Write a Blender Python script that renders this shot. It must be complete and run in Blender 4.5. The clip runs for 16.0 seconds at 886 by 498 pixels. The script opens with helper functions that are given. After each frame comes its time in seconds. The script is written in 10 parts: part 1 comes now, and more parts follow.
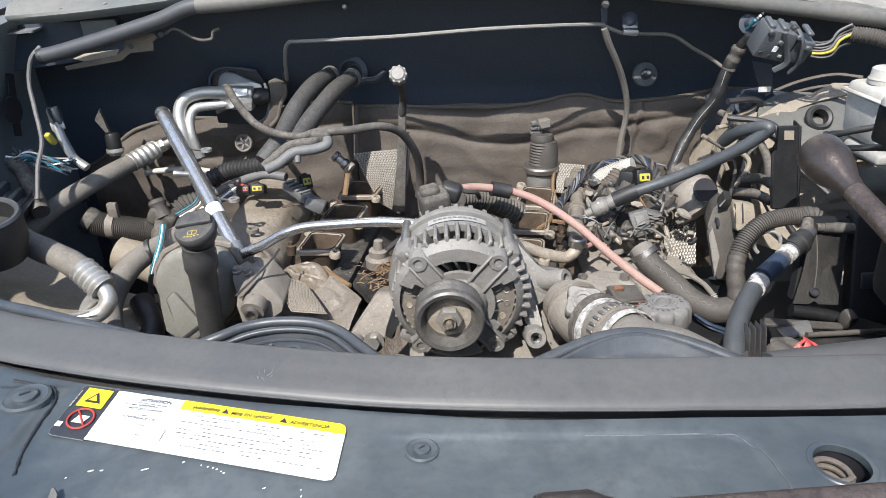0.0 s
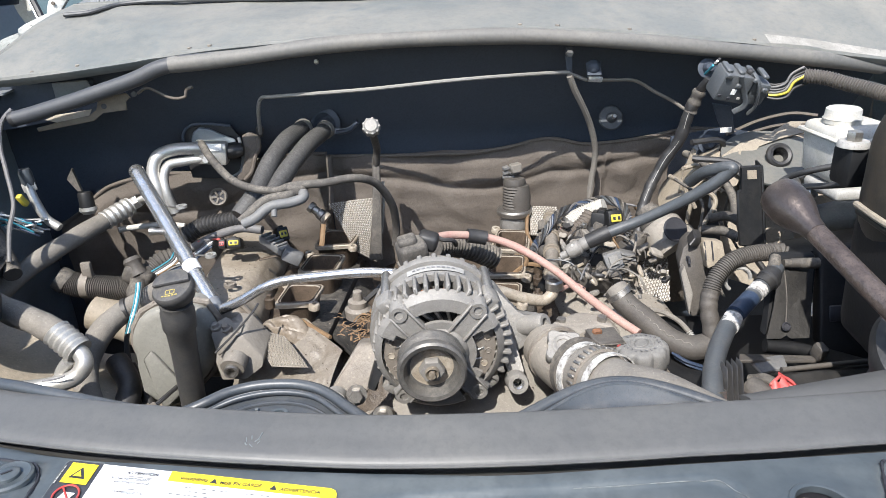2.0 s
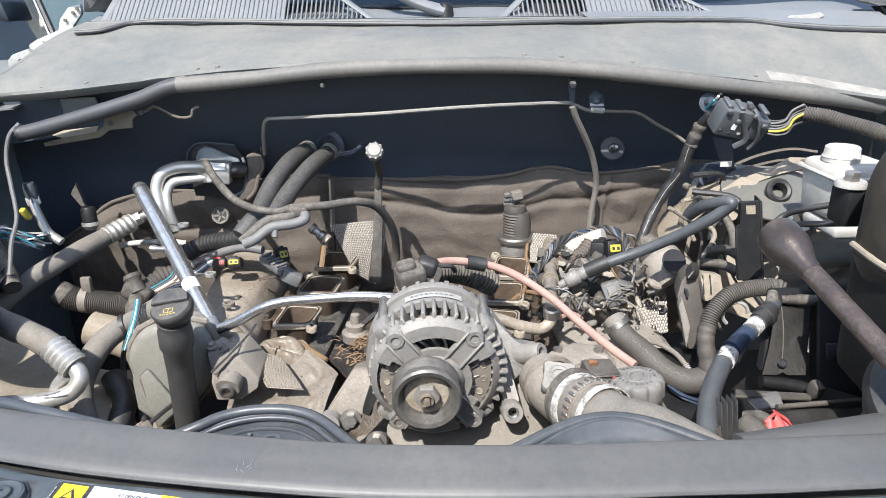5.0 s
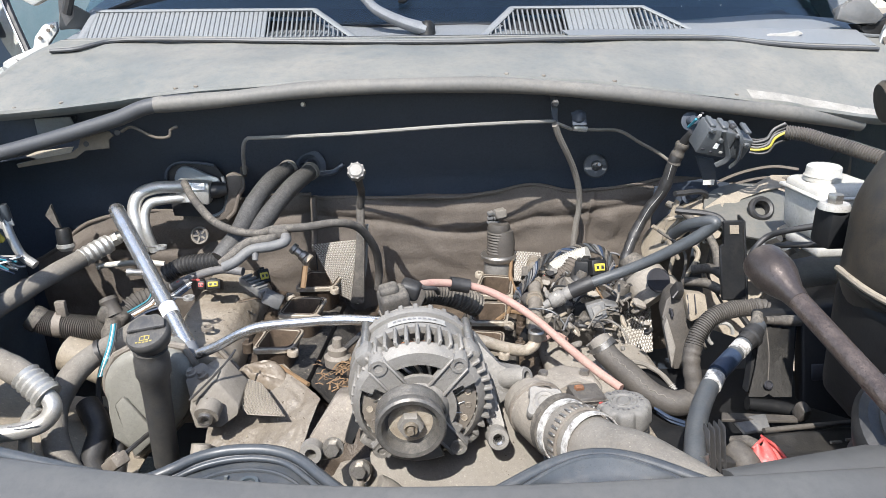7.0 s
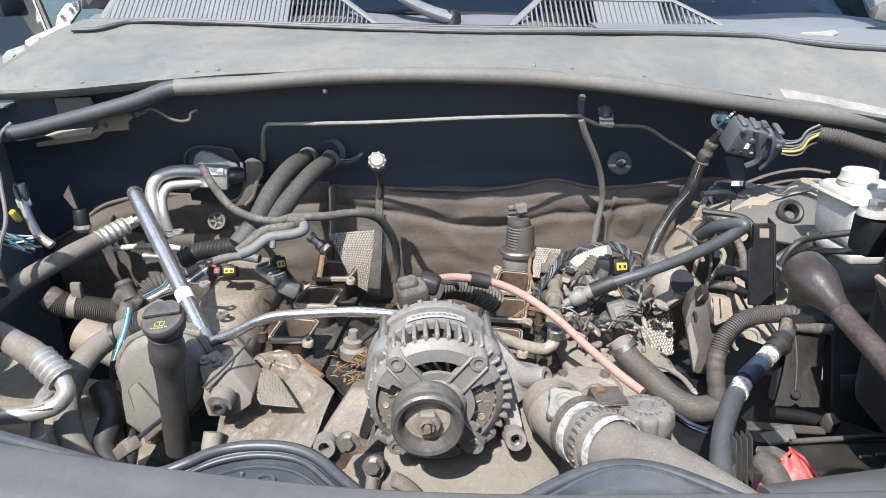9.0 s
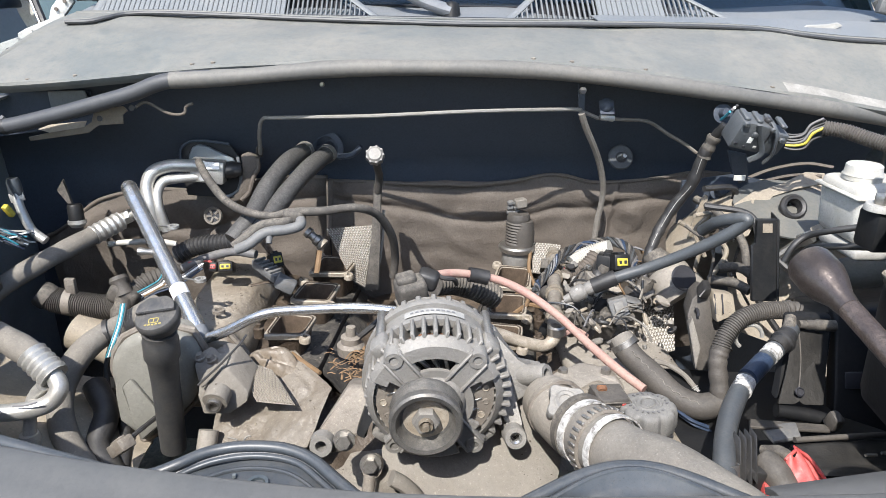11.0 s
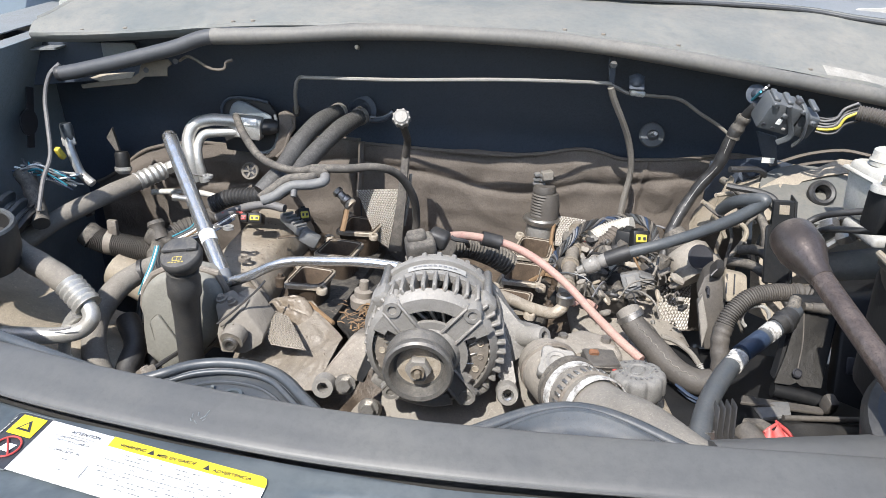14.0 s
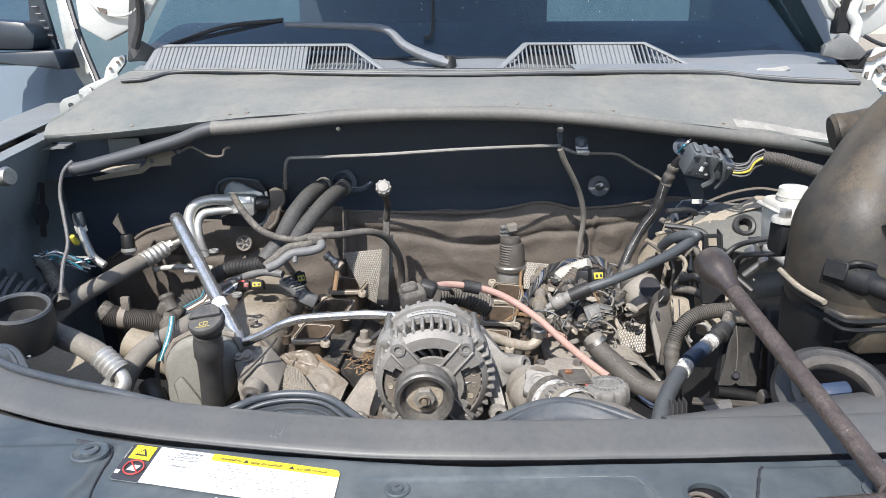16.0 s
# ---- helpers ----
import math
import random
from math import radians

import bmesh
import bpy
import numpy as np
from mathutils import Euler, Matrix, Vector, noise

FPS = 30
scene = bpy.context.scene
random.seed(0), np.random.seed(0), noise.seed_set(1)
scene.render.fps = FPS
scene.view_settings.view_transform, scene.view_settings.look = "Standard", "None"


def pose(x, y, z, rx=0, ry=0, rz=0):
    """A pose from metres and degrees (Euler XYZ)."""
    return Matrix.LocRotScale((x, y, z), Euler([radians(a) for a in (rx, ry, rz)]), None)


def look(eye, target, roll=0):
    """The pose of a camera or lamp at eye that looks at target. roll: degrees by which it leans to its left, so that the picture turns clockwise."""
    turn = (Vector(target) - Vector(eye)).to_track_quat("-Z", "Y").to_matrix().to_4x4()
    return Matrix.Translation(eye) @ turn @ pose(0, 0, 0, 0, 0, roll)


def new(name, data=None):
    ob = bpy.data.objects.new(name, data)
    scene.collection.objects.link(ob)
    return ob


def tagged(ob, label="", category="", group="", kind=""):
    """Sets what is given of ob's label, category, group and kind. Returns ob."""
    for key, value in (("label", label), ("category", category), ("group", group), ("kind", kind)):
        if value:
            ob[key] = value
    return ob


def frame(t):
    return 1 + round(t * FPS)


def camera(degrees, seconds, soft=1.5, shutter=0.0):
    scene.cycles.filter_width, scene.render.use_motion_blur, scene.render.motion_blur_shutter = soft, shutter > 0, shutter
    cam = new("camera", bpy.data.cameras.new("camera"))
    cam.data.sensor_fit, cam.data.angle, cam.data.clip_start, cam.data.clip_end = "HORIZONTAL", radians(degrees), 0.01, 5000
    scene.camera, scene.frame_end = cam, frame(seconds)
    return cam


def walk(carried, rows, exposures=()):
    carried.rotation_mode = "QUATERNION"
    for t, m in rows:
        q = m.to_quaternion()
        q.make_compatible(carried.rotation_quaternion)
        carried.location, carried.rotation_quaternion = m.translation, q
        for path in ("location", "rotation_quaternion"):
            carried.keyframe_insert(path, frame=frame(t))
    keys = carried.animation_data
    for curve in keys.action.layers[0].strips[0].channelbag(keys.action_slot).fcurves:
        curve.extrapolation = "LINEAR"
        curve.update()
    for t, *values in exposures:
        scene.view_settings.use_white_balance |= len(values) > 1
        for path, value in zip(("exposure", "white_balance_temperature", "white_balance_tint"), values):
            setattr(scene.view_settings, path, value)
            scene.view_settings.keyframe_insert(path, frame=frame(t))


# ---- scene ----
cam = camera(66.2, 16.0, soft=0.3)
PATH = [
    (0, (-0.001, -0.061, 1.358), (-0.008, 1.747, 0.502), -1.0),
    (0.5, (0.001, -0.06, 1.367), (0.06, 1.777, 0.577), -1.3),
    (1, (-0.006, -0.064, 1.368), (0.057, 1.78, 0.598), -1.4),
    (1.5, (-0.012, -0.069, 1.367), (0.042, 1.78, 0.607), -1.8),
    (2, (-0.005, -0.064, 1.373), (0.066, 1.788, 0.619), -2.2),
    (2.5, (-0.003, -0.06, 1.377), (0.047, 1.794, 0.628), -2.1),
    (3, (0.004, -0.056, 1.38), (0.072, 1.804, 0.651), -2.3),
    (3.5, (0.002, -0.062, 1.379), (0.087, 1.8, 0.652), -1.5),
    (4, (-0.003, -0.066, 1.378), (0.065, 1.799, 0.657), -0.6),
    (6.5, (-0.002, -0.056, 1.388), (0.092, 1.827, 0.723), -0.4),
    (7, (-0.001, -0.05, 1.39), (0.118, 1.832, 0.724), -0.5),
    (7.5, (0.004, -0.045, 1.386), (0.136, 1.831, 0.706), -0.1),
    (8, (0.003, -0.036, 1.384), (0.139, 1.836, 0.693), 0.5),
    (8.5, (-0.005, -0.039, 1.386), (0.085, 1.841, 0.71), 0.9),
    (9, (-0.011, -0.032, 1.387), (0.072, 1.844, 0.697), 1.0),
    (11.5, (-0.01, -0.017, 1.38), (0.078, 1.851, 0.671), 1.1),
    (12, (-0.011, -0.012, 1.378), (0.076, 1.853, 0.661), 1.5),
    (12.5, (-0.001, -0.011, 1.383), (0.086, 1.86, 0.68), 1.0),
    (13, (-0.002, -0.013, 1.388), (0.053, 1.865, 0.701), 1.5),
    (13.5, (0.012, -0.023, 1.391), (0.044, 1.859, 0.715), 1.2),
    (14, (0.043, -0.051, 1.371), (-0.027, 1.797, 0.608), 3.0),
    (14.5, (-0.002, -0.086, 1.358), (0.066, 1.745, 0.556), 2.7),
    (15, (-0.026, -0.124, 1.373), (0.305, 1.713, 0.652), 3.2),
    (15.5, (0.023, -0.168, 1.41), (0.227, 1.721, 0.787), 0.7),
    (16, (0.009, -0.188, 1.413), (0.052, 1.718, 0.808), -0.3),
]
walk(cam, [(t, look(eye, target, roll)) for t, eye, target, roll in PATH],
     ((0.0, 0.98), (0.5, 1.08), (1.0, 1.14), (2.5, 1.22), (4.0, 1.27), (7.0, 1.24), (12.5, 1.18), (14.5, 1.22), (15.2, 1.08), (16.0, 1.10)))

# ---- light ----
SUN_TO = Vector((-0.24, -0.61, 0.77)).normalized()
world = bpy.data.worlds.new("sky")
scene.world = world
world.use_nodes = True
wn = world.node_tree
sky = wn.nodes.new("ShaderNodeTexSky")
sky.sky_type = "NISHITA"
sky.sun_disc = False
sky.sun_elevation = math.asin(SUN_TO.z)
sky.sun_rotation = math.atan2(SUN_TO.x, SUN_TO.y)
wn.links.new(sky.outputs["Color"], wn.nodes["Background"].inputs["Color"])
wn.nodes["Background"].inputs["Strength"].default_value = 0.15
sun_data = bpy.data.lights.new("sun", "SUN")
sun_data.energy, sun_data.angle, sun_data.color = 3.75, radians(0.53), (1.0, 0.965, 0.92)
sun = new("sun", sun_data)
sun.matrix_world = look(SUN_TO * 5, (0, 0, 0))


# ---- materials ----
def mat(name, base, rough=0.6, metal=0.0, second=None, dust=None, dust_amount=0.0, scale=30.0, fine=220.0, bump=0.15,
        spread=0.25, coat=0.0, stain=0.5, grain=0.75, spec=0.5):
    """A worn surface: two scales of colour, fine relief, and dust that lies in patches, thicker on what faces up."""
    m = bpy.data.materials.new(name)
    m.use_nodes = True
    t = m.node_tree
    b = t.nodes["Principled BSDF"]
    co = t.nodes.new("ShaderNodeTexCoord").outputs["Object"]

    def noise_at(s, detail=5.0, distort=0.0):
        n = t.nodes.new("ShaderNodeTexNoise")
        n.inputs["Scale"].default_value, n.inputs["Detail"].default_value = s, detail
        n.inputs["Roughness"].default_value, n.inputs["Distortion"].default_value = 0.62, distort
        t.links.new(co, n.inputs["Vector"])
        return n.outputs["Fac"]

    def ramp(fac, lo, hi):
        r = t.nodes.new("ShaderNodeMapRange")
        r.inputs["From Min"].default_value, r.inputs["From Max"].default_value = lo, hi
        t.links.new(fac, r.inputs["Value"])
        return r.outputs["Result"]

    def mix(fac, a, c):
        x = t.nodes.new("ShaderNodeMix")
        x.data_type = "RGBA"
        if isinstance(fac, float):
            x.inputs["Factor"].default_value = fac
        else:
            t.links.new(fac, x.inputs["Factor"])
        for k, v in ((6, a), (7, c)):
            if isinstance(v, tuple):
                x.inputs[k].default_value = (*v, 1)
            else:
                t.links.new(v, x.inputs[k])
        return x.outputs[2]

    def times(a, c):
        x = t.nodes.new("ShaderNodeMath")
        x.operation = "MULTIPLY"
        for k, v in ((0, a), (1, c)):
            if isinstance(v, float):
                x.inputs[k].default_value = v
            else:
                t.links.new(v, x.inputs[k])
        return x.outputs[0]

    second = second or tuple(max(0.0, c * (1 - spread)) for c in base)
    big, small = noise_at(scale, 4.0, 0.6), noise_at(fine, 3.0)
    colour = mix(ramp(big, 0.36, 0.66), base, second)
    colour = mix(times(ramp(small, 0.42, 0.75), stain), colour, tuple(c * (1 - spread * 1.4) for c in base))
    grit = noise_at(fine * 3.3, 2.0)
    colour = mix(times(ramp(grit, 0.56, 0.70), grain), colour, tuple(c * 0.42 for c in base))
    rough_out = None
    if dust:
        g = t.nodes.new("ShaderNodeNewGeometry")
        sep = t.nodes.new("ShaderNodeSeparateXYZ")
        t.links.new(g.outputs["Normal"], sep.inputs[0])
        up = ramp(sep.outputs["Z"], -0.5, 0.9)
        patch = ramp(noise_at(scale * 1.7, 9.0, 0.3), 0.30, 0.66)
        cake = ramp(noise_at(scale * 9.0, 6.0, 0.2), 0.28, 0.56)
        d = times(times(up, times(patch, cake)), dust_amount)
        d = times(d, ramp(grit, 0.30, 0.50))
        colour = mix(d, colour, dust)
        if sum(base) > 0.4:
            fleck = times(ramp(noise_at(fine * 1.3, 4.0), 0.60, 0.70), 0.4)
            colour = mix(times(fleck, up), colour, tuple(min(0.7, c * 1.6) for c in dust))
        r = t.nodes.new("ShaderNodeMapRange")
        r.inputs["To Min"].default_value, r.inputs["To Max"].default_value = rough, 0.9
        t.links.new(d, r.inputs["Value"])
        rough_out = r.outputs["Result"]
        if metal > 0:
            r = t.nodes.new("ShaderNodeMapRange")
            r.inputs["To Min"].default_value, r.inputs["To Max"].default_value = metal, 0.0
            t.links.new(d, r.inputs["Value"])
            t.links.new(r.outputs["Result"], b.inputs["Metallic"])
    else:
        r = t.nodes.new("ShaderNodeMapRange")
        r.inputs["To Min"].default_value, r.inputs["To Max"].default_value = max(0.03, rough - 0.12), min(1, rough + 0.12)
        t.links.new(big, r.inputs["Value"])
        rough_out = r.outputs["Result"]
    t.links.new(colour, b.inputs["Base Color"])
    t.links.new(rough_out, b.inputs["Roughness"])
    if not dust:
        b.inputs["Metallic"].default_value = metal
    b.inputs["Coat Weight"].default_value = coat
    b.inputs["Specular IOR Level"].default_value = spec
    if bump:
        n = t.nodes.new("ShaderNodeBump")
        n.inputs["Strength"].default_value, n.inputs["Distance"].default_value = min(1.0, bump * (1.6 if dust and sum(base) > 0.25 else 1.0)), 0.002
        lumps = t.nodes.new("ShaderNodeMath")
        lumps.operation = "ADD"
        t.links.new(small, lumps.inputs[0])
        t.links.new(times(noise_at(fine * 0.35, 4.0), 2.0), lumps.inputs[1])
        t.links.new(lumps.outputs[0], n.inputs["Height"])
        t.links.new(n.outputs["Normal"], b.inputs["Normal"])
    return m


DUST = (0.31, 0.275, 0.225)
M = {
    "cover": mat("painted_cover", (0.046, 0.057, 0.065), 0.42, second=(0.090, 0.102, 0.106), scale=9, fine=70, bump=0.05, spread=0.2, stain=0.6, grain=0.12),
    "seal": mat("rubber_seal", (0.070, 0.070, 0.069), 0.5, second=(0.088, 0.086, 0.081), scale=9, fine=160, bump=0.06, spread=0.16, stain=0.5, grain=0.12),
    "rubber": mat("black_rubber", (0.022, 0.022, 0.023), 0.5, dust=DUST, dust_amount=0.1, scale=25, fine=400, bump=0.1),
    "rubber_clean": mat("blue_black_rubber", (0.040, 0.047, 0.055), 0.40, dust=DUST, dust_amount=0.12, scale=14, fine=300, bump=0.04, spec=0.5),
    "rubber_dusty": mat("dusty_rubber", (0.05, 0.045, 0.04), 0.75, dust=DUST, dust_amount=0.62, scale=22, fine=350, bump=0.25),
    "plastic": mat("black_plastic", (0.013, 0.014, 0.0155), 0.46, dust=DUST, dust_amount=0.07, scale=18, fine=420, bump=0.08, spec=0.22),
    "plastic_grey": mat("grey_plastic", (0.125, 0.128, 0.130), 0.6, dust=DUST, dust_amount=0.4, scale=24, fine=420, bump=0.08),
    "duct": mat("dusty_duct", (0.014, 0.0145, 0.015), 0.46, spec=0.4, second=(0.032, 0.027, 0.021), dust=(0.135, 0.100, 0.060), dust_amount=0.62, scale=8, fine=220, bump=0.08),
    "alu": mat("cast_aluminium", (0.215, 0.207, 0.193), 0.55, 0.2, second=(0.18, 0.171, 0.156), dust=(0.31, 0.287, 0.25), dust_amount=0.6, scale=26, fine=330, bump=0.18, spread=0.2, grain=0.5),
    "alu_dark": mat("oily_cast_metal", (0.185, 0.165, 0.142), 0.6, 0.15, second=(0.145, 0.122, 0.10), dust=(0.32, 0.29, 0.24), dust_amount=0.7, scale=22, fine=250, bump=0.2),
    "pipe": mat("aluminium_pipe", (0.52, 0.51, 0.485), 0.38, 0.65, second=(0.44, 0.43, 0.40), dust=DUST, dust_amount=0.3, scale=45, fine=400, bump=0.08),
    "chrome": mat("bright_steel", (0.60, 0.61, 0.62), 0.24, 0.85, second=(0.42, 0.395, 0.35), scale=34, fine=400, bump=0.06, spread=0.2),
    "steel": mat("dull_steel", (0.42, 0.40, 0.37), 0.42, 0.9, scale=60, fine=400, bump=0.12),
    "rust": mat("rusty_steel", (0.30, 0.13, 0.06), 0.75, 0.3, second=(0.17, 0.09, 0.055), scale=120, fine=600, bump=0.4),
    "tool": mat("brown_tool_steel", (0.088, 0.068, 0.060), 0.33, 0.5, second=(0.135, 0.105, 0.090), scale=55, fine=300, bump=0.3, spread=0.4),
    "tool_end": mat("worn_tool_end", (0.095, 0.078, 0.072), 0.36, 0.6, second=(0.06, 0.048, 0.042), scale=60, fine=350, bump=0.1),
    "engine": mat("dusty_engine_metal", (0.235, 0.213, 0.183), 0.72, 0.0, second=(0.195, 0.172, 0.142), dust=(0.315, 0.287, 0.245), dust_amount=0.65, scale=15, fine=240, bump=0.2, spread=0.2, stain=0.5, grain=0.6),
    "oily": mat("oily_valley_dirt", (0.060, 0.043, 0.030), 0.5, second=(0.030, 0.022, 0.016), dust=(0.17, 0.132, 0.095), dust_amount=0.5, scale=30, fine=200, bump=0.6, spread=0.4),
    "port": mat("gasket_face", (0.40, 0.355, 0.29), 0.55, 0.2, second=(0.27, 0.225, 0.17), scale=70, fine=300, bump=0.3),
    "soot": mat("sooty_port", (0.075, 0.054, 0.038), 0.6, second=(0.125, 0.090, 0.062), scale=60, fine=300, bump=0.3),
    # dark parts low in the bay, and painted shade under the ports
    "dark": mat("dark_parts_and_shade", (0.02, 0.019, 0.018), 0.8, dust=DUST, dust_amount=0.35, scale=12, fine=120, bump=0.3),
    "firewall": mat("dark_firewall_paint", (0.044, 0.055, 0.074), 0.55, second=(0.050, 0.061, 0.080), dust=(0.09, 0.08, 0.07), dust_amount=0.12, scale=9, fine=260, bump=0.1, spec=0.3),
    "insulation": mat("firewall_insulation", (0.122, 0.104, 0.088), 0.75, second=(0.098, 0.082, 0.069), dust=(0.165, 0.145, 0.122), dust_amount=0.5, scale=14, fine=260, bump=0.25, spec=0.3),
    "cowl": mat("grey_dusty_cowl", (0.112, 0.122, 0.120), 0.55, second=(0.158, 0.154, 0.140), dust=(0.22, 0.208, 0.18), dust_amount=0.6, scale=5, fine=110, bump=0.05, spread=0.16, spec=0.3, grain=0.15),
    "grille": mat("weathered_grey_plastic", (0.152, 0.163, 0.172), 0.6, second=(0.178, 0.184, 0.188), scale=12, fine=300, bump=0.08, spread=0.15),
    "wiper": mat("grey_wiper_paint", (0.16, 0.17, 0.185), 0.7, scale=30, fine=300, bump=0.06, spread=0.2),
    "white": mat("white_body_paint", (0.50, 0.505, 0.49), 0.35, second=(0.44, 0.44, 0.42), dust=(0.36, 0.33, 0.28), dust_amount=0.35, scale=9, fine=120, bump=0.03, spread=0.1, coat=0.2, grain=0.3),
    "fender": mat("dull_body_paint", (0.19, 0.205, 0.215), 0.5, second=(0.15, 0.163, 0.172), dust=(0.22, 0.2, 0.165), dust_amount=0.35, scale=7, fine=200, bump=0.06),
    "inner": mat("inner_fender_paint", (0.19, 0.225, 0.25), 0.45, second=(0.12, 0.14, 0.155), dust=(0.2, 0.18, 0.15), dust_amount=0.3, scale=6, fine=200, bump=0.06),
    "white_plastic": mat("white_plastic", (0.52, 0.515, 0.485), 0.5, second=(0.40, 0.385, 0.34), scale=26, fine=240, bump=0.05, spread=0.25, dust=(0.36, 0.30, 0.22), dust_amount=0.4),
    "plastic_pale": mat("pale_grey_plastic", (0.38, 0.37, 0.345), 0.55, scale=60, fine=300, bump=0.08),
    "hinge": mat("hinge_steel_paint", (0.34, 0.35, 0.33), 0.45, 0.1, dust=DUST, dust_amount=0.3, scale=30),
    "strip": mat("dark_strip_rubber", (0.042, 0.045, 0.050), 0.5, second=(0.055, 0.056, 0.059), dust=(0.2, 0.18, 0.16), dust_amount=0.1, scale=16, fine=500, bump=0.06),
    "cable_red": mat("faded_red_cable", (0.37, 0.20, 0.17), 0.65, second=(0.33, 0.215, 0.175), dust=(0.34, 0.275, 0.22), dust_amount=0.75, scale=45, fine=300, bump=0.1),
    "red": mat("red_plastic", (0.5, 0.06, 0.06), 0.45, second=(0.4, 0.07, 0.06), dust=DUST, dust_amount=0.25, scale=30),
    "yellow": mat("yellow_plastic", (0.55, 0.44, 0.04), 0.55, second=(0.4, 0.34, 0.06), scale=90, fine=400),
    "yellow_faded": mat("faded_yellow_print", (0.42, 0.34, 0.10), 0.6, scale=90, fine=500, bump=0),
    "worn": mat("worn_paint_edge", (0.15, 0.165, 0.165), 0.6, second=(0.075, 0.085, 0.09), scale=150, fine=500, bump=0.3),
    "lid": mat("dust_covered_lid", (0.11, 0.088, 0.062), 0.6, second=(0.085, 0.07, 0.052), dust=(0.24, 0.195, 0.14), dust_amount=0.6, scale=14, fine=260, bump=0.12),
    "paint_worn": mat("ragged_white_paint", (0.62, 0.61, 0.58), 0.6, second=(0.12, 0.108, 0.095), scale=130, fine=400, bump=0.3),
    "braid": mat("speckled_braid", (0.045, 0.043, 0.040), 0.55, second=(0.034, 0.032, 0.030), dust=(0.40, 0.385, 0.36), dust_amount=0.22, scale=150, fine=900, bump=0.3),
    "foil": mat("oily_foil", (0.15, 0.118, 0.085), 0.4, 0.0, second=(0.20, 0.172, 0.138), dust=(0.25, 0.215, 0.17), dust_amount=0.45, scale=13, fine=240, bump=0.2),
    "cap_grey": mat("dusty_grey_cap", (0.15, 0.147, 0.14), 0.65, second=(0.125, 0.12, 0.112), dust=(0.27, 0.255, 0.225), dust_amount=0.5, scale=30, fine=350, bump=0.1),
    "hose_dust": mat("pale_dusty_hose", (0.165, 0.152, 0.133), 0.8, second=(0.135, 0.122, 0.105), dust=(0.27, 0.245, 0.205), dust_amount=0.5, scale=28, fine=350, bump=0.15, grain=0.55),
    "hose_blue": mat("smooth_grey_hose", (0.054, 0.061, 0.068), 0.42, second=(0.045, 0.050, 0.055), dust=(0.22, 0.205, 0.18), dust_amount=0.25, scale=35, fine=350, bump=0.06),
    "pulley": mat("worn_black_steel", (0.10, 0.098, 0.095), 0.42, 0.45, second=(0.14, 0.135, 0.125), dust=DUST, dust_amount=0.4, scale=60, fine=400, bump=0.1),
    "door_paint": mat("dull_door_paint", (0.105, 0.13, 0.15), 0.35, second=(0.09, 0.112, 0.128), scale=4, fine=160, bump=0.02, spread=0.12, grain=0.1),
    "window_blue": mat("tinted_side_glass", (0.03, 0.055, 0.075), 0.12, second=(0.035, 0.06, 0.08), scale=4, fine=100, bump=0.0, grain=0.0),
    "paint_strip": mat("peeling_white_paint", (0.30, 0.285, 0.255), 0.7, second=(0.21, 0.20, 0.178), scale=30, fine=200, bump=0.2),
    "blue": mat("blue_plastic", (0.028, 0.045, 0.082), 0.5, scale=50, fine=400),
    "teal": mat("teal_wire", (0.04, 0.25, 0.32), 0.5, scale=50, fine=400, bump=0),
    "wire": mat("grey_wire", (0.12, 0.12, 0.125), 0.55, dust=DUST, dust_amount=0.35, scale=60, fine=400),
    "oil_cap": mat("dusty_dark_cap", (0.040, 0.041, 0.043), 0.5, second=(0.055, 0.053, 0.05), dust=DUST, dust_amount=0.28, scale=50, fine=420, bump=0.06),
    "cloth_tape": mat("cloth_tape", (0.052, 0.047, 0.042), 0.65, second=(0.072, 0.063, 0.054), dust=(0.24, 0.215, 0.18), dust_amount=0.24, scale=30, fine=500, bump=0.2),
    "tower": mat("dull_tower_paint", (0.098, 0.103, 0.098), 0.6, second=(0.12, 0.115, 0.10), dust=(0.24, 0.21, 0.165), dust_amount=0.35, scale=7, fine=180, bump=0.05, grain=0.2),
    "wood": mat("dry_grass", (0.2, 0.125, 0.065), 0.8, scale=60, fine=300),
    "tan": mat("sunlit_sheet_metal", (0.27, 0.23, 0.175), 0.65, second=(0.2, 0.172, 0.132), dust=(0.33, 0.285, 0.22), dust_amount=0.6, scale=14, fine=180, bump=0.2),
    "fabric": mat("woven_heat_shield", (0.30, 0.272, 0.228), 0.7, 0.0, second=(0.24, 0.212, 0.17), dust=(0.33, 0.30, 0.25), dust_amount=0.5, scale=18, fine=300, bump=0.15),
    "label": mat("white_label", (0.83, 0.83, 0.81), 0.45, second=(0.76, 0.76, 0.73), scale=30, fine=200, bump=0.02, spread=0.08),
    # one black for print, black parts, and the shade inside holes and gaps
    "ink": mat("black_ink_and_hole_shade", (0.025, 0.025, 0.03), 0.5, bump=0),
    "ink_grey": mat("grey_ink", (0.2, 0.2, 0.21), 0.6, bump=0),
    "ink_pale": mat("faint_ink", (0.13, 0.13, 0.135), 0.6, bump=0),
    "label_yellow": mat("yellow_label", (0.85, 0.66, 0.02), 0.45, bump=0, spread=0.1),
    "print_red": mat("red_ink", (0.5, 0.06, 0.05), 0.5, bump=0),
    "shield_pale": mat("pale_woven_shield", (0.50, 0.485, 0.45), 0.55, 0.2, second=(0.42, 0.39, 0.34), dust=DUST, dust_amount=0.4, scale=40, fine=300, bump=0.2),
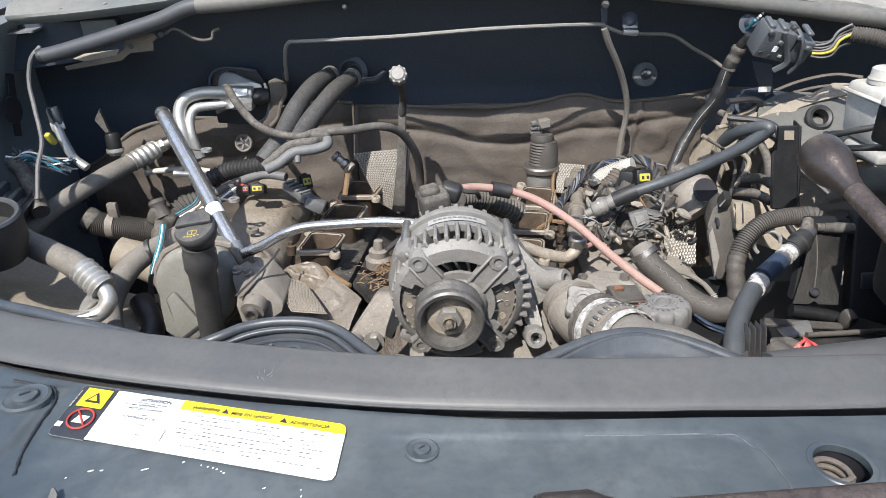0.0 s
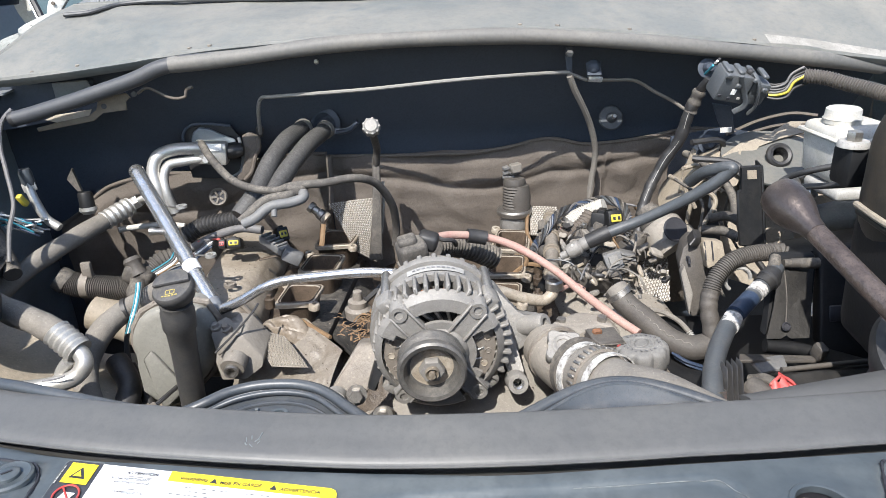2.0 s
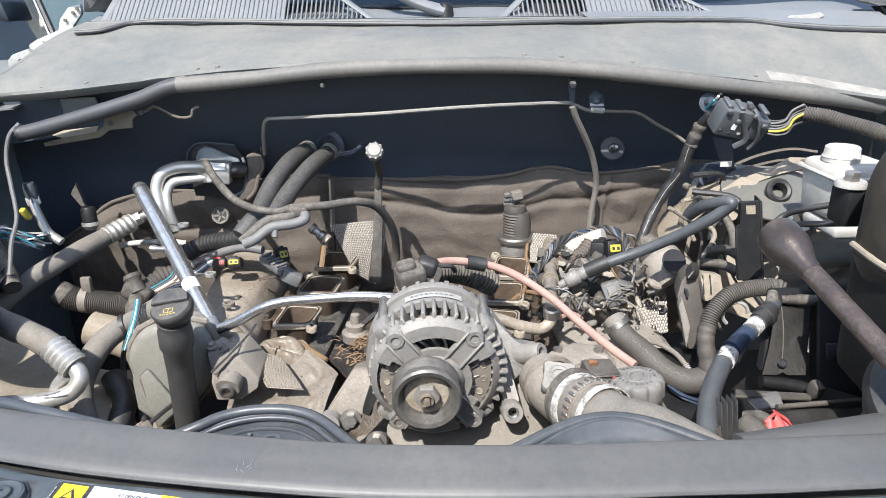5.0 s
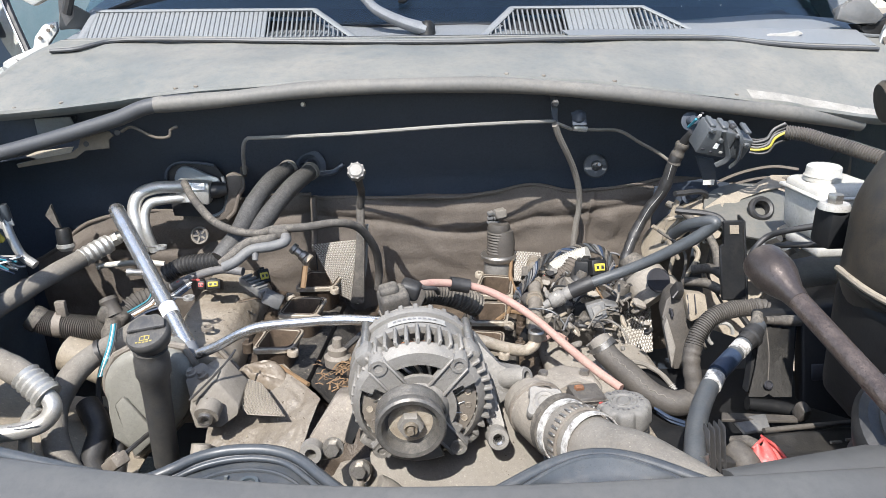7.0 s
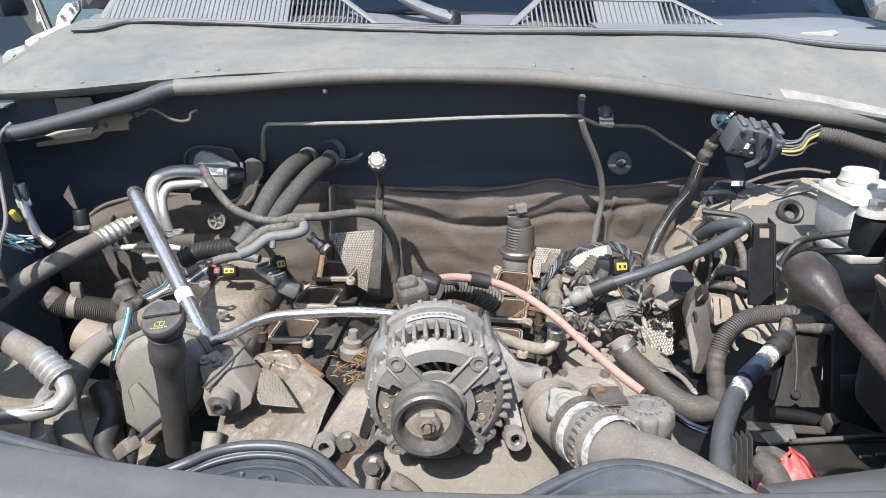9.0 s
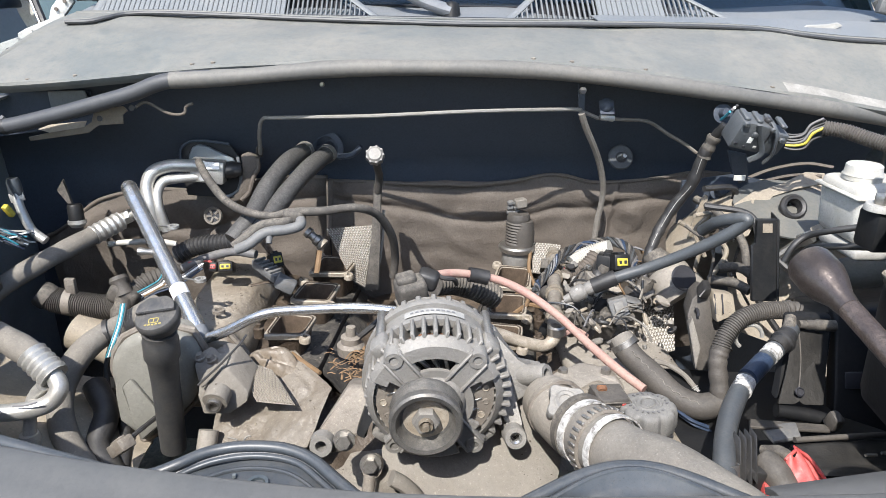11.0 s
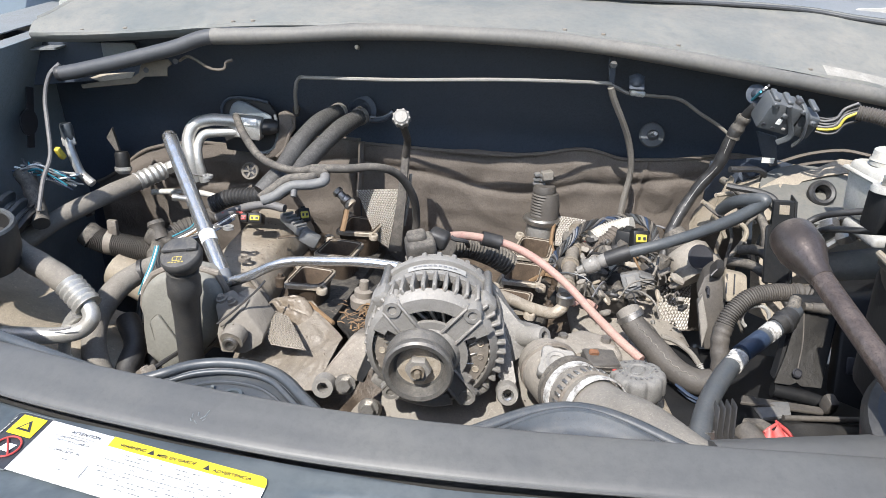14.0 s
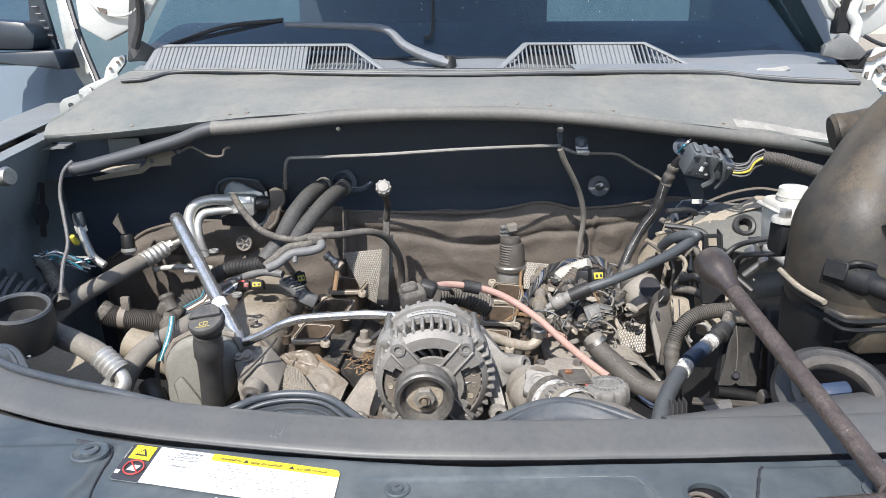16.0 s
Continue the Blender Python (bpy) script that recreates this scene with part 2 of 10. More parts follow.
    "edge_dust": mat("dust_greyed_edge", (0.098, 0.096, 0.090), 0.6, second=(0.125, 0.118, 0.106), dust=(0.22, 0.205, 0.18), dust_amount=0.5, scale=7, fine=160, bump=0.06, grain=0.2),
    "end_grey": mat("dusty_green_grey_cover", (0.185, 0.182, 0.160), 0.7, second=(0.16, 0.155, 0.135), dust=(0.26, 0.245, 0.205), dust_amount=0.55, scale=12, fine=220, bump=0.12, spread=0.2, grain=0.4),
    "blanket": mat("dust_caked_foil", (0.170, 0.150, 0.124), 0.45, second=(0.125, 0.102, 0.078), dust=(0.25, 0.222, 0.182), dust_amount=0.5, scale=17, fine=240, bump=0.3, grain=0.5),
    "lug_dirt": mat("oil_streaked_casting", (0.20, 0.172, 0.132), 0.65, second=(0.09, 0.068, 0.046), dust=(0.28, 0.25, 0.20), dust_amount=0.45, scale=34, fine=220, bump=0.4, grain=0.6),
    "plate_grey": mat("dusty_cast_plate", (0.175, 0.160, 0.139), 0.7, second=(0.15, 0.133, 0.11), dust=(0.24, 0.218, 0.184), dust_amount=0.55, scale=10, fine=240, bump=0.15, spread=0.2, grain=0.5),
    "mirror_black": mat("dark_mirror_plastic", (0.013, 0.019, 0.027), 0.35, second=(0.016, 0.022, 0.030), scale=6, fine=200, bump=0.0, grain=0.0),
    "head_brown": mat("oil_stained_valve_cover", (0.275, 0.240, 0.195), 0.55, second=(0.150, 0.115, 0.080), dust=(0.36, 0.325, 0.265), dust_amount=0.6, scale=13, fine=220, bump=0.25, grain=0.6),
    "label_black": mat("label_black", (0.030, 0.031, 0.036), 0.45, second=(0.045, 0.046, 0.05), scale=40, fine=300, bump=0.05),
    "lug_dark": mat("grimy_black_sheet", (0.018, 0.0168, 0.0155), 0.5, second=(0.012, 0.0115, 0.011), dust=(0.085, 0.076, 0.062), dust_amount=0.25, scale=26, fine=260, bump=0.2),
    # black plastic, made darker still to carry the shade that falls on it
    "black_box": mat("shaded_black_plastic", (0.0095, 0.0100, 0.0115), 0.5, second=(0.0130, 0.0135, 0.0140), dust=(0.05, 0.046, 0.04), dust_amount=0.25, scale=18, fine=300, bump=0.08, spec=0.2),
    "connector_grey": mat("dusty_slate_plastic", (0.062, 0.070, 0.078), 0.5, second=(0.085, 0.090, 0.094), dust=(0.19, 0.185, 0.175), dust_amount=0.25, scale=30, fine=320, bump=0.08),
    "blade": mat("wiper_rubber", (0.02, 0.02, 0.022), 0.5, scale=40),
    "dash": mat("dark_dashboard", (0.03, 0.038, 0.05), 0.6, scale=9, fine=200, bump=0.05),
    "ground": mat("dry_ground", (0.3, 0.25, 0.19), 0.95, second=(0.22, 0.18, 0.13), scale=2.5, fine=40, bump=0.5),
    "turq": mat("turquoise_paint", (0.075, 0.115, 0.135), 0.6, second=(0.055, 0.10, 0.12), scale=3, fine=50, bump=0.1),
}
glass = bpy.data.materials.new("windscreen_glass")
glass.use_nodes = True
gt = glass.node_tree
gt.nodes.remove(gt.nodes["Principled BSDF"])
clear, shine, blend = gt.nodes.new("ShaderNodeBsdfTransparent"), gt.nodes.new("ShaderNodeBsdfGlossy"), gt.nodes.new("ShaderNodeMixShader")
lw = gt.nodes.new("ShaderNodeLayerWeight")
lw.inputs["Blend"].default_value = 0.5
power = gt.nodes.new("ShaderNodeMath")
power.operation, power.inputs[1].default_value = "POWER", 4.0
gloss = gt.nodes.new("ShaderNodeMath")
gloss.operation, gloss.inputs[1].default_value, gloss.inputs[2].default_value = "MULTIPLY_ADD", 0.55, 0.065
gt.links.new(lw.outputs["Facing"], power.inputs[0])
gt.links.new(power.outputs[0], gloss.inputs[0])
clear.inputs["Color"].default_value = (0.70, 0.78, 0.80, 1)
shine.inputs["Roughness"].default_value = 0.02
gt.links.new(gloss.outputs[0], blend.inputs[0])
gt.links.new(clear.outputs[0], blend.inputs[1])
gt.links.new(shine.outputs[0], blend.inputs[2])
gt.links.new(blend.outputs[0], gt.nodes["Material Output"].inputs["Surface"])
M["glass"] = glass


# ---- mesh helpers ----
def obj(name, bm, material, smooth=True):
    bmesh.ops.recalc_face_normals(bm, faces=bm.faces)
    me = bpy.data.meshes.new(name)
    bm.to_mesh(me)
    bm.free()
    me.materials.append(M[material])
    if smooth:
        for p in me.polygons:
            p.use_smooth = True
        me.set_sharp_from_angle(angle=radians(38))
    return new(name, me)


def part(name, bm, material, parent, label="", smooth=True):
    ob = obj(name, bm, material, smooth)
    ob.parent = parent
    if parent.type == "EMPTY":
        ob.matrix_parent_inverse = parent.matrix_basis.inverted()
    return tagged(ob, label)


def same_part(ob, m, parent):
    """One more object on the same mesh, moved by m, under parent."""
    c = new(ob.name.split(".")[0], ob.data)
    c.parent = parent
    c.matrix_parent_inverse = parent.matrix_basis.inverted() if parent.type == "EMPTY" else Matrix()
    c.matrix_basis = m
    return c


def thing(name, at, label, category, group="", kind=""):
    ob = new(name)
    ob.empty_display_size = 0.02
    ob.matrix_basis = Matrix.Translation(at)
    return tagged(ob, label, category, group, kind)


def spline(pts, steps=8):
    p = [Vector(q) for q in pts]
    if len(p) == 2:
        return [p[0].lerp(p[1], i / steps) for i in range(steps + 1)]
    p = [p[0] * 2 - p[1], *p, p[-1] * 2 - p[-2]]
    out = []
    for i in range(1, len(p) - 2):
        a, b, c, d = p[i - 1:i + 3]
        for k in range(steps):
            s = k / steps
            out.append(0.5 * (2 * b + (c - a) * s + (2 * a - 5 * b + 4 * c - d) * s * s + (3 * b - a - 3 * c + d) * s ** 3))
    return out + [p[-2]]


def sweep(bm, path, radius, sides=12, caps=True, flat=1.0):
    """A tube of the given radius (a number or a function of 0..1) along path; flat squeezes it in height."""
    n = len(path)
    r_of = radius if callable(radius) else (lambda s: radius)
    tangents = [(path[min(i + 1, n - 1)] - path[max(i - 1, 0)]).normalized() for i in range(n)]
    side = tangents[0].cross(Vector((0, 0, 1)))
    side = side.normalized() if side.length > 1e-3 else Vector((1, 0, 0))
    rings = []
    for i, (p, tg) in enumerate(zip(path, tangents)):
        side = (side - tg * side.dot(tg)).normalized()
        up = tg.cross(side) * flat
        r = r_of(i / (n - 1))
        rings.append([bm.verts.new(p + (side * math.cos(a) + up * math.sin(a)) * r) for a in (2 * math.pi * k / sides for k in range(sides))])
    for a, b in zip(rings, rings[1:]):
        for k in range(sides):
            bm.faces.new((a[k], a[(k + 1) % sides], b[(k + 1) % sides], b[k]))
    if caps:
        bm.faces.new(rings[0][::-1])
        bm.faces.new(rings[-1])
    return bm


def tube(pts, radius, sides=12, steps=8, flat=1.0):
    return sweep(bmesh.new(), spline(pts, steps), radius, sides, True, flat)


def ribbed(pts, radius, pitch=0.005, depth=0.14, sides=12):
    """A corrugated conduit."""
    path = spline(pts, 40)
    length = [0.0]
    for a, b in zip(path, path[1:]):
        length.append(length[-1] + (b - a).length)
    count = max(8, int(length[-1] / pitch) * 4)
    pos, k = [], 0
    for i in range(count + 1):
        s = length[-1] * i / count
        while k < len(length) - 2 and length[k + 1] < s:
            k += 1
        pos.append(path[k].lerp(path[k + 1], min(1, max(0, (s - length[k]) / max(1e-9, length[k + 1] - length[k])))))
    return sweep(bmesh.new(), pos, lambda u: radius * (1 + (depth if round(u * count) % 4 < 2 else -depth) * 0.5), sides)


def lathe(profile, m=Matrix(), sides=32, bm=None):
    """Turns (radius, height) pairs round z, then poses the result by m."""
    bm = bm or bmesh.new()
    rings = []
    for r, h in profile:
        if r < 1e-6:
            rings.append([bm.verts.new(m @ Vector((0, 0, h)))])
        else:
            rings.append([bm.verts.new(m @ Vector((r * math.cos(a), r * math.sin(a), h))) for a in (2 * math.pi * k / sides for k in range(sides))])
    for a, b in zip(rings, rings[1:]):
        for k in range(sides):
            q = (k + 1) % sides
            if len(a) == 1 and len(b) == 1:
                continue
            if len(a) == 1:
                bm.faces.new((a[0], b[q], b[k]))
            elif len(b) == 1:
                bm.faces.new((a[k], a[q], b[0]))
            else:
                bm.faces.new((a[k], a[q], b[q], b[k]))
    return bm


def along(a, b):
    """The pose whose z axis runs from a to b, with its origin at a."""
    a, b = Vector(a), Vector(b)
    return Matrix.Translation(a) @ (b - a).to_track_quat("Z", "Y").to_matrix().to_4x4()


def block(size, m=Matrix(), bevel=0.003, segs=2, bm=None):
    bm = bm or bmesh.new()
    geo = bmesh.ops.create_cube(bm, size=1.0, matrix=m @ Matrix.Diagonal((*size, 1)))
    if bevel:
        edges = {e for v in geo["verts"] for e in v.link_edges}
        bmesh.ops.bevel(bm, geom=list(edges), offset=bevel, segments=segs, profile=0.5, affect="EDGES")
    return bm


def prism(outline, offset, bevel=0.003, segs=2, bm=None):
    """A slab: the outline pushed along offset, with rounded edges."""
    bm = bm or bmesh.new()
    o = Vector(offset)
    a = [bm.verts.new(Vector(p)) for p in outline]
    b = [bm.verts.new(Vector(p) + o) for p in outline]
    n = len(a)
    fs = [bm.faces.new(a[::-1]), bm.faces.new(b)]
    for k in range(n):
        fs.append(bm.faces.new((a[k], a[(k + 1) % n], b[(k + 1) % n], b[k])))
    if bevel:
        edges = {e for f in fs for e in f.edges}
        bmesh.ops.bevel(bm, geom=list(edges), offset=bevel, segments=segs, profile=0.5, affect="EDGES")
    return bm


def sheet(f, nu, nv, thick=0.0, bm=None):
    """A grid surface f(u, v) for u, v in 0..1; with thick, a shell pushed along the normal."""
    bm = bm or bmesh.new()
    v = [[bm.verts.new(f(i / nu, j / nv)) for i in range(nu + 1)] for j in range(nv + 1)]
    for j in range(nv):
        for i in range(nu):
            bm.faces.new((v[j][i], v[j][i + 1], v[j + 1][i + 1], v[j + 1][i]))
    if thick:
        bm.normal_update()
        bmesh.ops.solidify(bm, geom=bm.faces[:], thickness=thick)
    return bm


def hexagon(r, h, m, bm=None):
    return lathe([(0, 0), (r * 0.94, 0), (r, h * 0.12), (r, h * 0.88), (r * 0.94, h), (0, h)], m, 6, bm)


def lerp_of(pairs):
    xs, ys = [p[0] for p in pairs], [p[1] for p in pairs]
    return lambda x: float(np.interp(x, xs, ys))


def smooth_of(pairs, width=0.05):
    f = lerp_of(pairs)
    return lambda x: sum(f(x + width * k) for k in (-1, -0.5, 0, 0.5, 1)) / 5


def bolt(at, towards, r=0.006, name="bolt", label="dusty hex bolt head with washer", material="steel"):
    """A hex bolt head on a washer, looking along towards."""
    a = Vector(at)
    m = along(a, a + Vector(towards))
    t = thing(name, at, label, "bolt", "bolts in the engine bay")
    part("washer", lathe([(0, -0.001), (r * 1.5, -0.001), (r * 1.5, 0.0012), (0, 0.0012)], m, 20), material, t)
    part("head", hexagon(r, r * 1.1, m @ Matrix.Translation((0, 0, 0.0012))), material, t)
    return t


def wobble(p, s, amp):
    return noise.noise(Vector(p) * s) * amp


def sig(q):
    return 1 / (1 + math.exp(-max(-40.0, min(40.0, q))))

# ---- setting: ground, body shell round the bay ----
def rough_ground(u, v):
    x, y = (u - 0.5) * 2, (v - 0.5) * 2
    x, y = math.copysign(abs(x) ** 3, x) * 400, math.copysign(abs(y) ** 3, y) * 400
    return Vector((x, y, wobble((x, y, 0), 0.7, 0.05) - 0.03))


tagged(obj("ground", sheet(rough_ground, 90, 90), "ground"), "dry sandy ground under the parked vehicle", "ground", kind="structure")

COWL_Z = smooth_of([(-0.66, 1.246), (-0.54, 1.254), (-0.3, 1.281), (-0.1, 1.291), (0.165, 1.293), (0.333, 1.279), (0.55, 1.253), (0.72, 1.226), (0.8, 1.215)])


def cowl_y(x):
    return 0.998 + 0.10 * max(0.0, abs(x - 0.06) - 0.45) ** 1.5


def firewall(u, v):
    x = -0.8 + 1.62 * u
    z = 0.45 + (COWL_Z(x) - 0.004 - 0.45) * v
    y = float(np.interp(z, (0.45, 0.8, 1.1, 1.25, 1.3), (1.26, 1.22, 1.175, 1.07, 1.04)))
    y += 0.012 * math.sin(x * 9.0) * (1 - v) + wobble((x, 0, z), 7, 0.006)
    return Vector((x, y + 0.05 * max(0.0, abs(x) - 0.5), z))


tagged(obj("wall_firewall", sheet(firewall, 90, 50, -0.004), "firewall"), "black painted firewall behind the engine", "firewall", kind="structure")


def insulation(x0, x1, z0, top, bulge):
    def f(u, v):
        x = x0 + (x1 - x0) * u
        zt = top(x)
        z = z0 + (zt - z0) * v
        y = float(np.interp(z, (0.7, 0.85, 1.0, 1.1, 1.2), (1.185, 1.17, 1.152, 1.138, 1.09))) - bulge + 0.014 * math.exp(-((x - 0.07) / 0.08) ** 2)
        w = 0.005 * noise.noise(Vector((x * 6, z * 13, 1.7))) + 0.004 * noise.noise(Vector((x * 15, z * 24, 4.1)))
        w += 0.006 * abs(noise.noise(Vector((x * 5.5, z * 9, 8.3)))) - 0.003 + 0.004 * abs(noise.noise(Vector((x * 15 + z * 8, z * 17, 3.3)))) - 0.004 * math.exp(-((x - 0.345 - 0.1 * (z - 1.0)) / 0.004) ** 2)
        crease = 0.007 * math.exp(-((z - (zt - 0.055 - 0.02 * math.sin(x * 11))) / 0.009) ** 2)
        patch = 0.004 * sig((0.024 - math.hypot(x - 0.382, z - 0.999)) * 500)
        w += 0.007 * abs(noise.noise(Vector((x * 10 + z * 5, z * 12 - x * 3, 5.2)))) - patch
        dent = 0.02 * math.exp(-((x - 0.395) ** 2 + (z - 1.03) ** 2) / 0.0011)
        edge = 0.012 * max(0.0, 1 - (1 - v) * 12) + 0.01 * max(0.0, 1 - u * 25) + 0.01 * max(0.0, 1 - (1 - u) * 25)
        return Vector((x, y + w + crease - dent * 0.4 + edge, z))
    return sheet(f, 170, 90, -0.004)


TOP_R = smooth_of([(-0.2, 1.072), (0.1, 1.066), (0.17, 1.073), (0.22, 1.086), (0.26, 1.087), (0.3, 1.072), (0.4, 1.078), (0.5, 1.094), (0.56, 1.088)], 0.02)
TOP_L = smooth_of([(-0.67, 0.96), (-0.62, 0.99), (-0.575, 1.03), (-0.53, 1.045), (-0.47, 1.055), (-0.38, 1.05), (-0.3, 1.07), (-0.22, 1.08), (-0.14, 1.076)], 0.015)
for x0, x1, top, text in ((-0.16, 0.56, TOP_R, "wrinkled brown-grey insulation pad on the firewall"), (-0.67, -0.165, TOP_L, "dusty brown insulation pad with torn edge on the firewall")):
    pad = thing("insulation_pad", ((x0 + x1) / 2, 1.15, 0.72), text, "insulation pad")
    part("pad", insulation(x0, x1, 0.72, top, 0.0), "insulation", pad)
    fold = []
    for k in range(61):
        x = x0 + (x1 - x0) * k / 60
        z = top(x)
        y = float(np.interp(z, (0.7, 0.85, 1.0, 1.1, 1.2), (1.185, 1.17, 1.152, 1.138, 1.09))) + 0.010 * noise.noise(Vector((x * 6, z * 13, 1.7))) + 0.006 * noise.noise(Vector((x * 15, z * 24, 4.1))) + 0.008
        fold.append(Vector((x, y, z - 0.001)))
    part("edge_fold", sweep(bmesh.new(), fold, 0.0035, 8), "insulation", pad, "rolled upper edge")


# cowl panel: a grey dusty sheet with a rolled front lip
def cowl(u, v):
    x = -0.655 + 1.55 * u
    zf = COWL_Z(x)
    side = max(0.0, (-x - 0.5) / 0.155) if x < 0 else max(0.0, (x - 0.72) / 0.185)
    yr = min(1.225 - 0.02 * side, float(np.interp(x, (-0.664, -0.644, -0.62, -0.596, -0.56), (1.030, 1.060, 1.135, 1.187, 1.23))))
    zr = zf + (1.336 - zf) * (yr - cowl_y(x)) / (1.225 - cowl_y(x))
    if v < 0.12:
        s = v / 0.12
        return Vector((x, cowl_y(x) + 0.012 - 0.012 * math.sin(s * math.pi / 2), zf - 0.012 * (1 - s)))
    s = (v - 0.12) / 0.88
    y = cowl_y(x) + (yr - cowl_y(x)) * s
    step = 0.006 * sig((s - 0.78) * 40)
    return Vector((x, y, zf + (zr - zf) * s + 0.008 * math.sin(s * math.pi) + step + wobble((x, y, 0), 9, 0.003) + wobble((x, y, 5), 30, 0.0009) - 0.004 * math.exp(-((x + 0.42 + 0.3 * (y - 1.1)) / 0.010) ** 2) * sig((1.14 - y) * 80) + 0.005 * sig((-x - 0.47) * 60) * sig((y - 1.12) * 90)))


cowl_panel = tagged(obj("cowl_panel", sheet(cowl, 120, 40, -0.002), "cowl"), "grey sun-bleached cowl panel below the windscreen", "cowl", kind="structure")
for x in (-0.57, -0.5, -0.33, -0.3, 0.165, 0.222, 0.333, 0.53, 0.6):
    bolt((x, cowl_y(x) + 0.007, COWL_Z(x) + 0.001), (0, -0.15, 1), 0.0035, "cowl_screw", "small dusty screw on the cowl edge", "alu_dark")
seam = [Vector((x, 1.2235, 1.3425)) for x in (-0.575 + 1.02 * k / 40 for k in range(41))]
tagged(obj("cowl_seam", sweep(bmesh.new(), seam, 0.0035, 8), "ink"), "black rubber seam between cowl panel and tray", "seam", kind="structure")
ridge = [q + Vector((0, -0.016, 0.001)) for q in seam]
tagged(obj("cowl_ridge", sweep(bmesh.new(), ridge, 0.0018, 8), "cowl"), "raised ridge along the rear of the cowl panel", "ridge", kind="structure")
# torn white paint strip on the cowl
def torn_strip(u, v):
    x = 0.553 + 0.25 * u
    ragged = 0.25 * noise.noise(Vector((u * 14, v, 3)))
    return cowl((x + 0.655) / 1.55, 0.125 + (0.085 - 0.03 * u) * min(1.0, max(0.0, v + (ragged if v > 0.5 else -ragged) * 0.5))) + Vector((0, -0.0008, 0.0020))


torn = tagged(obj("paint_strip", sheet(torn_strip, 50, 6, 0.0006), "paint_strip"), "peeling white strip along the grey cowl edge", "strip")

# raised rear lip of the cowl with its thin rubber edge
lip_pts = [Vector(q) + Vector((0, -0.001, 0.005)) for q in ((-0.572, 1.157, 1.325), (-0.535, 1.163, 1.327), (-0.510, 1.176, 1.333), (-0.485, 1.193, 1.338), (-0.43, 1.199, 1.340), (-0.30, 1.188, 1.338), (-0.156, 1.176, 1.335), (0.081, 1.162, 1.332), (0.30, 1.172, 1.334), (0.51, 1.186, 1.333), (0.60, 1.190, 1.329), (0.66, 1.178, 1.322), (0.737, 1.171, 1.316), (0.863, 1.167, 1.311))]
lip = thing("cowl_edge_strip", lip_pts[7], "thin dark rubber edge along the raised rear of the cowl", "edge strip")
part("edge", tube(lip_pts, 0.0034, 8, 8), "strip", lip)
part("step", tube([q + Vector((0, 0.006, 0.002)) for q in lip_pts], 0.0055, 8, 8, 0.7), "cowl", lip, "grey stepped metal behind it")

edge_at = lambda x, k: float(np.interp(x, [q.x for q in lip_pts], [q[k] for q in lip_pts]))
tagged(obj("tray_skirt", sheet(lambda u, v: Vector((0.30 + 0.56 * u, edge_at(0.30 + 0.56 * u, 1) + 0.004 + (1.232 - edge_at(0.30 + 0.56 * u, 1)) * v, edge_at(0.30 + 0.56 * u, 2) + 0.0045 + (1.346 - edge_at(0.30 + 0.56 * u, 2)) * v - 0.012 * v * max(0.0, u - 0.6))), 50, 8, -0.002), "grille"), "grey plastic skirt of the cowl tray over the cowl edge", "cowl tray", kind="structure")
knob_c = (0.7607, 1.215, 1.3256)
tray_knob = thing("tray_cap", knob_c, "round grey plastic cap on the cowl tray", "cap")
part("dome", lathe([(0, 0.012), (0.010, 0.0105), (0.015, 0.006), (0.0165, 0.0), (0.0165, -0.012)], Matrix.Translation(knob_c) @ Matrix.Rotation(radians(20), 4, "X"), 28), "grille", tray_knob)
part("glint_screw", lathe([(0, 0.0145), (0.0022, 0.0135), (0.0028, 0.011)], Matrix.Translation(knob_c) @ Matrix.Rotation(radians(20), 4, "X"), 12), "pipe", tray_knob)
lifted = thing("lifted_flap", (0.6712, 1.2, 1.3359), "curled torn edge of the plastic cowl tray", "flap")
part("curl", prism([(0.6632, 1.2000, 1.3359), (0.6760, 1.2000, 1.3424), (0.7068, 1.2000, 1.3422), (0.7289, 1.2000, 1.3475), (0.7389, 1.2000, 1.3420), (0.7196, 1.2000, 1.3334), (0.6831, 1.2000, 1.3325)], (0, 0.004, 0.001), 0.001, 1), "plastic_pale", lifted)

# weatherstrip: a rubber tube along the cowl that leaves it at one end
strip_pts = [(-0.603, 0.985, 1.192), (-0.570, 0.985, 1.199), (-0.497, 0.984, 1.218), (-0.416, 0.983, 1.241), (-0.356, 0.983, 1.261), (-0.25, 0.984, 1.268), (-0.12, 0.985, 1.280), (0.02, 0.985, 1.283),
             (0.165, 0.985, 1.281), (0.333, 0.985, 1.266), (0.5, 0.988, 1.245), (0.64, 1.005, 1.226), (0.76, 1.03, 1.205)]
ws = thing("weatherstrip", strip_pts[3], "black rubber weatherstrip tube along the cowl edge", "weatherstrip")
part("bulb", tube(strip_pts[:6], 0.0112, 16, 8), "strip", ws)
part("cowl_run", tube(strip_pts[4:], lambda s: 0.0118 + 0.0006 * math.sin(s * 31), 16, 8), "edge_dust", ws, "dust-greyed run along the cowl")
part("carrier", sweep(bmesh.new(), [p + Vector((0, 0.010, -0.006)) for p in spline(strip_pts[4:], 8)], 0.005, 8, True, 0.6), "rubber", ws, "gripping foot behind the bulb")
part("open_end", lathe([(0.004, 0.0005), (0.0112, 0.001), (0.0118, -0.004), (0.0112, -0.006)], along(strip_pts[0], Vector(strip_pts[0]) * 2 - Vector(strip_pts[1])), 18), "rubber", ws)

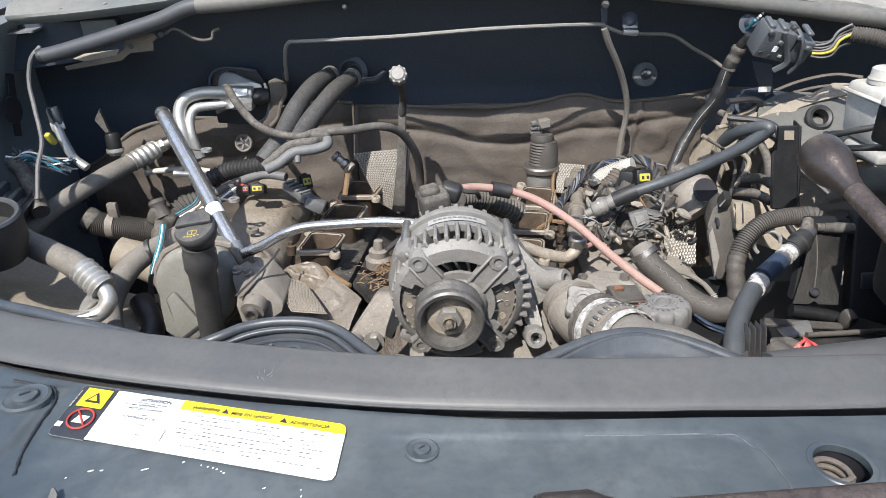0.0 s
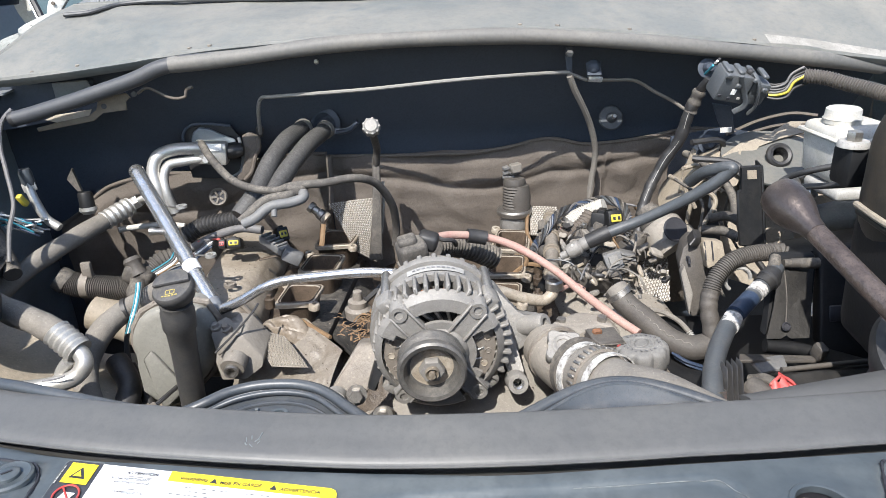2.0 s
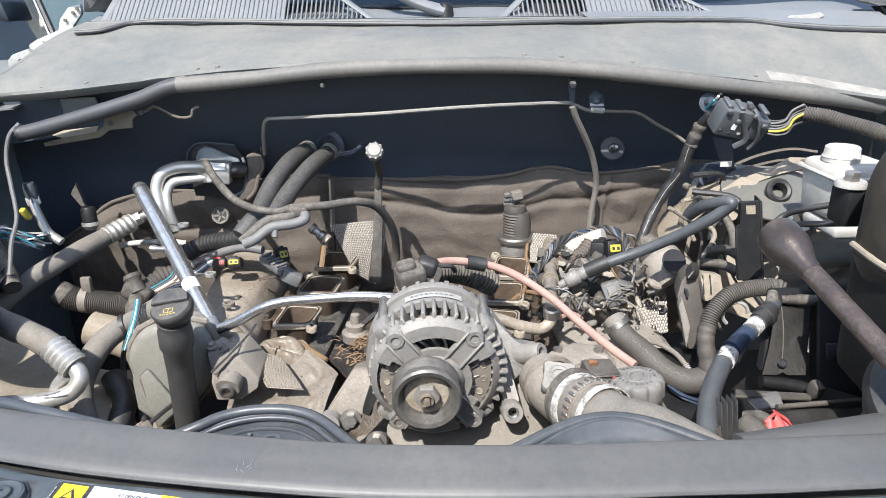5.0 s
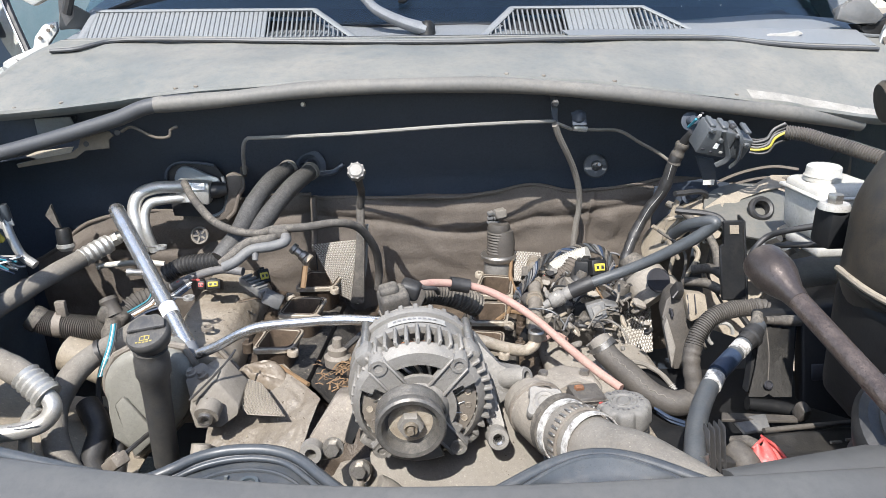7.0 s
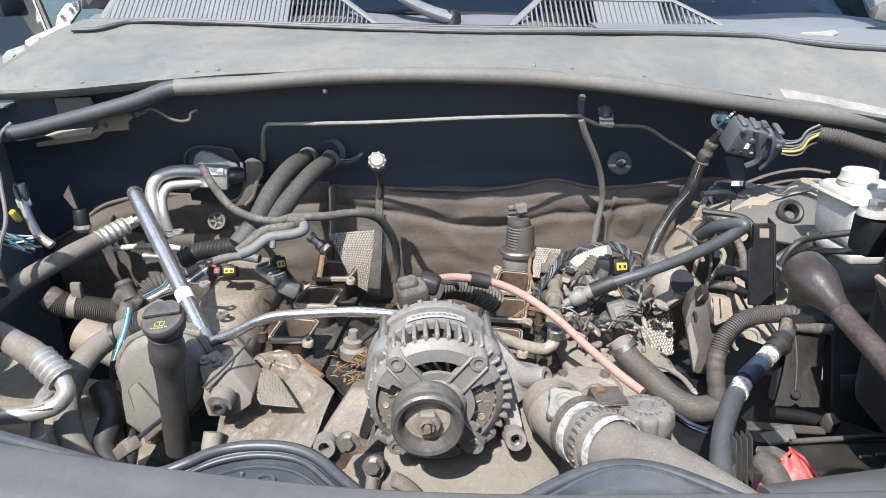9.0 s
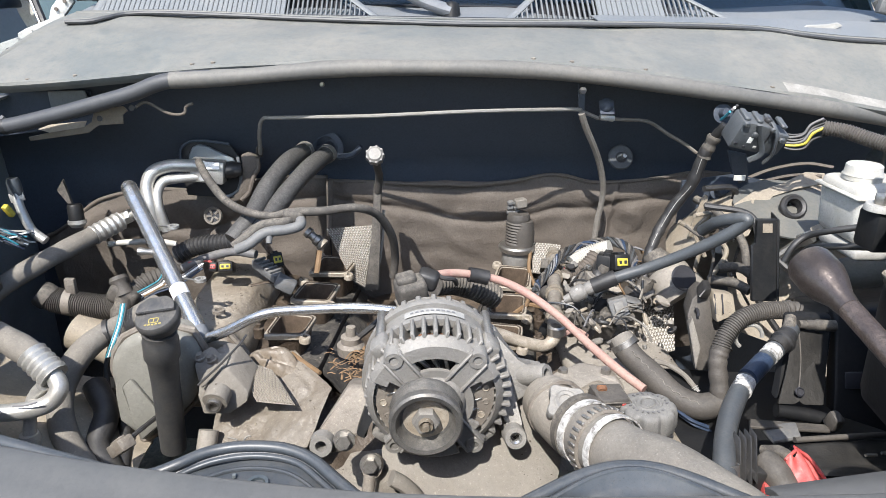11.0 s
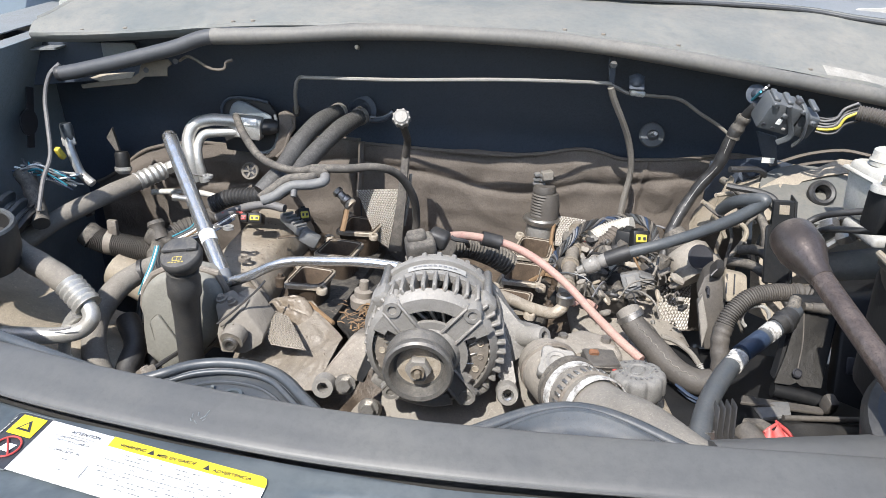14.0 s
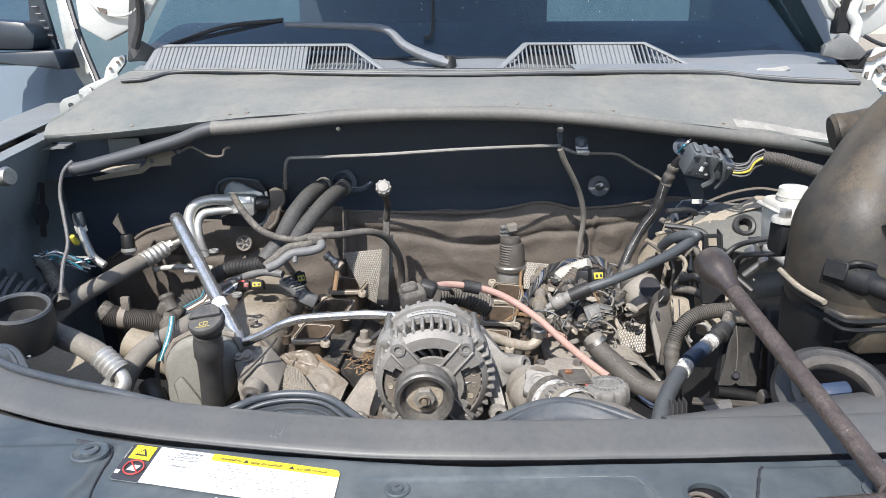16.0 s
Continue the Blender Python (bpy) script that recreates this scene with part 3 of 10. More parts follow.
# torn flange under the weatherstrip
flange = thing("cowl_flange", (-0.505, 1.002, 1.187), "torn brown sheet metal flange under the cowl", "flange")
part("flange_plate", prism([(-0.580, 1.002, 1.174), (-0.548, 1.002, 1.181), (-0.497, 1.002, 1.189), (-0.484, 1.002, 1.197), (-0.478, 1.002, 1.215), (-0.436, 1.002, 1.221), (-0.430, 1.002, 1.214), (-0.439, 1.002, 1.208), (-0.439, 1.002, 1.195), (-0.476, 1.002, 1.193), (-0.491, 1.002, 1.181), (-0.578, 1.002, 1.168)], (0, 0.003, 0), 0.0006, 1), "lid", flange)
part("shelf", prism([(-0.570, 1.012, 1.184), (-0.551, 1.012, 1.191), (-0.496, 1.012, 1.197), (-0.499, 1.006, 1.188), (-0.550, 1.006, 1.180)], (0, 0.002, 0), 0.0005, 1), "tan", flange, "dusty inner shelf")
for q in ((-0.471, 1.000, 1.203), (-0.423, 1.000, 1.219)):
    part("hole", lathe([(0, 0.0), (0.0042, 0.0), (0.0042, 0.0004), (0, 0.0004)], along(q, Vector(q) + Vector((0, -1, 0.1))), 14), "ink", flange)
part("wire_hook", tube([(-0.417, 1.000, 1.220), (-0.401, 1.000, 1.227), (-0.376, 1.000, 1.214), (-0.362, 1.000, 1.210), (-0.348, 1.000, 1.212), (-0.344, 1.000, 1.222), (-0.334, 1.000, 1.226)], 0.0022, 8), "insulation", flange)


side_plate = thing("cowl_side_plate", (-0.545, 1.060, 1.211), "blue-grey sheet metal plate behind the weatherstrip", "plate")
part("sheet", prism([(-0.568, 1.055, 1.234), (-0.513, 1.055, 1.236), (-0.510, 1.060, 1.220), (-0.529, 1.063, 1.207), (-0.572, 1.065, 1.196)], (0, 0.003, 0), 0.001, 1), "fender", side_plate)
part("backing", prism([(-0.713, 1.075, 1.228), (-0.513, 1.075, 1.234), (-0.512, 1.075, 1.180), (-0.730, 1.075, 1.151)], (0, 0.003, 0), 0.001, 1), "firewall", side_plate)
tagged(obj("wall_hinge_tray", prism([(-0.76, 1.03, 1.215), (-0.64, 1.05, 1.222), (-0.63, 1.30, 1.245), (-0.76, 1.30, 1.235)], (0, 0, -0.003), 0), "fender"), "pale grey tray below the hood hinge", "tray", kind="structure")
tagged(obj("wall_hinge_tray", prism([(0.87, 0.99, 1.205), (1.0, 0.93, 1.225), (1.0, 1.30, 1.28), (0.87, 1.30, 1.29)], (0, 0, -0.003), 0), "fender"), "pale grey tray below the far hood hinge", "tray", kind="structure")

# ---- cowl grille, wipers and windscreen ----
def cowl_tray(u, v):
    x = -0.585 + 1.525 * u
    y = 1.222 + 0.16 * v
    return Vector((x, y, 1.338 + 0.03 * v + 0.003 * math.sin(u * 30) - 0.03 * max(0.0, abs(x - 0.14) - 0.68)))


tray = tagged(obj("cowl_tray", sheet(cowl_tray, 60, 8, -0.003), "grille"), "faded grey plastic cowl tray", "cowl tray", kind="structure")


def grille(name, x0, x1, t0, t1, slots, solid, label):
    """A raised louvred vent: x0..x1 along its foot, t0..t1 along its top; solid(x) tells where its ribs are closed."""
    g = thing(name, ((x0 + x1) / 2, 1.225, 1.338), label, "vent grille", "cowl vents")
    rise = lambda x: min(1.0, max(0.0, min((x - x0) / max(1e-6, t0 - x0), (x1 - x) / max(1e-6, x1 - t1))))
    top = lambda x: Vector((x, 1.228 + 0.064 * rise(x), 1.341 + 0.049 * rise(x)))
    foot = lambda x: Vector((x, 1.226, 1.340))
    bm = bmesh.new()
    path = [foot(x0), top(t0), top(t1), foot(x1)]
    for a, b in zip(path, path[1:]):
        sweep(bm, [a.lerp(b, k / 6) for k in range(7)], 0.0085, 10, True, 0.5)
    part("rim", bm, "grille", g)
    # black sheet gives the open slots their shade
    bm = sheet(lambda u, v: foot(x0 + (x1 - x0) * u).lerp(top(x0 + (x1 - x0) * u), v) + Vector((0, 0.016, -0.020)), 40, 4, -0.002)
    part("backing", bm, "ink", g, "black sheet for the shade behind the ribs")
    step = (x1 - x0) / slots
    for k in range(1, slots):
        x = x0 + step * k
        h = rise(x)
        if h < 0.12:
            continue
        wide = step * (0.93 if solid(x) else 0.36)
        mid = foot(x).lerp(top(x), 0.5)
        d = top(x) - foot(x)
        m = Matrix.Translation(mid) @ d.to_track_quat("Y", "Z").to_matrix().to_4x4()
        part("slat", block((wide, d.length, 0.006), m, 0.0012, 1), "grille", g)
    bm = sheet(lambda u, v: top(t0 + (t1 - t0) * u) + Vector((0, 0.03 * v, -0.012 * v)), 30, 2, -0.002)
    part("top_ledge", bm, "grille", g)
    return g


grille("cowl_vent", -0.553, -0.072, -0.540, -0.150, 58, lambda x: x < -0.235, "grey plastic cowl vent with closed ribs and dark open slots")
grille("cowl_vent", 0.152, 0.562, 0.217, 0.467, 44, lambda x: 0.315 < x < 0.435, "grey plastic cowl vent with ribs between dark slots")


def screen(u, v):
    x = (u - 0.5) * 1.58 + 0.14
    c = 1 - (2 * u - 1) ** 2
    return Vector((x * (1 - 0.1 * v), 1.36 - 0.05 * c + 0.62 * v + 0.10 * (1 - c), 1.362 + 0.50 * v + 0.006 * c))


windscreen = thing("window_windscreen", (0.02, 1.36, 1.36), "dusty tinted windscreen above the cowl", "windscreen", kind="structure")
pane = part("pane", sheet(screen, 40, 20, 0.005), "glass", windscreen)
pane.visible_shadow = False
part("lower_band", sheet(lambda u, v: screen(u, v * 0.06) + Vector((0, 0.006, -0.006)), 40, 2, 0.002), "ink", windscreen, "black painted band at the glass foot")


def dust_specks(count):
    bm = bmesh.new()
    rng = random.Random(5)
    for k in range(count):
        u, v, r = rng.uniform(0.03, 0.97), rng.uniform(0.02, 0.7), rng.uniform(0.0006, 0.002)
        p = screen(u, v) + Vector((0, -0.004, 0.005))
        lathe([(0, 0), (r, 0.0002), (0, 0.0006)], Matrix.Translation(p) @ Matrix.Rotation(radians(-50), 4, "X"), 6, bm)
    return bm


tagged(obj("glass_specks", dust_specks(160), "white_plastic"), "pale dried specks on the windscreen", "dirt specks", kind="stuff")

cabin = thing("cabin", (0, 1.7, 1.0), "dark cabin interior behind the windscreen", "cabin", kind="structure")
part("dashboard", sheet(lambda u, v: Vector((0.10 + (u - 0.5) * 1.46, 1.40 + 0.55 * v, 1.358 + 0.075 * math.sin(v * 2.2) - 0.4 * max(0, v - 0.8))), 20, 16, -0.01), "dash", cabin)
part("floor_pan", block((1.5, 2.6, 0.04), Matrix.Translation((0, 2.6, 0.6)), 0.01), "dash", cabin)
part("roof", block((1.4, 1.9, 0.05), Matrix.Translation((0, 2.95, 1.90)), 0.02), "white", cabin)
part("rear_wall", block((1.4, 0.05, 1.3), Matrix.Translation((0, 3.9, 1.25)), 0.01), "dash", cabin)
part("door_side", block((0.05, 2.2, 0.72), Matrix.Translation((0.76, 2.85, 0.97)), 0.01), "dash", cabin)
part("door_side", block((0.05, 2.2, 0.72), Matrix.Translation((-0.76, 2.85, 0.97)), 0.01), "dash", cabin)

def wiper(name, pivot, arm, blade, label):
    w = thing(name, pivot, label, "wiper", "windscreen wipers")
    p = Vector(pivot)
    part("pivot_cap", lathe([(0, 0.016), (0.010, 0.015), (0.014, 0.010), (0.015, 0), (0.015, -0.02), (0, -0.02)], Matrix.Translation(p) @ Matrix.Rotation(radians(-15), 4, "X"), 20), "plastic", w)
    part("arm", tube([pivot, *arm], lambda s: 0.0175 - 0.010 * s, 12, 8, 0.7), "wiper", w, "grey painted arm")
    b0, b1 = Vector(blade[0]), Vector(blade[1])
    part("blade_frame", tube([b0, b0.lerp(b1, 0.5) + Vector((0, -0.006, 0.012)), b1], 0.0045, 8), "blade", w)
    part("blade", prism([b0 + Vector((0, 0.006, -0.004)), b1 + Vector((0, 0.006, -0.004)), b1 + Vector((0, 0.011, 0.004)), b0 + Vector((0, 0.011, 0.004))], (0, 0.002, 0.002), 0), "blade", w, "black rubber blade", False)
    return w


wiper("wiper", (0.056, 1.255, 1.354), [(0.010, 1.265, 1.368), (-0.036, 1.275, 1.390), (-0.077, 1.290, 1.422), (-0.171, 1.300, 1.429), (-0.283, 1.310, 1.432)],
      ((-0.535, 1.330, 1.392), (-0.292, 1.330, 1.441)), "grey wiper arm with black blade resting on the glass")
hook = thing("washer_hook", (0.023, 1.360, 1.447), "dark wiper arm hook standing against the glass", "wiper")
part("rod", tube([(0.025, 1.380, 1.505), (0.025, 1.360, 1.436), (0.019, 1.350, 1.408), (0.005, 1.350, 1.405)], 0.0045, 8), "blade", hook)


# ---- fenders, hood and hinges ----
def fender(side):
    s = -1 if side < 0 else 1
    cx = 0.09 if s < 0 else 0.17
    f = thing("fender", (cx + s * 0.78, 0.6, 0.6), "pale grey front fender with its inner panel", "fender", "front fenders", "structure")
    edge = lambda v: cx + s * (0.80 - 0.05 * (1 - v) ** 2)
    zt = lambda v: 1.125 + 0.16 * v
    part("outer_skin", sheet(lambda u, v: Vector((edge(v) + s * (0.004 + 0.20 * math.sin(u * 1.4)), -0.15 + 1.62 * v, zt(v) - 0.012 * u - 0.5 * max(0, u - 0.45) ** 1.3)), 14, 30, 0.002), "fender", f, "sun-bleached pale outer skin")
    part("gutter", sheet(lambda u, v: Vector((edge(v) - s * (0.012 + 0.022 * u), -0.15 + 1.55 * v, zt(v) - 0.010 - 0.004 * u)), 4, 30, -0.002), "fender", f, "folded fender flange")
    part("inner_panel", sheet(lambda u, v: Vector((edge(v) - s * (0.034 - 0.05 * min(1.0, u * 5) + wobble((u * 3, v * 5, s), 1.5, 0.015)), -0.15 + 1.5 * v, zt(v) - 0.015 - 0.75 * u)), 30, 60, 0.003), "inner", f, "dark painted inner panel")
    return f


fender(-1)
fender(1)

# slot and bolt in the inner panel
slot = thing("panel_slot", (-0.700, 1.043, 1.107), "cross-shaped dark slot in the inner fender", "slot")
part("slot_hole", block((0.002, 0.018, 0.10), Matrix.Translation((-0.700, 1.043, 1.107)) @ Matrix.Rotation(radians(-14), 4, "X"), 0.0005, 1), "ink", slot)
part("round_hole", lathe([(0, 0.0), (0.022, 0.0), (0.022, 0.003), (0, 0.003)], Matrix.Translation((-0.697, 1.030, 1.102)) @ Matrix.Rotation(radians(90), 4, "Y"), 24), "ink", slot)
peg = thing("fender_bumper", (-0.600, 0.801, 1.218), "dull aluminium bump stop on the inner fender", "bump stop")
part("stop", lathe([(0, 0.05), (0.012, 0.05), (0.0145, 0.044), (0.012, 0.03), (0.012, 0.0), (0, 0)], along((-0.640, 0.805, 1.213), (-0.585, 0.790, 1.221)), 20), "steel", peg)

hood = thing("hood", (0.03, 1.20, 1.47), "open white hood standing nearly upright on its hinges", "hood")


def hood_skin(u, v):
    x = 0.13 + (u - 0.5) * 1.5
    return Vector((x, 1.19 + 0.10 * v + 0.06 * math.sin(v * 3.0) + 0.03 * (2 * u - 1) ** 2, 1.53 + 1.02 * v))


part("outer_skin", sheet(hood_skin, 30, 30, 0.012), "white", hood)
for s in (-1, 1):
    x = 0.14 + s * 0.75
    part("corner_panel", prism([(x - 0.09 * s, 1.24, 1.55), (x + 0.075 * s, 1.26, 1.55), (x + 0.08 * s, 1.27, 1.43), (x + 0.03 * s, 1.27, 1.40), (x - 0.06 * s, 1.255, 1.44), (x - 0.1 * s, 1.245, 1.49)], (0, 0.018, 0), 0.006), "white", hood, "stamped white corner with chipped paint")
    part("stamped_fold", tube([(x + 0.062 * s, 1.252, 1.545), (x + 0.05 * s, 1.255, 1.49), (x + 0.02 * s, 1.255, 1.455), (x - 0.03 * s, 1.248, 1.452), (x - 0.07 * s, 1.242, 1.48)], 0.0035, 8), "white", hood)
    part("paint_chip", prism([(x + 0.01 * s, 1.2505, 1.462), (x + 0.03 * s, 1.2525, 1.466), (x + 0.025 * s, 1.252, 1.455), (x + 0.012 * s, 1.2505, 1.452)], (0, -0.0015, 0), 0), "insulation", hood, "rusty paint chip", False)


def hinge(s):
    cx = 0.0
    d = Vector((-0.691, 1.280, 1.304))
    m = (lambda p: Vector(p)) if s < 0 else (lambda p: Vector((-p[0] + 0.30, p[1], p[2])))
    h = thing("hood_mount", m(d), "grey steel hood hinge with rivets and chipped white paint", "hinge", "hood hinges")
    part("foot", prism([m(q) for q in ((-0.743, 1.240, 1.255), (-0.740, 1.240, 1.280), (-0.730, 1.240, 1.290), (-0.701, 1.245, 1.300), (-0.695, 1.245, 1.282), (-0.679, 1.245, 1.279), (-0.692, 1.240, 1.271))], (0.004, 0.004, 0), 0.001, 1), "hinge", h, "rounded foot with a bolt hole")
    part("foot_hole", lathe([(0, 0.001), (0.0055, 0.001), (0.0055, -0.001), (0, -0.001)], Matrix.Translation(m((-0.715, 1.238, 1.277))) @ Matrix.Rotation(radians(85), 4, "X"), 16), "ink", h)
    part("base_arm", prism([m(q) for q in ((-0.704, 1.250, 1.279), (-0.702, 1.250, 1.306), (-0.692, 1.260, 1.314), (-0.639, 1.290, 1.339), (-0.635, 1.290, 1.319), (-0.678, 1.260, 1.291), (-0.681, 1.250, 1.281))], (0.004, 0, 0), 0.001, 1), "hinge", h)
    part("rivet", lathe([(0, 0.006), (0.006, 0.005), (0.009, 0)], Matrix.Translation(m((-0.688, 1.265, 1.304)) + Vector((0.004, -0.003, 0))) @ Matrix.Rotation(radians(80), 4, "X"), 16), "steel", h)
    part("knuckle", prism([m(q) for q in ((-0.672, 1.300, 1.323), (-0.663, 1.300, 1.348), (-0.644, 1.300, 1.369), (-0.619, 1.300, 1.375), (-0.620, 1.300, 1.357), (-0.642, 1.300, 1.332))], (0, 0.012, 0), 0.004), "white", h, "chipped white knuckle")
    for q in ((-0.651, 1.297, 1.346), (-0.634, 1.297, 1.359), (-0.626, 1.297, 1.366)):
        part("chip", lathe([(0, 0.0), (0.0035, 0.0), (0.0035, 0.0015), (0, 0.0015)], Matrix.Translation(m(q)) @ Matrix.Rotation(radians(85), 4, "X"), 7), "insulation", h)
    part("upper_arm", prism([m(q) for q in ((-0.604, 1.280, 1.360), (-0.597, 1.270, 1.394), (-0.578, 1.250, 1.458), (-0.558, 1.220, 1.508), (-0.543, 1.220, 1.508), (-0.562, 1.250, 1.458), (-0.576, 1.270, 1.382))], (0.006, 0, 0), 0.002, 1), "wire", h)
    part("cover_flap", prism([m(q) for q in ((-0.604, 1.270, 1.363), (-0.598, 1.270, 1.391), (-0.573, 1.280, 1.404), (-0.548, 1.300, 1.384), (-0.563, 1.300, 1.365))], (0, 0.006, -0.004), 0.002, 1), "plastic_grey", h, "grey plastic flap")
    part("spring", tube([m(q) for q in ((-0.580, 1.260, 1.388), (-0.558, 1.250, 1.437), (-0.546, 1.230, 1.488))], 0.008, 8), "rubber", h)
    return h


hinge(-1)
hinge(1)

crumple = thing("hinge_stiffener", (0.9381, 1.2, 1.3094), "chipped white crumpled hinge stiffener", "stiffener")
part("plate", prism([(0.8758, 1.1900, 1.3055), (0.8823, 1.1900, 1.3493), (0.8963, 1.1900, 1.3820), (0.9211, 1.1900, 1.3832), (0.9573, 1.1900, 1.3440), (0.9755, 1.1900, 1.3162), (0.9695, 1.1900, 1.2914), (0.9377, 1.1900, 1.3035), (0.9032, 1.1900, 1.3176)], (0.01, 0.02, 0), 0.004), "white", crumple)
rng = random.Random(21)
for q in [(0.8916, 1.1860, 1.3607), (0.9092, 1.1860, 1.3700), (0.9097, 1.1860, 1.3400), (0.9311, 1.1860, 1.3452), (0.9508, 1.1860, 1.3199), (0.8895, 1.1860, 1.3304), (0.9319, 1.1860, 1.3235)]:
    m = Matrix.Translation(q) @ pose(0, 0, 0, 80, rng.uniform(-40, 40), 0)
    part("dent", prism([m @ Vector((0.011 * (0.6 + rng.random()) * math.cos(a), 0.006 * (0.6 + rng.random()) * math.sin(a), 0)) for a in (0.3, 1.2, 2.3, 3.2, 4.2, 5.3)], (0, -0.002, 0), 0.0005, 1), "insulation", crumple, "rusty dent")
part("fold", tube([(0.8882, 1.1850, 1.3130), (0.8959, 1.1850, 1.3416), (0.9155, 1.1850, 1.3532), (0.9471, 1.1850, 1.3307), (0.9677, 1.1850, 1.3029)], 0.004, 8), "white", crumple)
far_corner = thing("fender_corner", (1.1035, 1.33, 1.3061), "grey fender corner with a black rubber strip beyond the hinge", "fender")
part("panel", prism([(1.0095, 1.3300, 1.2839), (1.0643, 1.3300, 1.2922), (1.1435, 1.3300, 1.3176), (1.2755, 1.3300, 1.3626), (1.2964, 1.3300, 1.4713), (1.0595, 1.3300, 1.4581), (1.0172, 1.3300, 1.3865)], (0.01, 0.03, 0), 0.004), "fender", far_corner)
part("rubber_strip", tube([(1.0671, 1.3150, 1.2935), (1.0787, 1.3150, 1.3425), (1.0949, 1.3150, 1.4023)], 0.012, 10), "insulation", far_corner, "worn brown rubber strip")
part("chrome_line", tube([(1.0913, 1.3180, 1.2967), (1.1034, 1.3180, 1.3434), (1.1138, 1.3180, 1.4032)], 0.003, 8), "pipe", far_corner)
far_mirror = thing("door_mirror", (1.1286, 1.27, 1.3471), "black plastic door mirror beyond the far hinge", "door mirror")
part("housing", prism([(1.0877, 1.2600, 1.3459), (1.0727, 1.2600, 1.3864), (1.0773, 1.2600, 1.4070), (1.1409, 1.2600, 1.4124), (1.1567, 1.2600, 1.3721), (1.1401, 1.2600, 1.3505), (1.1088, 1.2600, 1.3398)], (0.02, 0.08, 0), 0.012, 3), "mirror_black", far_mirror)
part("stub", tube([(1.0863, 1.2700, 1.3029), (1.1049, 1.2700, 1.3108), (1.1110, 1.2700, 1.3229)], 0.012, 12), "mirror_black", far_mirror)
corner = thing("hinge_cover", (0.8684, 1.23, 1.3587), "dark plastic hinge cover at the far cowl corner", "hinge cover")
part("cover", prism([(0.8121, 1.2250, 1.3648), (0.8162, 1.2250, 1.3889), (0.8382, 1.2250, 1.3953), (0.8405, 1.2250, 1.4083), (0.8563, 1.2250, 1.4104), (0.8915, 1.2250, 1.3819), (0.9051, 1.2250, 1.3708), (0.8893, 1.2250, 1.3555), (0.8516, 1.2250, 1.3579)], (0.004, 0.02, 0), 0.004, 2), "plastic_grey", corner)
part("foot", prism([(0.8576, 1.2350, 1.3575), (0.8956, 1.2350, 1.3550), (0.9216, 1.2350, 1.3727), (0.9468, 1.2350, 1.3814), (0.9503, 1.2350, 1.3637), (0.9275, 1.2350, 1.3414), (0.9153, 1.2350, 1.3246), (0.8910, 1.2350, 1.3281), (0.8741, 1.2350, 1.3440)], (0, 0.03, 0), 0.004, 2), "rubber", corner, "black hinge foot")
part("upright", prism([(0.8401, 1.2400, 1.4083), (0.8392, 1.2400, 1.4538), (0.8473, 1.2400, 1.4730), (0.8641, 1.2400, 1.4941), (0.8741, 1.2400, 1.4644), (0.8622, 1.2400, 1.4408), (0.8680, 1.2400, 1.4082)], (0.004, 0.03, 0), 0.003, 1), "plastic", corner, "dark upright")
part("strut", tube([(0.8789, 1.2380, 1.3928), (0.8799, 1.2380, 1.4255), (0.8664, 1.2380, 1.4493), (0.8748, 1.2380, 1.4792), (0.8796, 1.2380, 1.5149)], 0.011, 14, 6), "white", corner, "white painted hinge strut")
part("cable_loop", tube([(0.8889, 1.2200, 1.4038), (0.9117, 1.2200, 1.3928), (0.9365, 1.2200, 1.3839)], 0.004, 8), "rubber", corner)
rail_r = thing("fender_rail", (1.035, 1.250, 1.347), "grey double fender rail beyond the hinge", "rail")
part("rail", prism([(0.973, 1.220, 1.325), (1.058, 1.300, 1.404), (1.084, 1.300, 1.405), (1.005, 1.220, 1.325)], (0, 0.01, -0.006), 0.003), "fender", rail_r)
part("rail", prism([(1.018, 1.220, 1.337), (1.089, 1.300, 1.417), (1.149, 1.300, 1.417), (1.106, 1.220, 1.337)], (0, 0.01, -0.006), 0.003), "fender", rail_r)

# door, mirror and pillar beyond the fender
body_side = thing("cab_side", (-0.78, 1.6, 1.2), "pale grey windscreen pillar and door with chrome strip", "car body", kind="structure")
part("pillar", prism([(-0.855, 1.520, 1.529), (-0.829, 1.520, 1.529), (-0.731, 1.400, 1.312), (-0.751, 1.400, 1.282), (-0.809, 1.440, 1.355)], (-0.01, 0.03, 0.0), 0.006), "hinge", body_side, "pale windscreen pillar")
part("pillar_seal", tube([(-0.819, 1.500, 1.528), (-0.778, 1.450, 1.416), (-0.722, 1.390, 1.310)], 0.007, 8), "blade", body_side, "black pillar seal")
part("chrome_strip", tube([(-0.825, 1.495, 1.527), (-0.783, 1.445, 1.416), (-0.727, 1.385, 1.308)], 0.0025, 8), "chrome", body_side)
part("quarter", prism([(-0.834, 1.460, 1.417), (-0.755, 1.410, 1.284), (-0.862, 1.360, 1.230), (-0.983, 1.340, 1.196), (-1.310, 1.400, 1.159), (-1.380, 1.550, 1.344), (-0.857, 1.470, 1.344)], (-0.01, 0.02, 0), 0.003, 1), "door_paint", body_side, "pale blue-grey door skin")
part("door_glass", prism([(-1.388, 1.560, 1.343), (-1.473, 1.750, 1.587), (-1.011, 1.750, 1.586), (-0.854, 1.500, 1.417), (-0.865, 1.490, 1.343)], (-0.006, 0.006, 0), 0), "window_blue", body_side, "bluish side window")
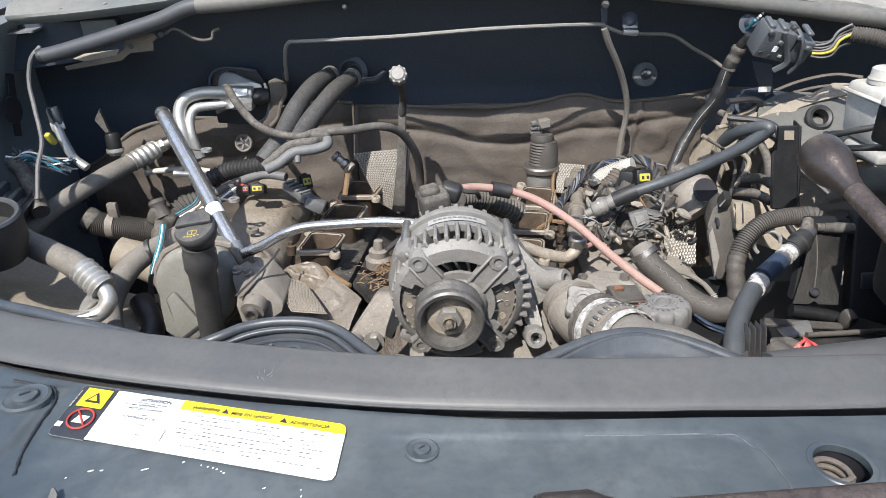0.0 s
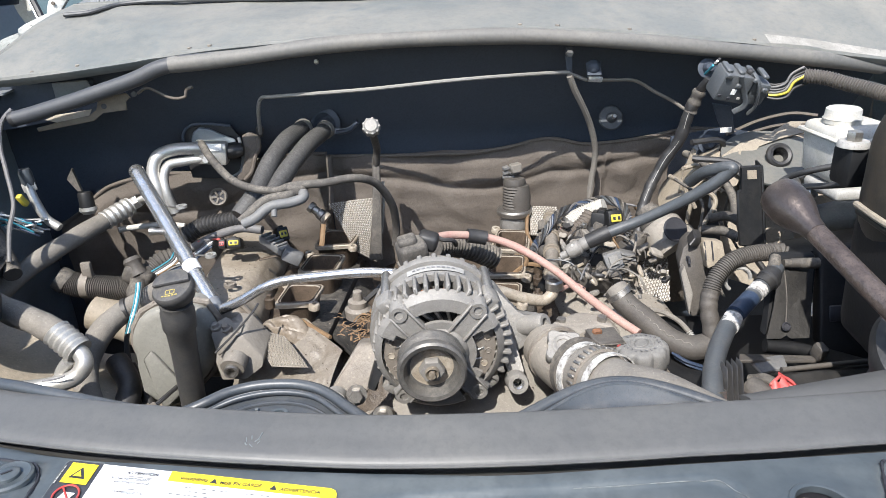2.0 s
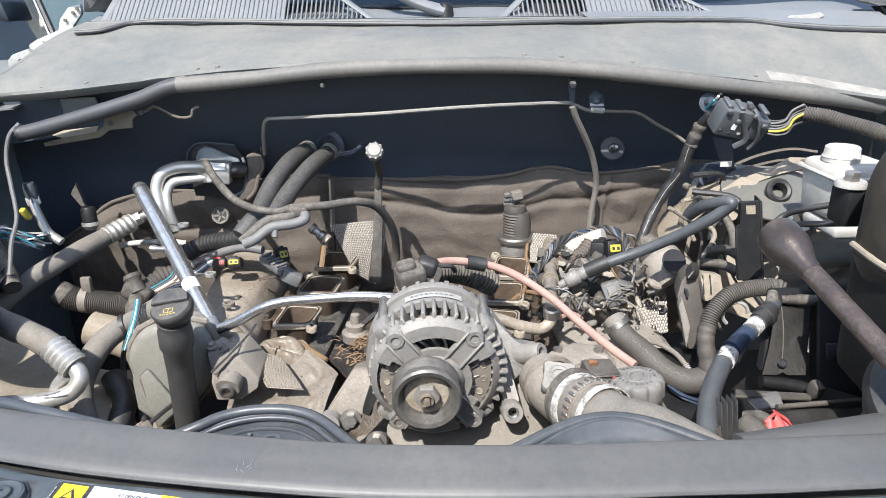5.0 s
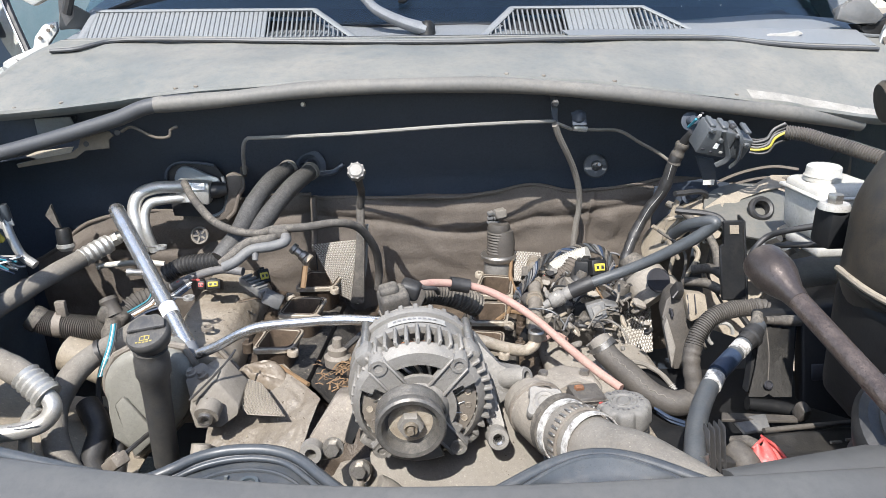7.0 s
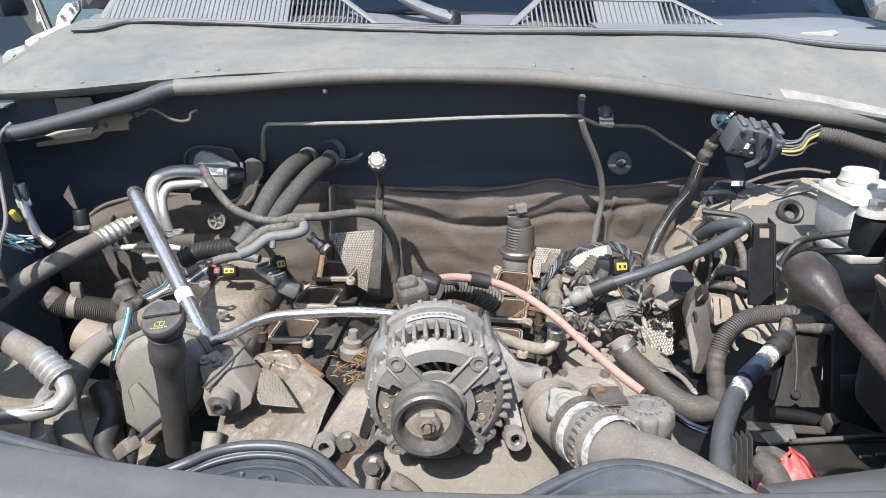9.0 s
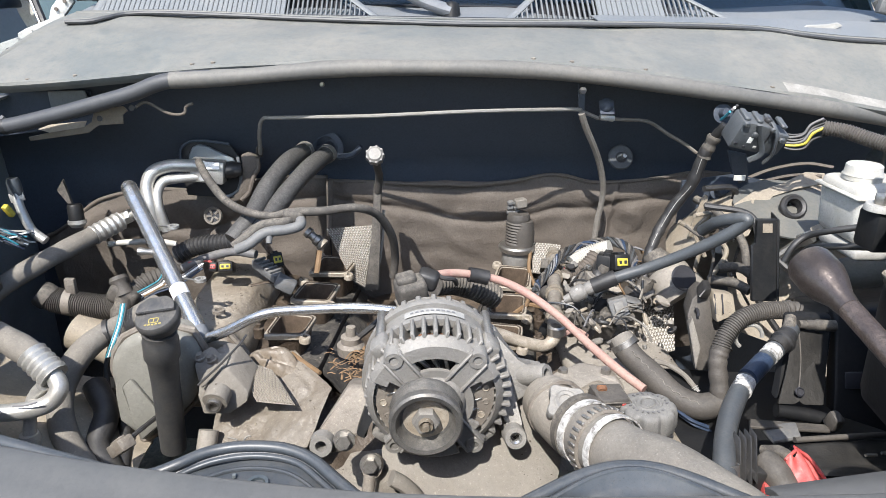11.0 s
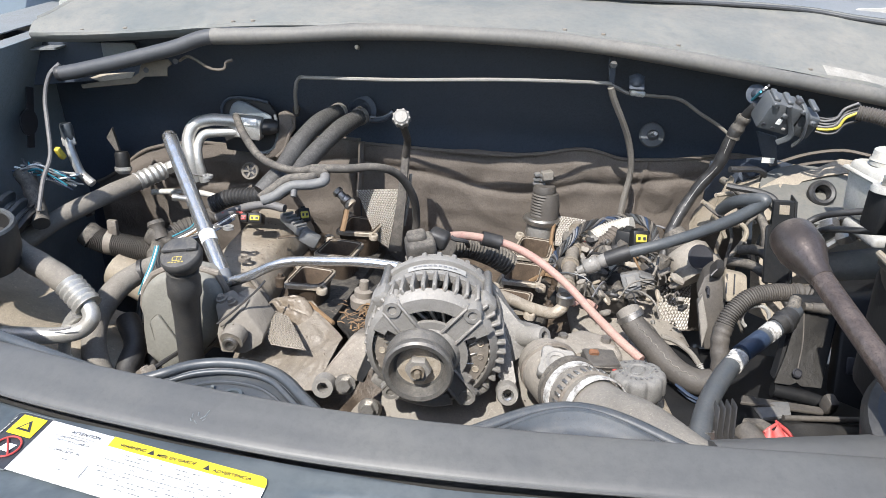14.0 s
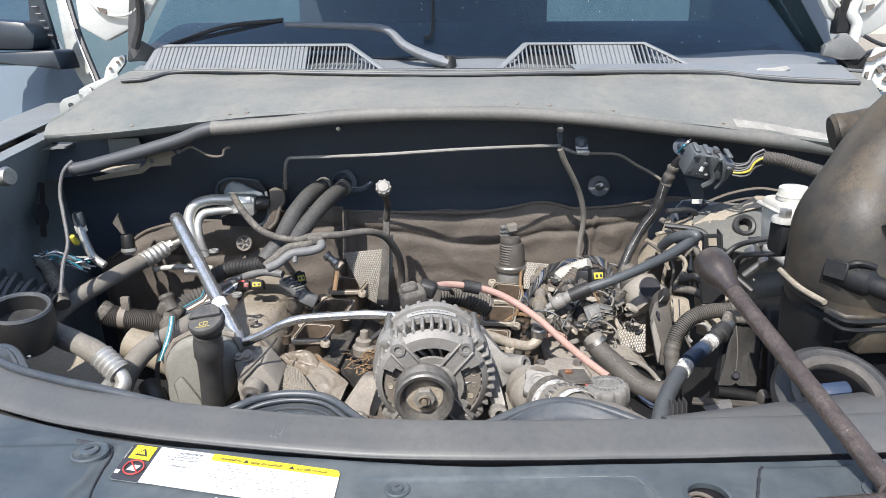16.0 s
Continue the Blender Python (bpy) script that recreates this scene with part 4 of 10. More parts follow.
far_side = thing("cab_side", (0.9, 1.6, 1.2), "pale grey windscreen pillar and door beyond the hinge", "car body", kind="structure")
part("pillar", prism([(1.02, 1.36, 1.30), (0.95, 1.36, 1.30), (0.88, 2.0, 1.88), (0.98, 2.0, 1.88)], (0.02, 0.05, 0.02), 0.01), "fender", far_side)
part("door", prism([(1.04, 1.45, 0.6), (1.05, 1.45, 1.26), (1.05, 2.6, 1.30), (1.04, 2.6, 0.6)], (0.03, 0, 0), 0.01), "fender", far_side)
part("door_glass", prism([(1.04, 1.5, 1.27), (1.0, 1.95, 1.78), (1.0, 2.5, 1.80), (1.04, 2.6, 1.30)], (0.006, 0, 0), 0), "turq", far_side, "bluish side window")
door_mirror = thing("door_mirror", (-0.95, 1.45, 1.38), "black plastic door mirror with ribbed foot", "door mirror")
part("housing", prism([(-0.928, 1.300, 1.450), (-0.816, 1.300, 1.441), (-0.796, 1.300, 1.414), (-0.804, 1.300, 1.383), (-0.942, 1.300, 1.384)], (0, 0.10, 0), 0.012), "mirror_black", door_mirror)
part("foot", prism([(-0.937, 1.290, 1.378), (-0.758, 1.290, 1.385), (-0.748, 1.290, 1.343), (-0.804, 1.290, 1.352), (-0.941, 1.290, 1.359)], (0, 0.09, 0), 0.008), "mirror_black", door_mirror)
part("sail_panel", prism([(-0.843, 1.360, 1.382), (-0.830, 1.360, 1.485), (-0.821, 1.360, 1.529), (-0.803, 1.360, 1.529), (-0.783, 1.360, 1.381)], (0, 0.01, 0), 0.003, 1), "mirror_black", door_mirror)
for k in range(5):
    part("rib", tube([(-0.822, 1.355, 1.471), (-0.811, 1.355, 1.471)], 0.0018, 6), "wire", door_mirror).matrix_basis = Matrix.Translation((0.006 * k, 0, -0.0145 * k))
wall_far = tagged(obj("wall_far", block((14, 0.3, 3.2), Matrix.Translation((-2, 12, 1.6)), 0.02), "turq"), "turquoise painted wall far behind the vehicle", "wall", kind="structure")

# ---- front: cover, seal, shroud ----
SEAL_Y = smooth_of([(-0.6, 0.50), (-0.5, 0.43), (-0.39, 0.352), (-0.30, 0.314), (-0.23, 0.293), (-0.156, 0.278), (-0.129, 0.273), (-0.072, 0.264), (0.008, 0.2547), (0.046, 0.2515), (0.162, 0.252), (0.26, 0.2515), (0.36, 0.2525), (0.42, 0.258), (0.5, 0.275), (0.6, 0.302)], 0.02)


def cover_z(x, y):
    z = 1.1025
    d = 0.135 - y
    if d > 0:
        z -= 0.9 * d * d + 0.06 * d
    # the middle field lies a step lower than the rail behind it and the pad round the lock opening
    edge = 0.166 + 0.10 * max(0.0, 0.215 - y)
    z -= 0.0030 * sig((0.2365 - 0.5 * max(0.0, x - 0.150) - y) * 1300) * sig((edge - x) * 1300) * sig((x + 0.037) * 260)
    # raised plate beyond the pad
    z += 0.0035 * sig((x - (0.2325 + 0.52 * (y - 0.198))) * 1500) * sig((0.238 - y) * 1200)
    # rounded raised panel at the other end
    z += 0.004 * sig(-((x + 0.240) + max(0.0, 0.235 - y) * 0.30) * 700) * sig((0.284 - y) * 700)
    # worn hollow near the front edge
    z -= (0.005 + 0.004 * noise.noise(Vector((x * 45, y * 60, 4.0)))) * math.exp(-((x + 0.134) / 0.034) ** 4 - ((y - 0.172) / 0.026) ** 4)
    # deep gap in front of the seal
    z -= 0.020 * sig((y - SEAL_Y(x) + 0.0012) * 4000)
    return z + wobble((x, y, 0), 22, 0.0005)


HOLE = Vector((0.2035, 0.2098))
HOLE_R = 0.0150
TORN = [Vector(q) for q in ((-0.1937, 0.1868), (-0.1911, 0.1918), (-0.1883, 0.1935), (-0.1835, 0.1920), (-0.1729, 0.1834), (-0.1590, 0.1735), (-0.1690, 0.1715), (-0.1747, 0.1735), (-0.1857, 0.1780))]


def inside(p, poly):
    hit = False
    for a, b in zip(poly, poly[1:] + poly[:1]):
        if (a.y > p.y) != (b.y > p.y) and p.x < (b.x - a.x) * (p.y - a.y) / (b.y - a.y) + a.x:
            hit = not hit
    return hit


def cover(u, v):
    x = -0.72 + 1.5 * u
    yb = SEAL_Y(x) + 0.02
    y = -0.14 + (yb + 0.14) * v
    return Vector((x, y, cover_z(x, y)))


bm = sheet(cover, 560, 190)
dead = []
for f in bm.faces:
    q = Vector(f.calc_center_median()[:2])
    if (q - HOLE).length < HOLE_R or inside(q, TORN):
        dead.append(f)
bmesh.ops.delete(bm, geom=dead, context="FACES")
for v in bm.verts:
    d = Vector(v.co[:2]) - HOLE
    if d.length < HOLE_R * 1.35 and v.is_boundary:
        d = d.normalized() * HOLE_R
        v.co.x, v.co.y = HOLE.x + d.x, HOLE.y + d.y
    p = Vector(v.co[:2])
    if v.is_boundary and (p - Vector((-0.176, 0.183))).length < 0.03:
        p = min((a + (b - a) * max(0.0, min(1.0, (p - a).dot(b - a) / (b - a).length_squared)) for a, b in zip(TORN, TORN[1:] + TORN[:1])), key=lambda q: (q - p).length)
        v.co.x, v.co.y = p.x, p.y
bm.normal_update()
bmesh.ops.solidify(bm, geom=bm.faces[:], thickness=0.003)
cover_thing = tagged(obj("radiator_cover", bm, "cover"), "dark blue-grey plastic cover over the radiator support", "cover", kind="structure")


def line_on_cover(name, pts, r, material, label):
    path = [Vector((p.x, p.y, cover_z(p.x, p.y) + 0.0002)) for p in spline([(a, b, 0) for a, b in pts], 10)]
    part(name, sweep(bmesh.new(), path, lambda k: r * (0.75 + 0.5 * noise.noise(Vector((k * 40, r * 900, 0)))), 6), material, cover_thing, label)


line_on_cover("worn_edge", [(0.075, 0.2362), (0.100, 0.2360), (0.125, 0.2362), (0.150, 0.2356), (0.160, 0.2318), (0.1665, 0.222), (0.169, 0.205), (0.1700, 0.190)], 0.00045, "worn", "chipped paint along the step")
# black strips draw the shade in the two panel gaps
line_on_cover("plate_gap", [(0.2545, 0.2375), (0.2515, 0.2345), (0.242, 0.2165), (0.2325, 0.198), (0.224, 0.182)], 0.0015, "ink", "black gap beside the raised plate")
line_on_cover("panel_gap", [(-0.275, 0.293), (-0.258, 0.2885), (-0.2445, 0.2817), (-0.2375, 0.270), (-0.2365, 0.250), (-0.2335, 0.228), (-0.228, 0.21)], 0.0014, "ink", "black gap beside the rounded panel")
torn_edge = [Vector((q.x, q.y, cover_z(q.x, q.y) + 0.0004)) for q in TORN]
part("torn_edge", sweep(bmesh.new(), [*torn_edge, torn_edge[0]], 0.0006, 6), "worn", cover_thing, "pale broken edge")
stub = thing("foam_lump", (-0.185, 0.181, 1.08), "crumbled beige foam under the broken cover", "foam")
part("lump", prism([(-0.1925, 0.1875, 1.101), (-0.1901, 0.1915, 1.102), (-0.1860, 0.1905, 1.103), (-0.1810, 0.1865, 1.103), (-0.1808, 0.1815, 1.102), (-0.1835, 0.1840, 1.102), (-0.1862, 0.1850, 1.101), (-0.1851, 0.1795, 1.100), (-0.1895, 0.1825, 1.100)], (0.001, 0.002, -0.012), 0.0012, 2), "lid", stub)
flake = thing("cover_flake", (-0.195, 0.187, 1.103), "pale grey broken flake lifted beside the torn cover", "flake")
part("flake", prism([(q, w, cover_z(q, w) + 0.0015 + 0.20 * max(0.0, w - 0.179)) for q, w in ((-0.2050, 0.1740), (-0.1979, 0.1800), (-0.1988, 0.1875), (-0.2003, 0.1957), (-0.1987, 0.1966), (-0.1949, 0.1925), (-0.1945, 0.1868), (-0.1922, 0.1797), (-0.1880, 0.1740))], (0, 0, -0.0018), 0.0006, 1), "edge_dust", flake)
for q, w in ((-0.1217, 0.1790), (-0.1157, 0.1811)):
    chip = thing("cover_flake", (q, w, cover_z(q, w)), "small pale flake in the crumpled hollow of the cover", "flake")
    part("flake", prism([(q - 0.003, w - 0.001, cover_z(q, w) + 0.001), (q - 0.001, w + 0.002, cover_z(q, w) + 0.003), (q + 0.003, w + 0.001, cover_z(q, w) + 0.002), (q + 0.002, w - 0.004, cover_z(q, w) + 0.001)], (0, 0, -0.002), 0.0005, 1), "paint_strip", chip)
hole_thing = thing("lock_opening", (HOLE.x, HOLE.y, 1.09), "round opening with a beige coil spring inside", "opening")
hz = cover_z(HOLE.x, HOLE.y)
part("rim", lathe([(HOLE_R - 0.0012, -0.004), (HOLE_R - 0.0012, 0.0003), (HOLE_R - 0.0006, 0.0007), (HOLE_R + 0.0016, 0.0006), (HOLE_R + 0.0022, 0.0), (HOLE_R - 0.0012, -0.004)], Matrix.Translation((HOLE.x, HOLE.y, hz)), 48), "cover", hole_thing)
# well coloured black for the shade down the hole
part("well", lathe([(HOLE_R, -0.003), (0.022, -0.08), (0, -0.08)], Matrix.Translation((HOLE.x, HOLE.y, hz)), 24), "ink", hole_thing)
coil = [Vector((HOLE.x - 0.0035 + 0.0095 * math.cos(a), HOLE.y + 0.0005 + 0.0095 * math.sin(a), 1.073 + a * 0.00072)) for a in (k * 0.3 for k in range(124))]
part("coil_spring", sweep(bmesh.new(), coil, 0.0017, 8), "insulation", hole_thing, "beige coil spring")

# seal: soft rubber strip with a long groove in front of it
prof = [(0.012, -0.016), (0.009, -0.005), (0.005, -0.0015), (0.0005, 0.0006), (0.0, 0.0024), (0.0012, 0.0046), (0.004, 0.0066), (0.009, 0.0088), (0.016, 0.0112), (0.023, 0.0140), (0.029, 0.0158), (0.033, 0.0160), (0.0355, 0.0135), (0.0365, 0.006), (0.036, -0.004)]


def seal(u, v):
    x = -0.70 + 1.265 * u
    k = v * (len(prof) - 1)
    i = min(int(k), len(prof) - 2)
    a, b = Vector(prof[i]), Vector(prof[i + 1])
    q = a.lerp(b, k - i)
    slope = (SEAL_Y(x + 0.01) - SEAL_Y(x - 0.01)) / 0.02
    n = Vector((-slope, 1)).normalized()
    sag = 0.0006 * math.sin(x * 23) + wobble((x, 0, 0), 14, 0.0008)
    return Vector((x + n.x * q.x, SEAL_Y(x) + n.y * q.x, 1.103 + q.y + sag))


bonnet_seal = thing("hood_seal", (0, 0.262, 1.106), "weathered black rubber hood seal along the radiator support", "seal")
part("bulb", sheet(seal, 260, 44), "seal", bonnet_seal)
# scuff strokes; their pale colour also paints the whitish glint
rs_ = random.Random(12)
for k in range(7):
    u0, v0 = 0.4635 + rs_.gauss(0, 0.0028), rs_.uniform(0.50, 0.57)
    du, dv = rs_.uniform(0.0006, 0.0022), rs_.uniform(-0.03, 0.05)
    part("scuff", sweep(bmesh.new(), [seal(u0 + du * q / 4, v0 + dv * q / 4) for q in range(5)], 0.0002 + 0.0003 * rs_.random(), 5), "worn", bonnet_seal, "pale scuff with painted glint")
part("lip", tube([tuple(seal(k / 60, 4 / 14) + Vector((0, 0.0006, 0.0))) for k in range(61)], 0.0011, 8, 3), "seal", bonnet_seal, "thin lip over the gap")


def shroud(cx, cy, rx, ry, name, label):
    """Half-round top of a fan shroud: a dished plate under two raised rims that run out into the seal."""
    s = thing(name, (cx, cy, 1.1), label, "fan shroud", "fan shrouds")

    def arc(scale, dz, n=48):
        out = []
        for i in range(n + 1):
            a = 1 - 2 * i / n
            h = (0.5 + 0.5 * math.cos(math.pi * a)) ** 0.78
            x = cx + rx * scale * a
            out.append(Vector((x, SEAL_Y(x) + 0.029 + ry * scale * h, 1.106 + dz + 0.016 * h)))
        return out
    o, p = arc(1.0, 0.0), arc(0.80, 0.002)
    part("outer_rim", sweep(bmesh.new(), o, 0.0042, 12), "rubber_clean", s)
    part("inner_rim", sweep(bmesh.new(), p, 0.0022, 8), "rubber_clean", s)
    part("channel", sheet(lambda u, v: o[min(48, int(u * 48 + 0.5))].lerp(p[min(48, int(u * 48 + 0.5))], v) - Vector((0, 0, 0.004 * math.sin(v * 3.14))), 48, 6, -0.002), "rubber_clean", s, "channel between the rims")
    part("plate", sheet(lambda u, v: p[min(48, int(u * 48 + 0.5))].lerp(Vector((p[min(48, int(u * 48 + 0.5))].x, SEAL_Y(cx) + 0.02, 1.106)), v) - Vector((0, 0, 0.005 * min(1.0, v * 5))), 48, 12, -0.002), "rubber_clean", s, "dished plate")
    part("skirt", sheet(lambda u, v: o[min(48, int(u * 48 + 0.5))] + Vector((0, 0.003 + 0.004 * v, -0.25 * v)), 48, 3, -0.003), "plastic", s)
    hl = Vector((cx + 0.006, SEAL_Y(cx) + 0.029 + ry * 0.40, 1.1125))
    part("hole", lathe([(0, -0.004), (0.0042, -0.004), (0.0042, 0.0006), (0.0062, 0.001), (0.0066, -0.003)], Matrix.Translation(hl), 20), "cover", s)
    part("screw", lathe([(0, 0.003), (0.002, 0.002), (0.002, 0)], Matrix.Translation(hl + Vector((-0.022, 0.006, 0.001))), 12), "steel", s)
    part("screw", lathe([(0, 0.003), (0.002, 0.002), (0.002, 0)], Matrix.Translation(hl + Vector((0.014, 0.016, 0.002))), 12), "steel", s)
    return s


near_shroud = thing("fan_shroud", (-0.100, 0.300, 1.1), "black fan shroud with a double raised rim behind the seal", "fan shroud", "fan shrouds")
rim_o, rim_i, rim_f = [spline(q, 8) for q in ([(-0.1794, 0.3202, 1.1080), (-0.1663, 0.3224, 1.1090), (-0.1534, 0.3265, 1.1120), (-0.1412, 0.3333, 1.1140), (-0.1279, 0.3375, 1.1150), (-0.1137, 0.3382, 1.1160), (-0.0955, 0.3368, 1.1160), (-0.0804, 0.3321, 1.1150), (-0.0689, 0.3249, 1.1130), (-0.0591, 0.3154, 1.1110), (-0.0489, 0.3057, 1.1090), (-0.0371, 0.2950, 1.1070), (-0.0251, 0.2860, 1.1060)], [(-0.1661, 0.3153, 1.1050), (-0.1552, 0.3194, 1.1070), (-0.1429, 0.3256, 1.1100), (-0.1294, 0.3287, 1.1130), (-0.1123, 0.3311, 1.1140), (-0.0943, 0.3296, 1.1140), (-0.0793, 0.3240, 1.1130), (-0.0657, 0.3125, 1.1100), (-0.0544, 0.3022, 1.1070), (-0.0437, 0.2934, 1.1040)], [(-0.1455, 0.3142, 1.1030), (-0.1331, 0.3206, 1.1070), (-0.1200, 0.3243, 1.1090), (-0.1041, 0.3244, 1.1100), (-0.0879, 0.3216, 1.1090), (-0.0747, 0.3143, 1.1070), (-0.0633, 0.3046, 1.1030)])]
part("outer_rim", sweep(bmesh.new(), rim_o, 0.0036, 12), "rubber_clean", near_shroud)
part("inner_rim", sweep(bmesh.new(), rim_i, 0.0020, 10), "rubber_clean", near_shroud)
part("rim_run", sweep(bmesh.new(), [*[seal(0.02 + 0.30 * k / 40, 11 / 14) + Vector((0, 0.003, 0.002)) for k in range(41)], rim_o[0]], 0.0040, 12), "rubber_clean", near_shroud, "rim running on behind the seal")
part("field_rim", sweep(bmesh.new(), rim_f, 0.0014, 8), "rubber_clean", near_shroud)
part("plate", sheet(lambda u, v: rim_o[int(u * 96 + 0.5)].lerp(Vector((rim_o[int(u * 96 + 0.5)].x, SEAL_Y(rim_o[int(u * 96 + 0.5)].x) + 0.022, 1.104)), v) - Vector((0, 0, 0.0035 * min(1.0, v * 8))), 96, 14, -0.002), "rubber_clean", near_shroud, "dished plate")
part("skirt", sheet(lambda u, v: rim_o[int(u * 96 + 0.5)] + Vector((0, 0.003 + 0.004 * v, -0.25 * v)), 96, 3, -0.003), "plastic", near_shroud)
hl = Vector((-0.1028, 0.3129, 1.106))
part("hole", lathe([(0, -0.002), (0.0042, -0.002), (0.0046, 0.0030), (0.0066, 0.0034), (0.0072, -0.002)], Matrix.Translation(hl), 20), "cover", near_shroud)
for q in [(-0.1177, 0.3191, 1.1080), (-0.1265, 0.3089, 1.1080), (-0.0972, 0.3319, 1.1080)]:
    part("screw", lathe([(0, 0.004), (0.0018, 0.003), (0.0018, 0)], Matrix.Translation(q) @ Matrix.Scale(0.7, 4), 12), "worn", near_shroud)
shroud(0.117, 0.276, 0.095, 0.026, "fan_shroud", "black dusty fan shroud with a raised rim behind the seal")
shroud(-0.40, 0.390, 0.062, 0.035, "fan_shroud", "black fan shroud end with a raised rim behind the seal")


def push_clip(x, y, k=1.0):
    c = thing("push_clip", (x, y, cover_z(x, y)), "black plastic push clip in the cover", "clip", "push clips in the cover")
    m = Matrix.Translation((x, y, cover_z(x, y))) @ Matrix.Scale(k, 4)
    part("flange", lathe([(0, 0.0015), (0.0105, 0.0015), (0.0122, 0.0025), (0.0138, 0.0015), (0.014, -0.001), (0, -0.001)], m, 28), "cover", c)
    part("button", lathe([(0, 0.0042), (0.005, 0.0045), (0.0068, 0.0035), (0.007, 0.001)], m, 24), "cover", c)
    part("slot", block((0.006, 0.0012, 0.001), m @ Matrix.Translation((0, 0, 0.0045)) @ Matrix.Rotation(0.6, 4, "Z"), 0), "ink", c, "", False)
    return c


push_clip(-0.0155, 0.2275, 0.68)
push_clip(-0.253, 0.269)
push_clip(0.325, 0.205)

# ---- warning label ----
TL, TR, BL = Vector((-0.2025, 0.2799)), Vector((-0.0581, 0.2446)), Vector((-0.2040, 0.2371))
EX = (TR - TL).normalized()
LW, LH = (TR - TL).length, (BL - TL).length
EY = (BL - TL).normalized()


def on_label(s, d, lift=0.0):
    """s along the label's width, d down it, both in metres."""
    p = TL + EX * s + EY * d
    return Vector((p.x, p.y, 1.1032 + lift))


def label_patch(s0, s1, d0, d1, lift, skew=0.0):
    return sheet(lambda u, v: on_label(s0 + (s1 - s0) * u - skew * v, d0 + (d1 - d0) * v, lift), 12, 6, 0.0002)


def letters(text, s, d, size, material, lift=0.0008, parent=None):
    cu = bpy.data.curves.new("lettering", "FONT")
    cu.body, cu.size, cu.extrude, cu.align_x, cu.offset = text, size, 0.00005, "LEFT", 0.00006 if size > 0.003 else 0.0
    tmp = new("lettering", cu)
    me = bpy.data.meshes.new_from_object(tmp.evaluated_get(bpy.context.evaluated_depsgraph_get()))
    bpy.data.objects.remove(tmp)
    me.materials.append(M[material])
    ob = new("lettering", me)
    o = on_label(s, d, lift)
    x = Vector((EX.x, EX.y, 0))
    y = Vector((-EY.x, -EY.y, 0)) + Vector((EX.x, EX.y, 0)) * 0.12
    z = Vector((0, 0, 1))
    ob.parent = parent
    ob.matrix_parent_inverse = parent.matrix_basis.inverted()
    ob.matrix_basis = Matrix.Translation(o) @ Matrix((x, y, z)).transposed().to_4x4()
    return ob


label = thing("warning_label", tuple(on_label(0.05, 0.02)), "white and yellow warning label stuck on the cover", "label")
H = LH * 1.02
part("black_panel", prism([on_label(s, d, 0.0) for s, d in ((0.001, -0.0008), (-0.0215, -0.0008), (-0.0240, 0.0004), (-0.0250, 0.0030), (-0.0238, H - 0.0030), (-0.0228, H - 0.0004), (-0.0205, H + 0.0005), (0.001, H + 0.0005))], (0, 0, 0.0003), 0), "label_black", label)
part("panel_edge", sweep(bmesh.new(), [on_label(s, d, 0.0002) for s, d in ((0.0, -0.0010), (-0.0217, -0.0010), (-0.0242, 0.0003), (-0.0252, 0.0030), (-0.0240, H - 0.0030), (-0.0230, H - 0.0002), (-0.0207, H + 0.0007), (0.0, H + 0.0007))], 0.0003, 5), "worn", label, "pale worn edge")
for k in range(5):
    part("text_bar", label_patch(-0.0238, -0.0230, 0.0050 + 0.0032 * k, 0.0074 + 0.0032 * k, 0.0008), "plastic_pale", label)
def corner_patch(s0, d0, s1, d1, r, lift, top):
    """A patch whose two far corners (or the upper one alone) are rounded."""
    pts = [(s0, d0), (s1 - r, d0), (s1 - r * 0.3, d0 + r * 0.3), (s1, d0 + r)]
    pts += [(s1, d1), (s0, d1)] if top else [(s1, d1 - r), (s1 - r * 0.3, d1 - r * 0.3), (s1 - r, d1), (s0, d1)]
    return prism([on_label(a, b, lift) for a, b in pts], (0, 0, 0.00015), 0)


part("white_panel", corner_patch(0.0, 0.0, LW, H, 0.005, 0.0004, False), "label", label, "", False)
part("yellow_band", corner_patch(0.0455, 0.0, LW, 0.0082, 0.004, 0.0008, True), "label_yellow", label, "", False)
part("yellow_square", label_patch(-0.0205, -0.003, 0.0015, 0.0185, 0.0006), "label_yellow", label)


def triangle(s, d, r, lift, material):
    bm = prism([on_label(s, d - r, lift), on_label(s + r * 0.95, d + r * 0.65, lift), on_label(s - r * 0.95, d + r * 0.65, lift)], (0, 0, 0.0001), 0)
    return part("warning_triangle", bm, material, label, "", False)


triangle(-0.0115, 0.0108, 0.0058, 0.0010, "ink")
triangle(-0.0115, 0.0112, 0.0030, 0.0014, "label_yellow")
ring = [on_label(-0.0105 + 0.0078 * math.cos(a), 0.0290 + 0.0085 * math.sin(a), 0.0012) for a in (k * math.pi / 12 for k in range(25))]
part("ban_circle", sweep(bmesh.new(), ring, 0.0006, 6), "print_red", label)
part("ban_bar", sweep(bmesh.new(), [on_label(-0.0155, 0.0225, 0.0012), on_label(-0.0055, 0.0345, 0.0012)], 0.0006, 6), "print_red", label)
part("pictogram", label_patch(-0.0130, -0.0060, 0.0260, 0.0325, 0.0008, 0.002), "label", label)
part("small_square", label_patch(-0.0232, -0.0195, 0.0335, 0.0375, 0.0008), "label", label)
for text, s in (("WARNING", 0.0525), ("MISE EN GARDE", 0.0777), ("ADVERTENCIA", 0.1148)):
    letters(text, s, 0.0066, 0.0036, "ink", 0.0012, label)
for s in (0.0741, 0.1110):
    triangle(s, 0.0050, 0.0024, 0.0012, "ink")
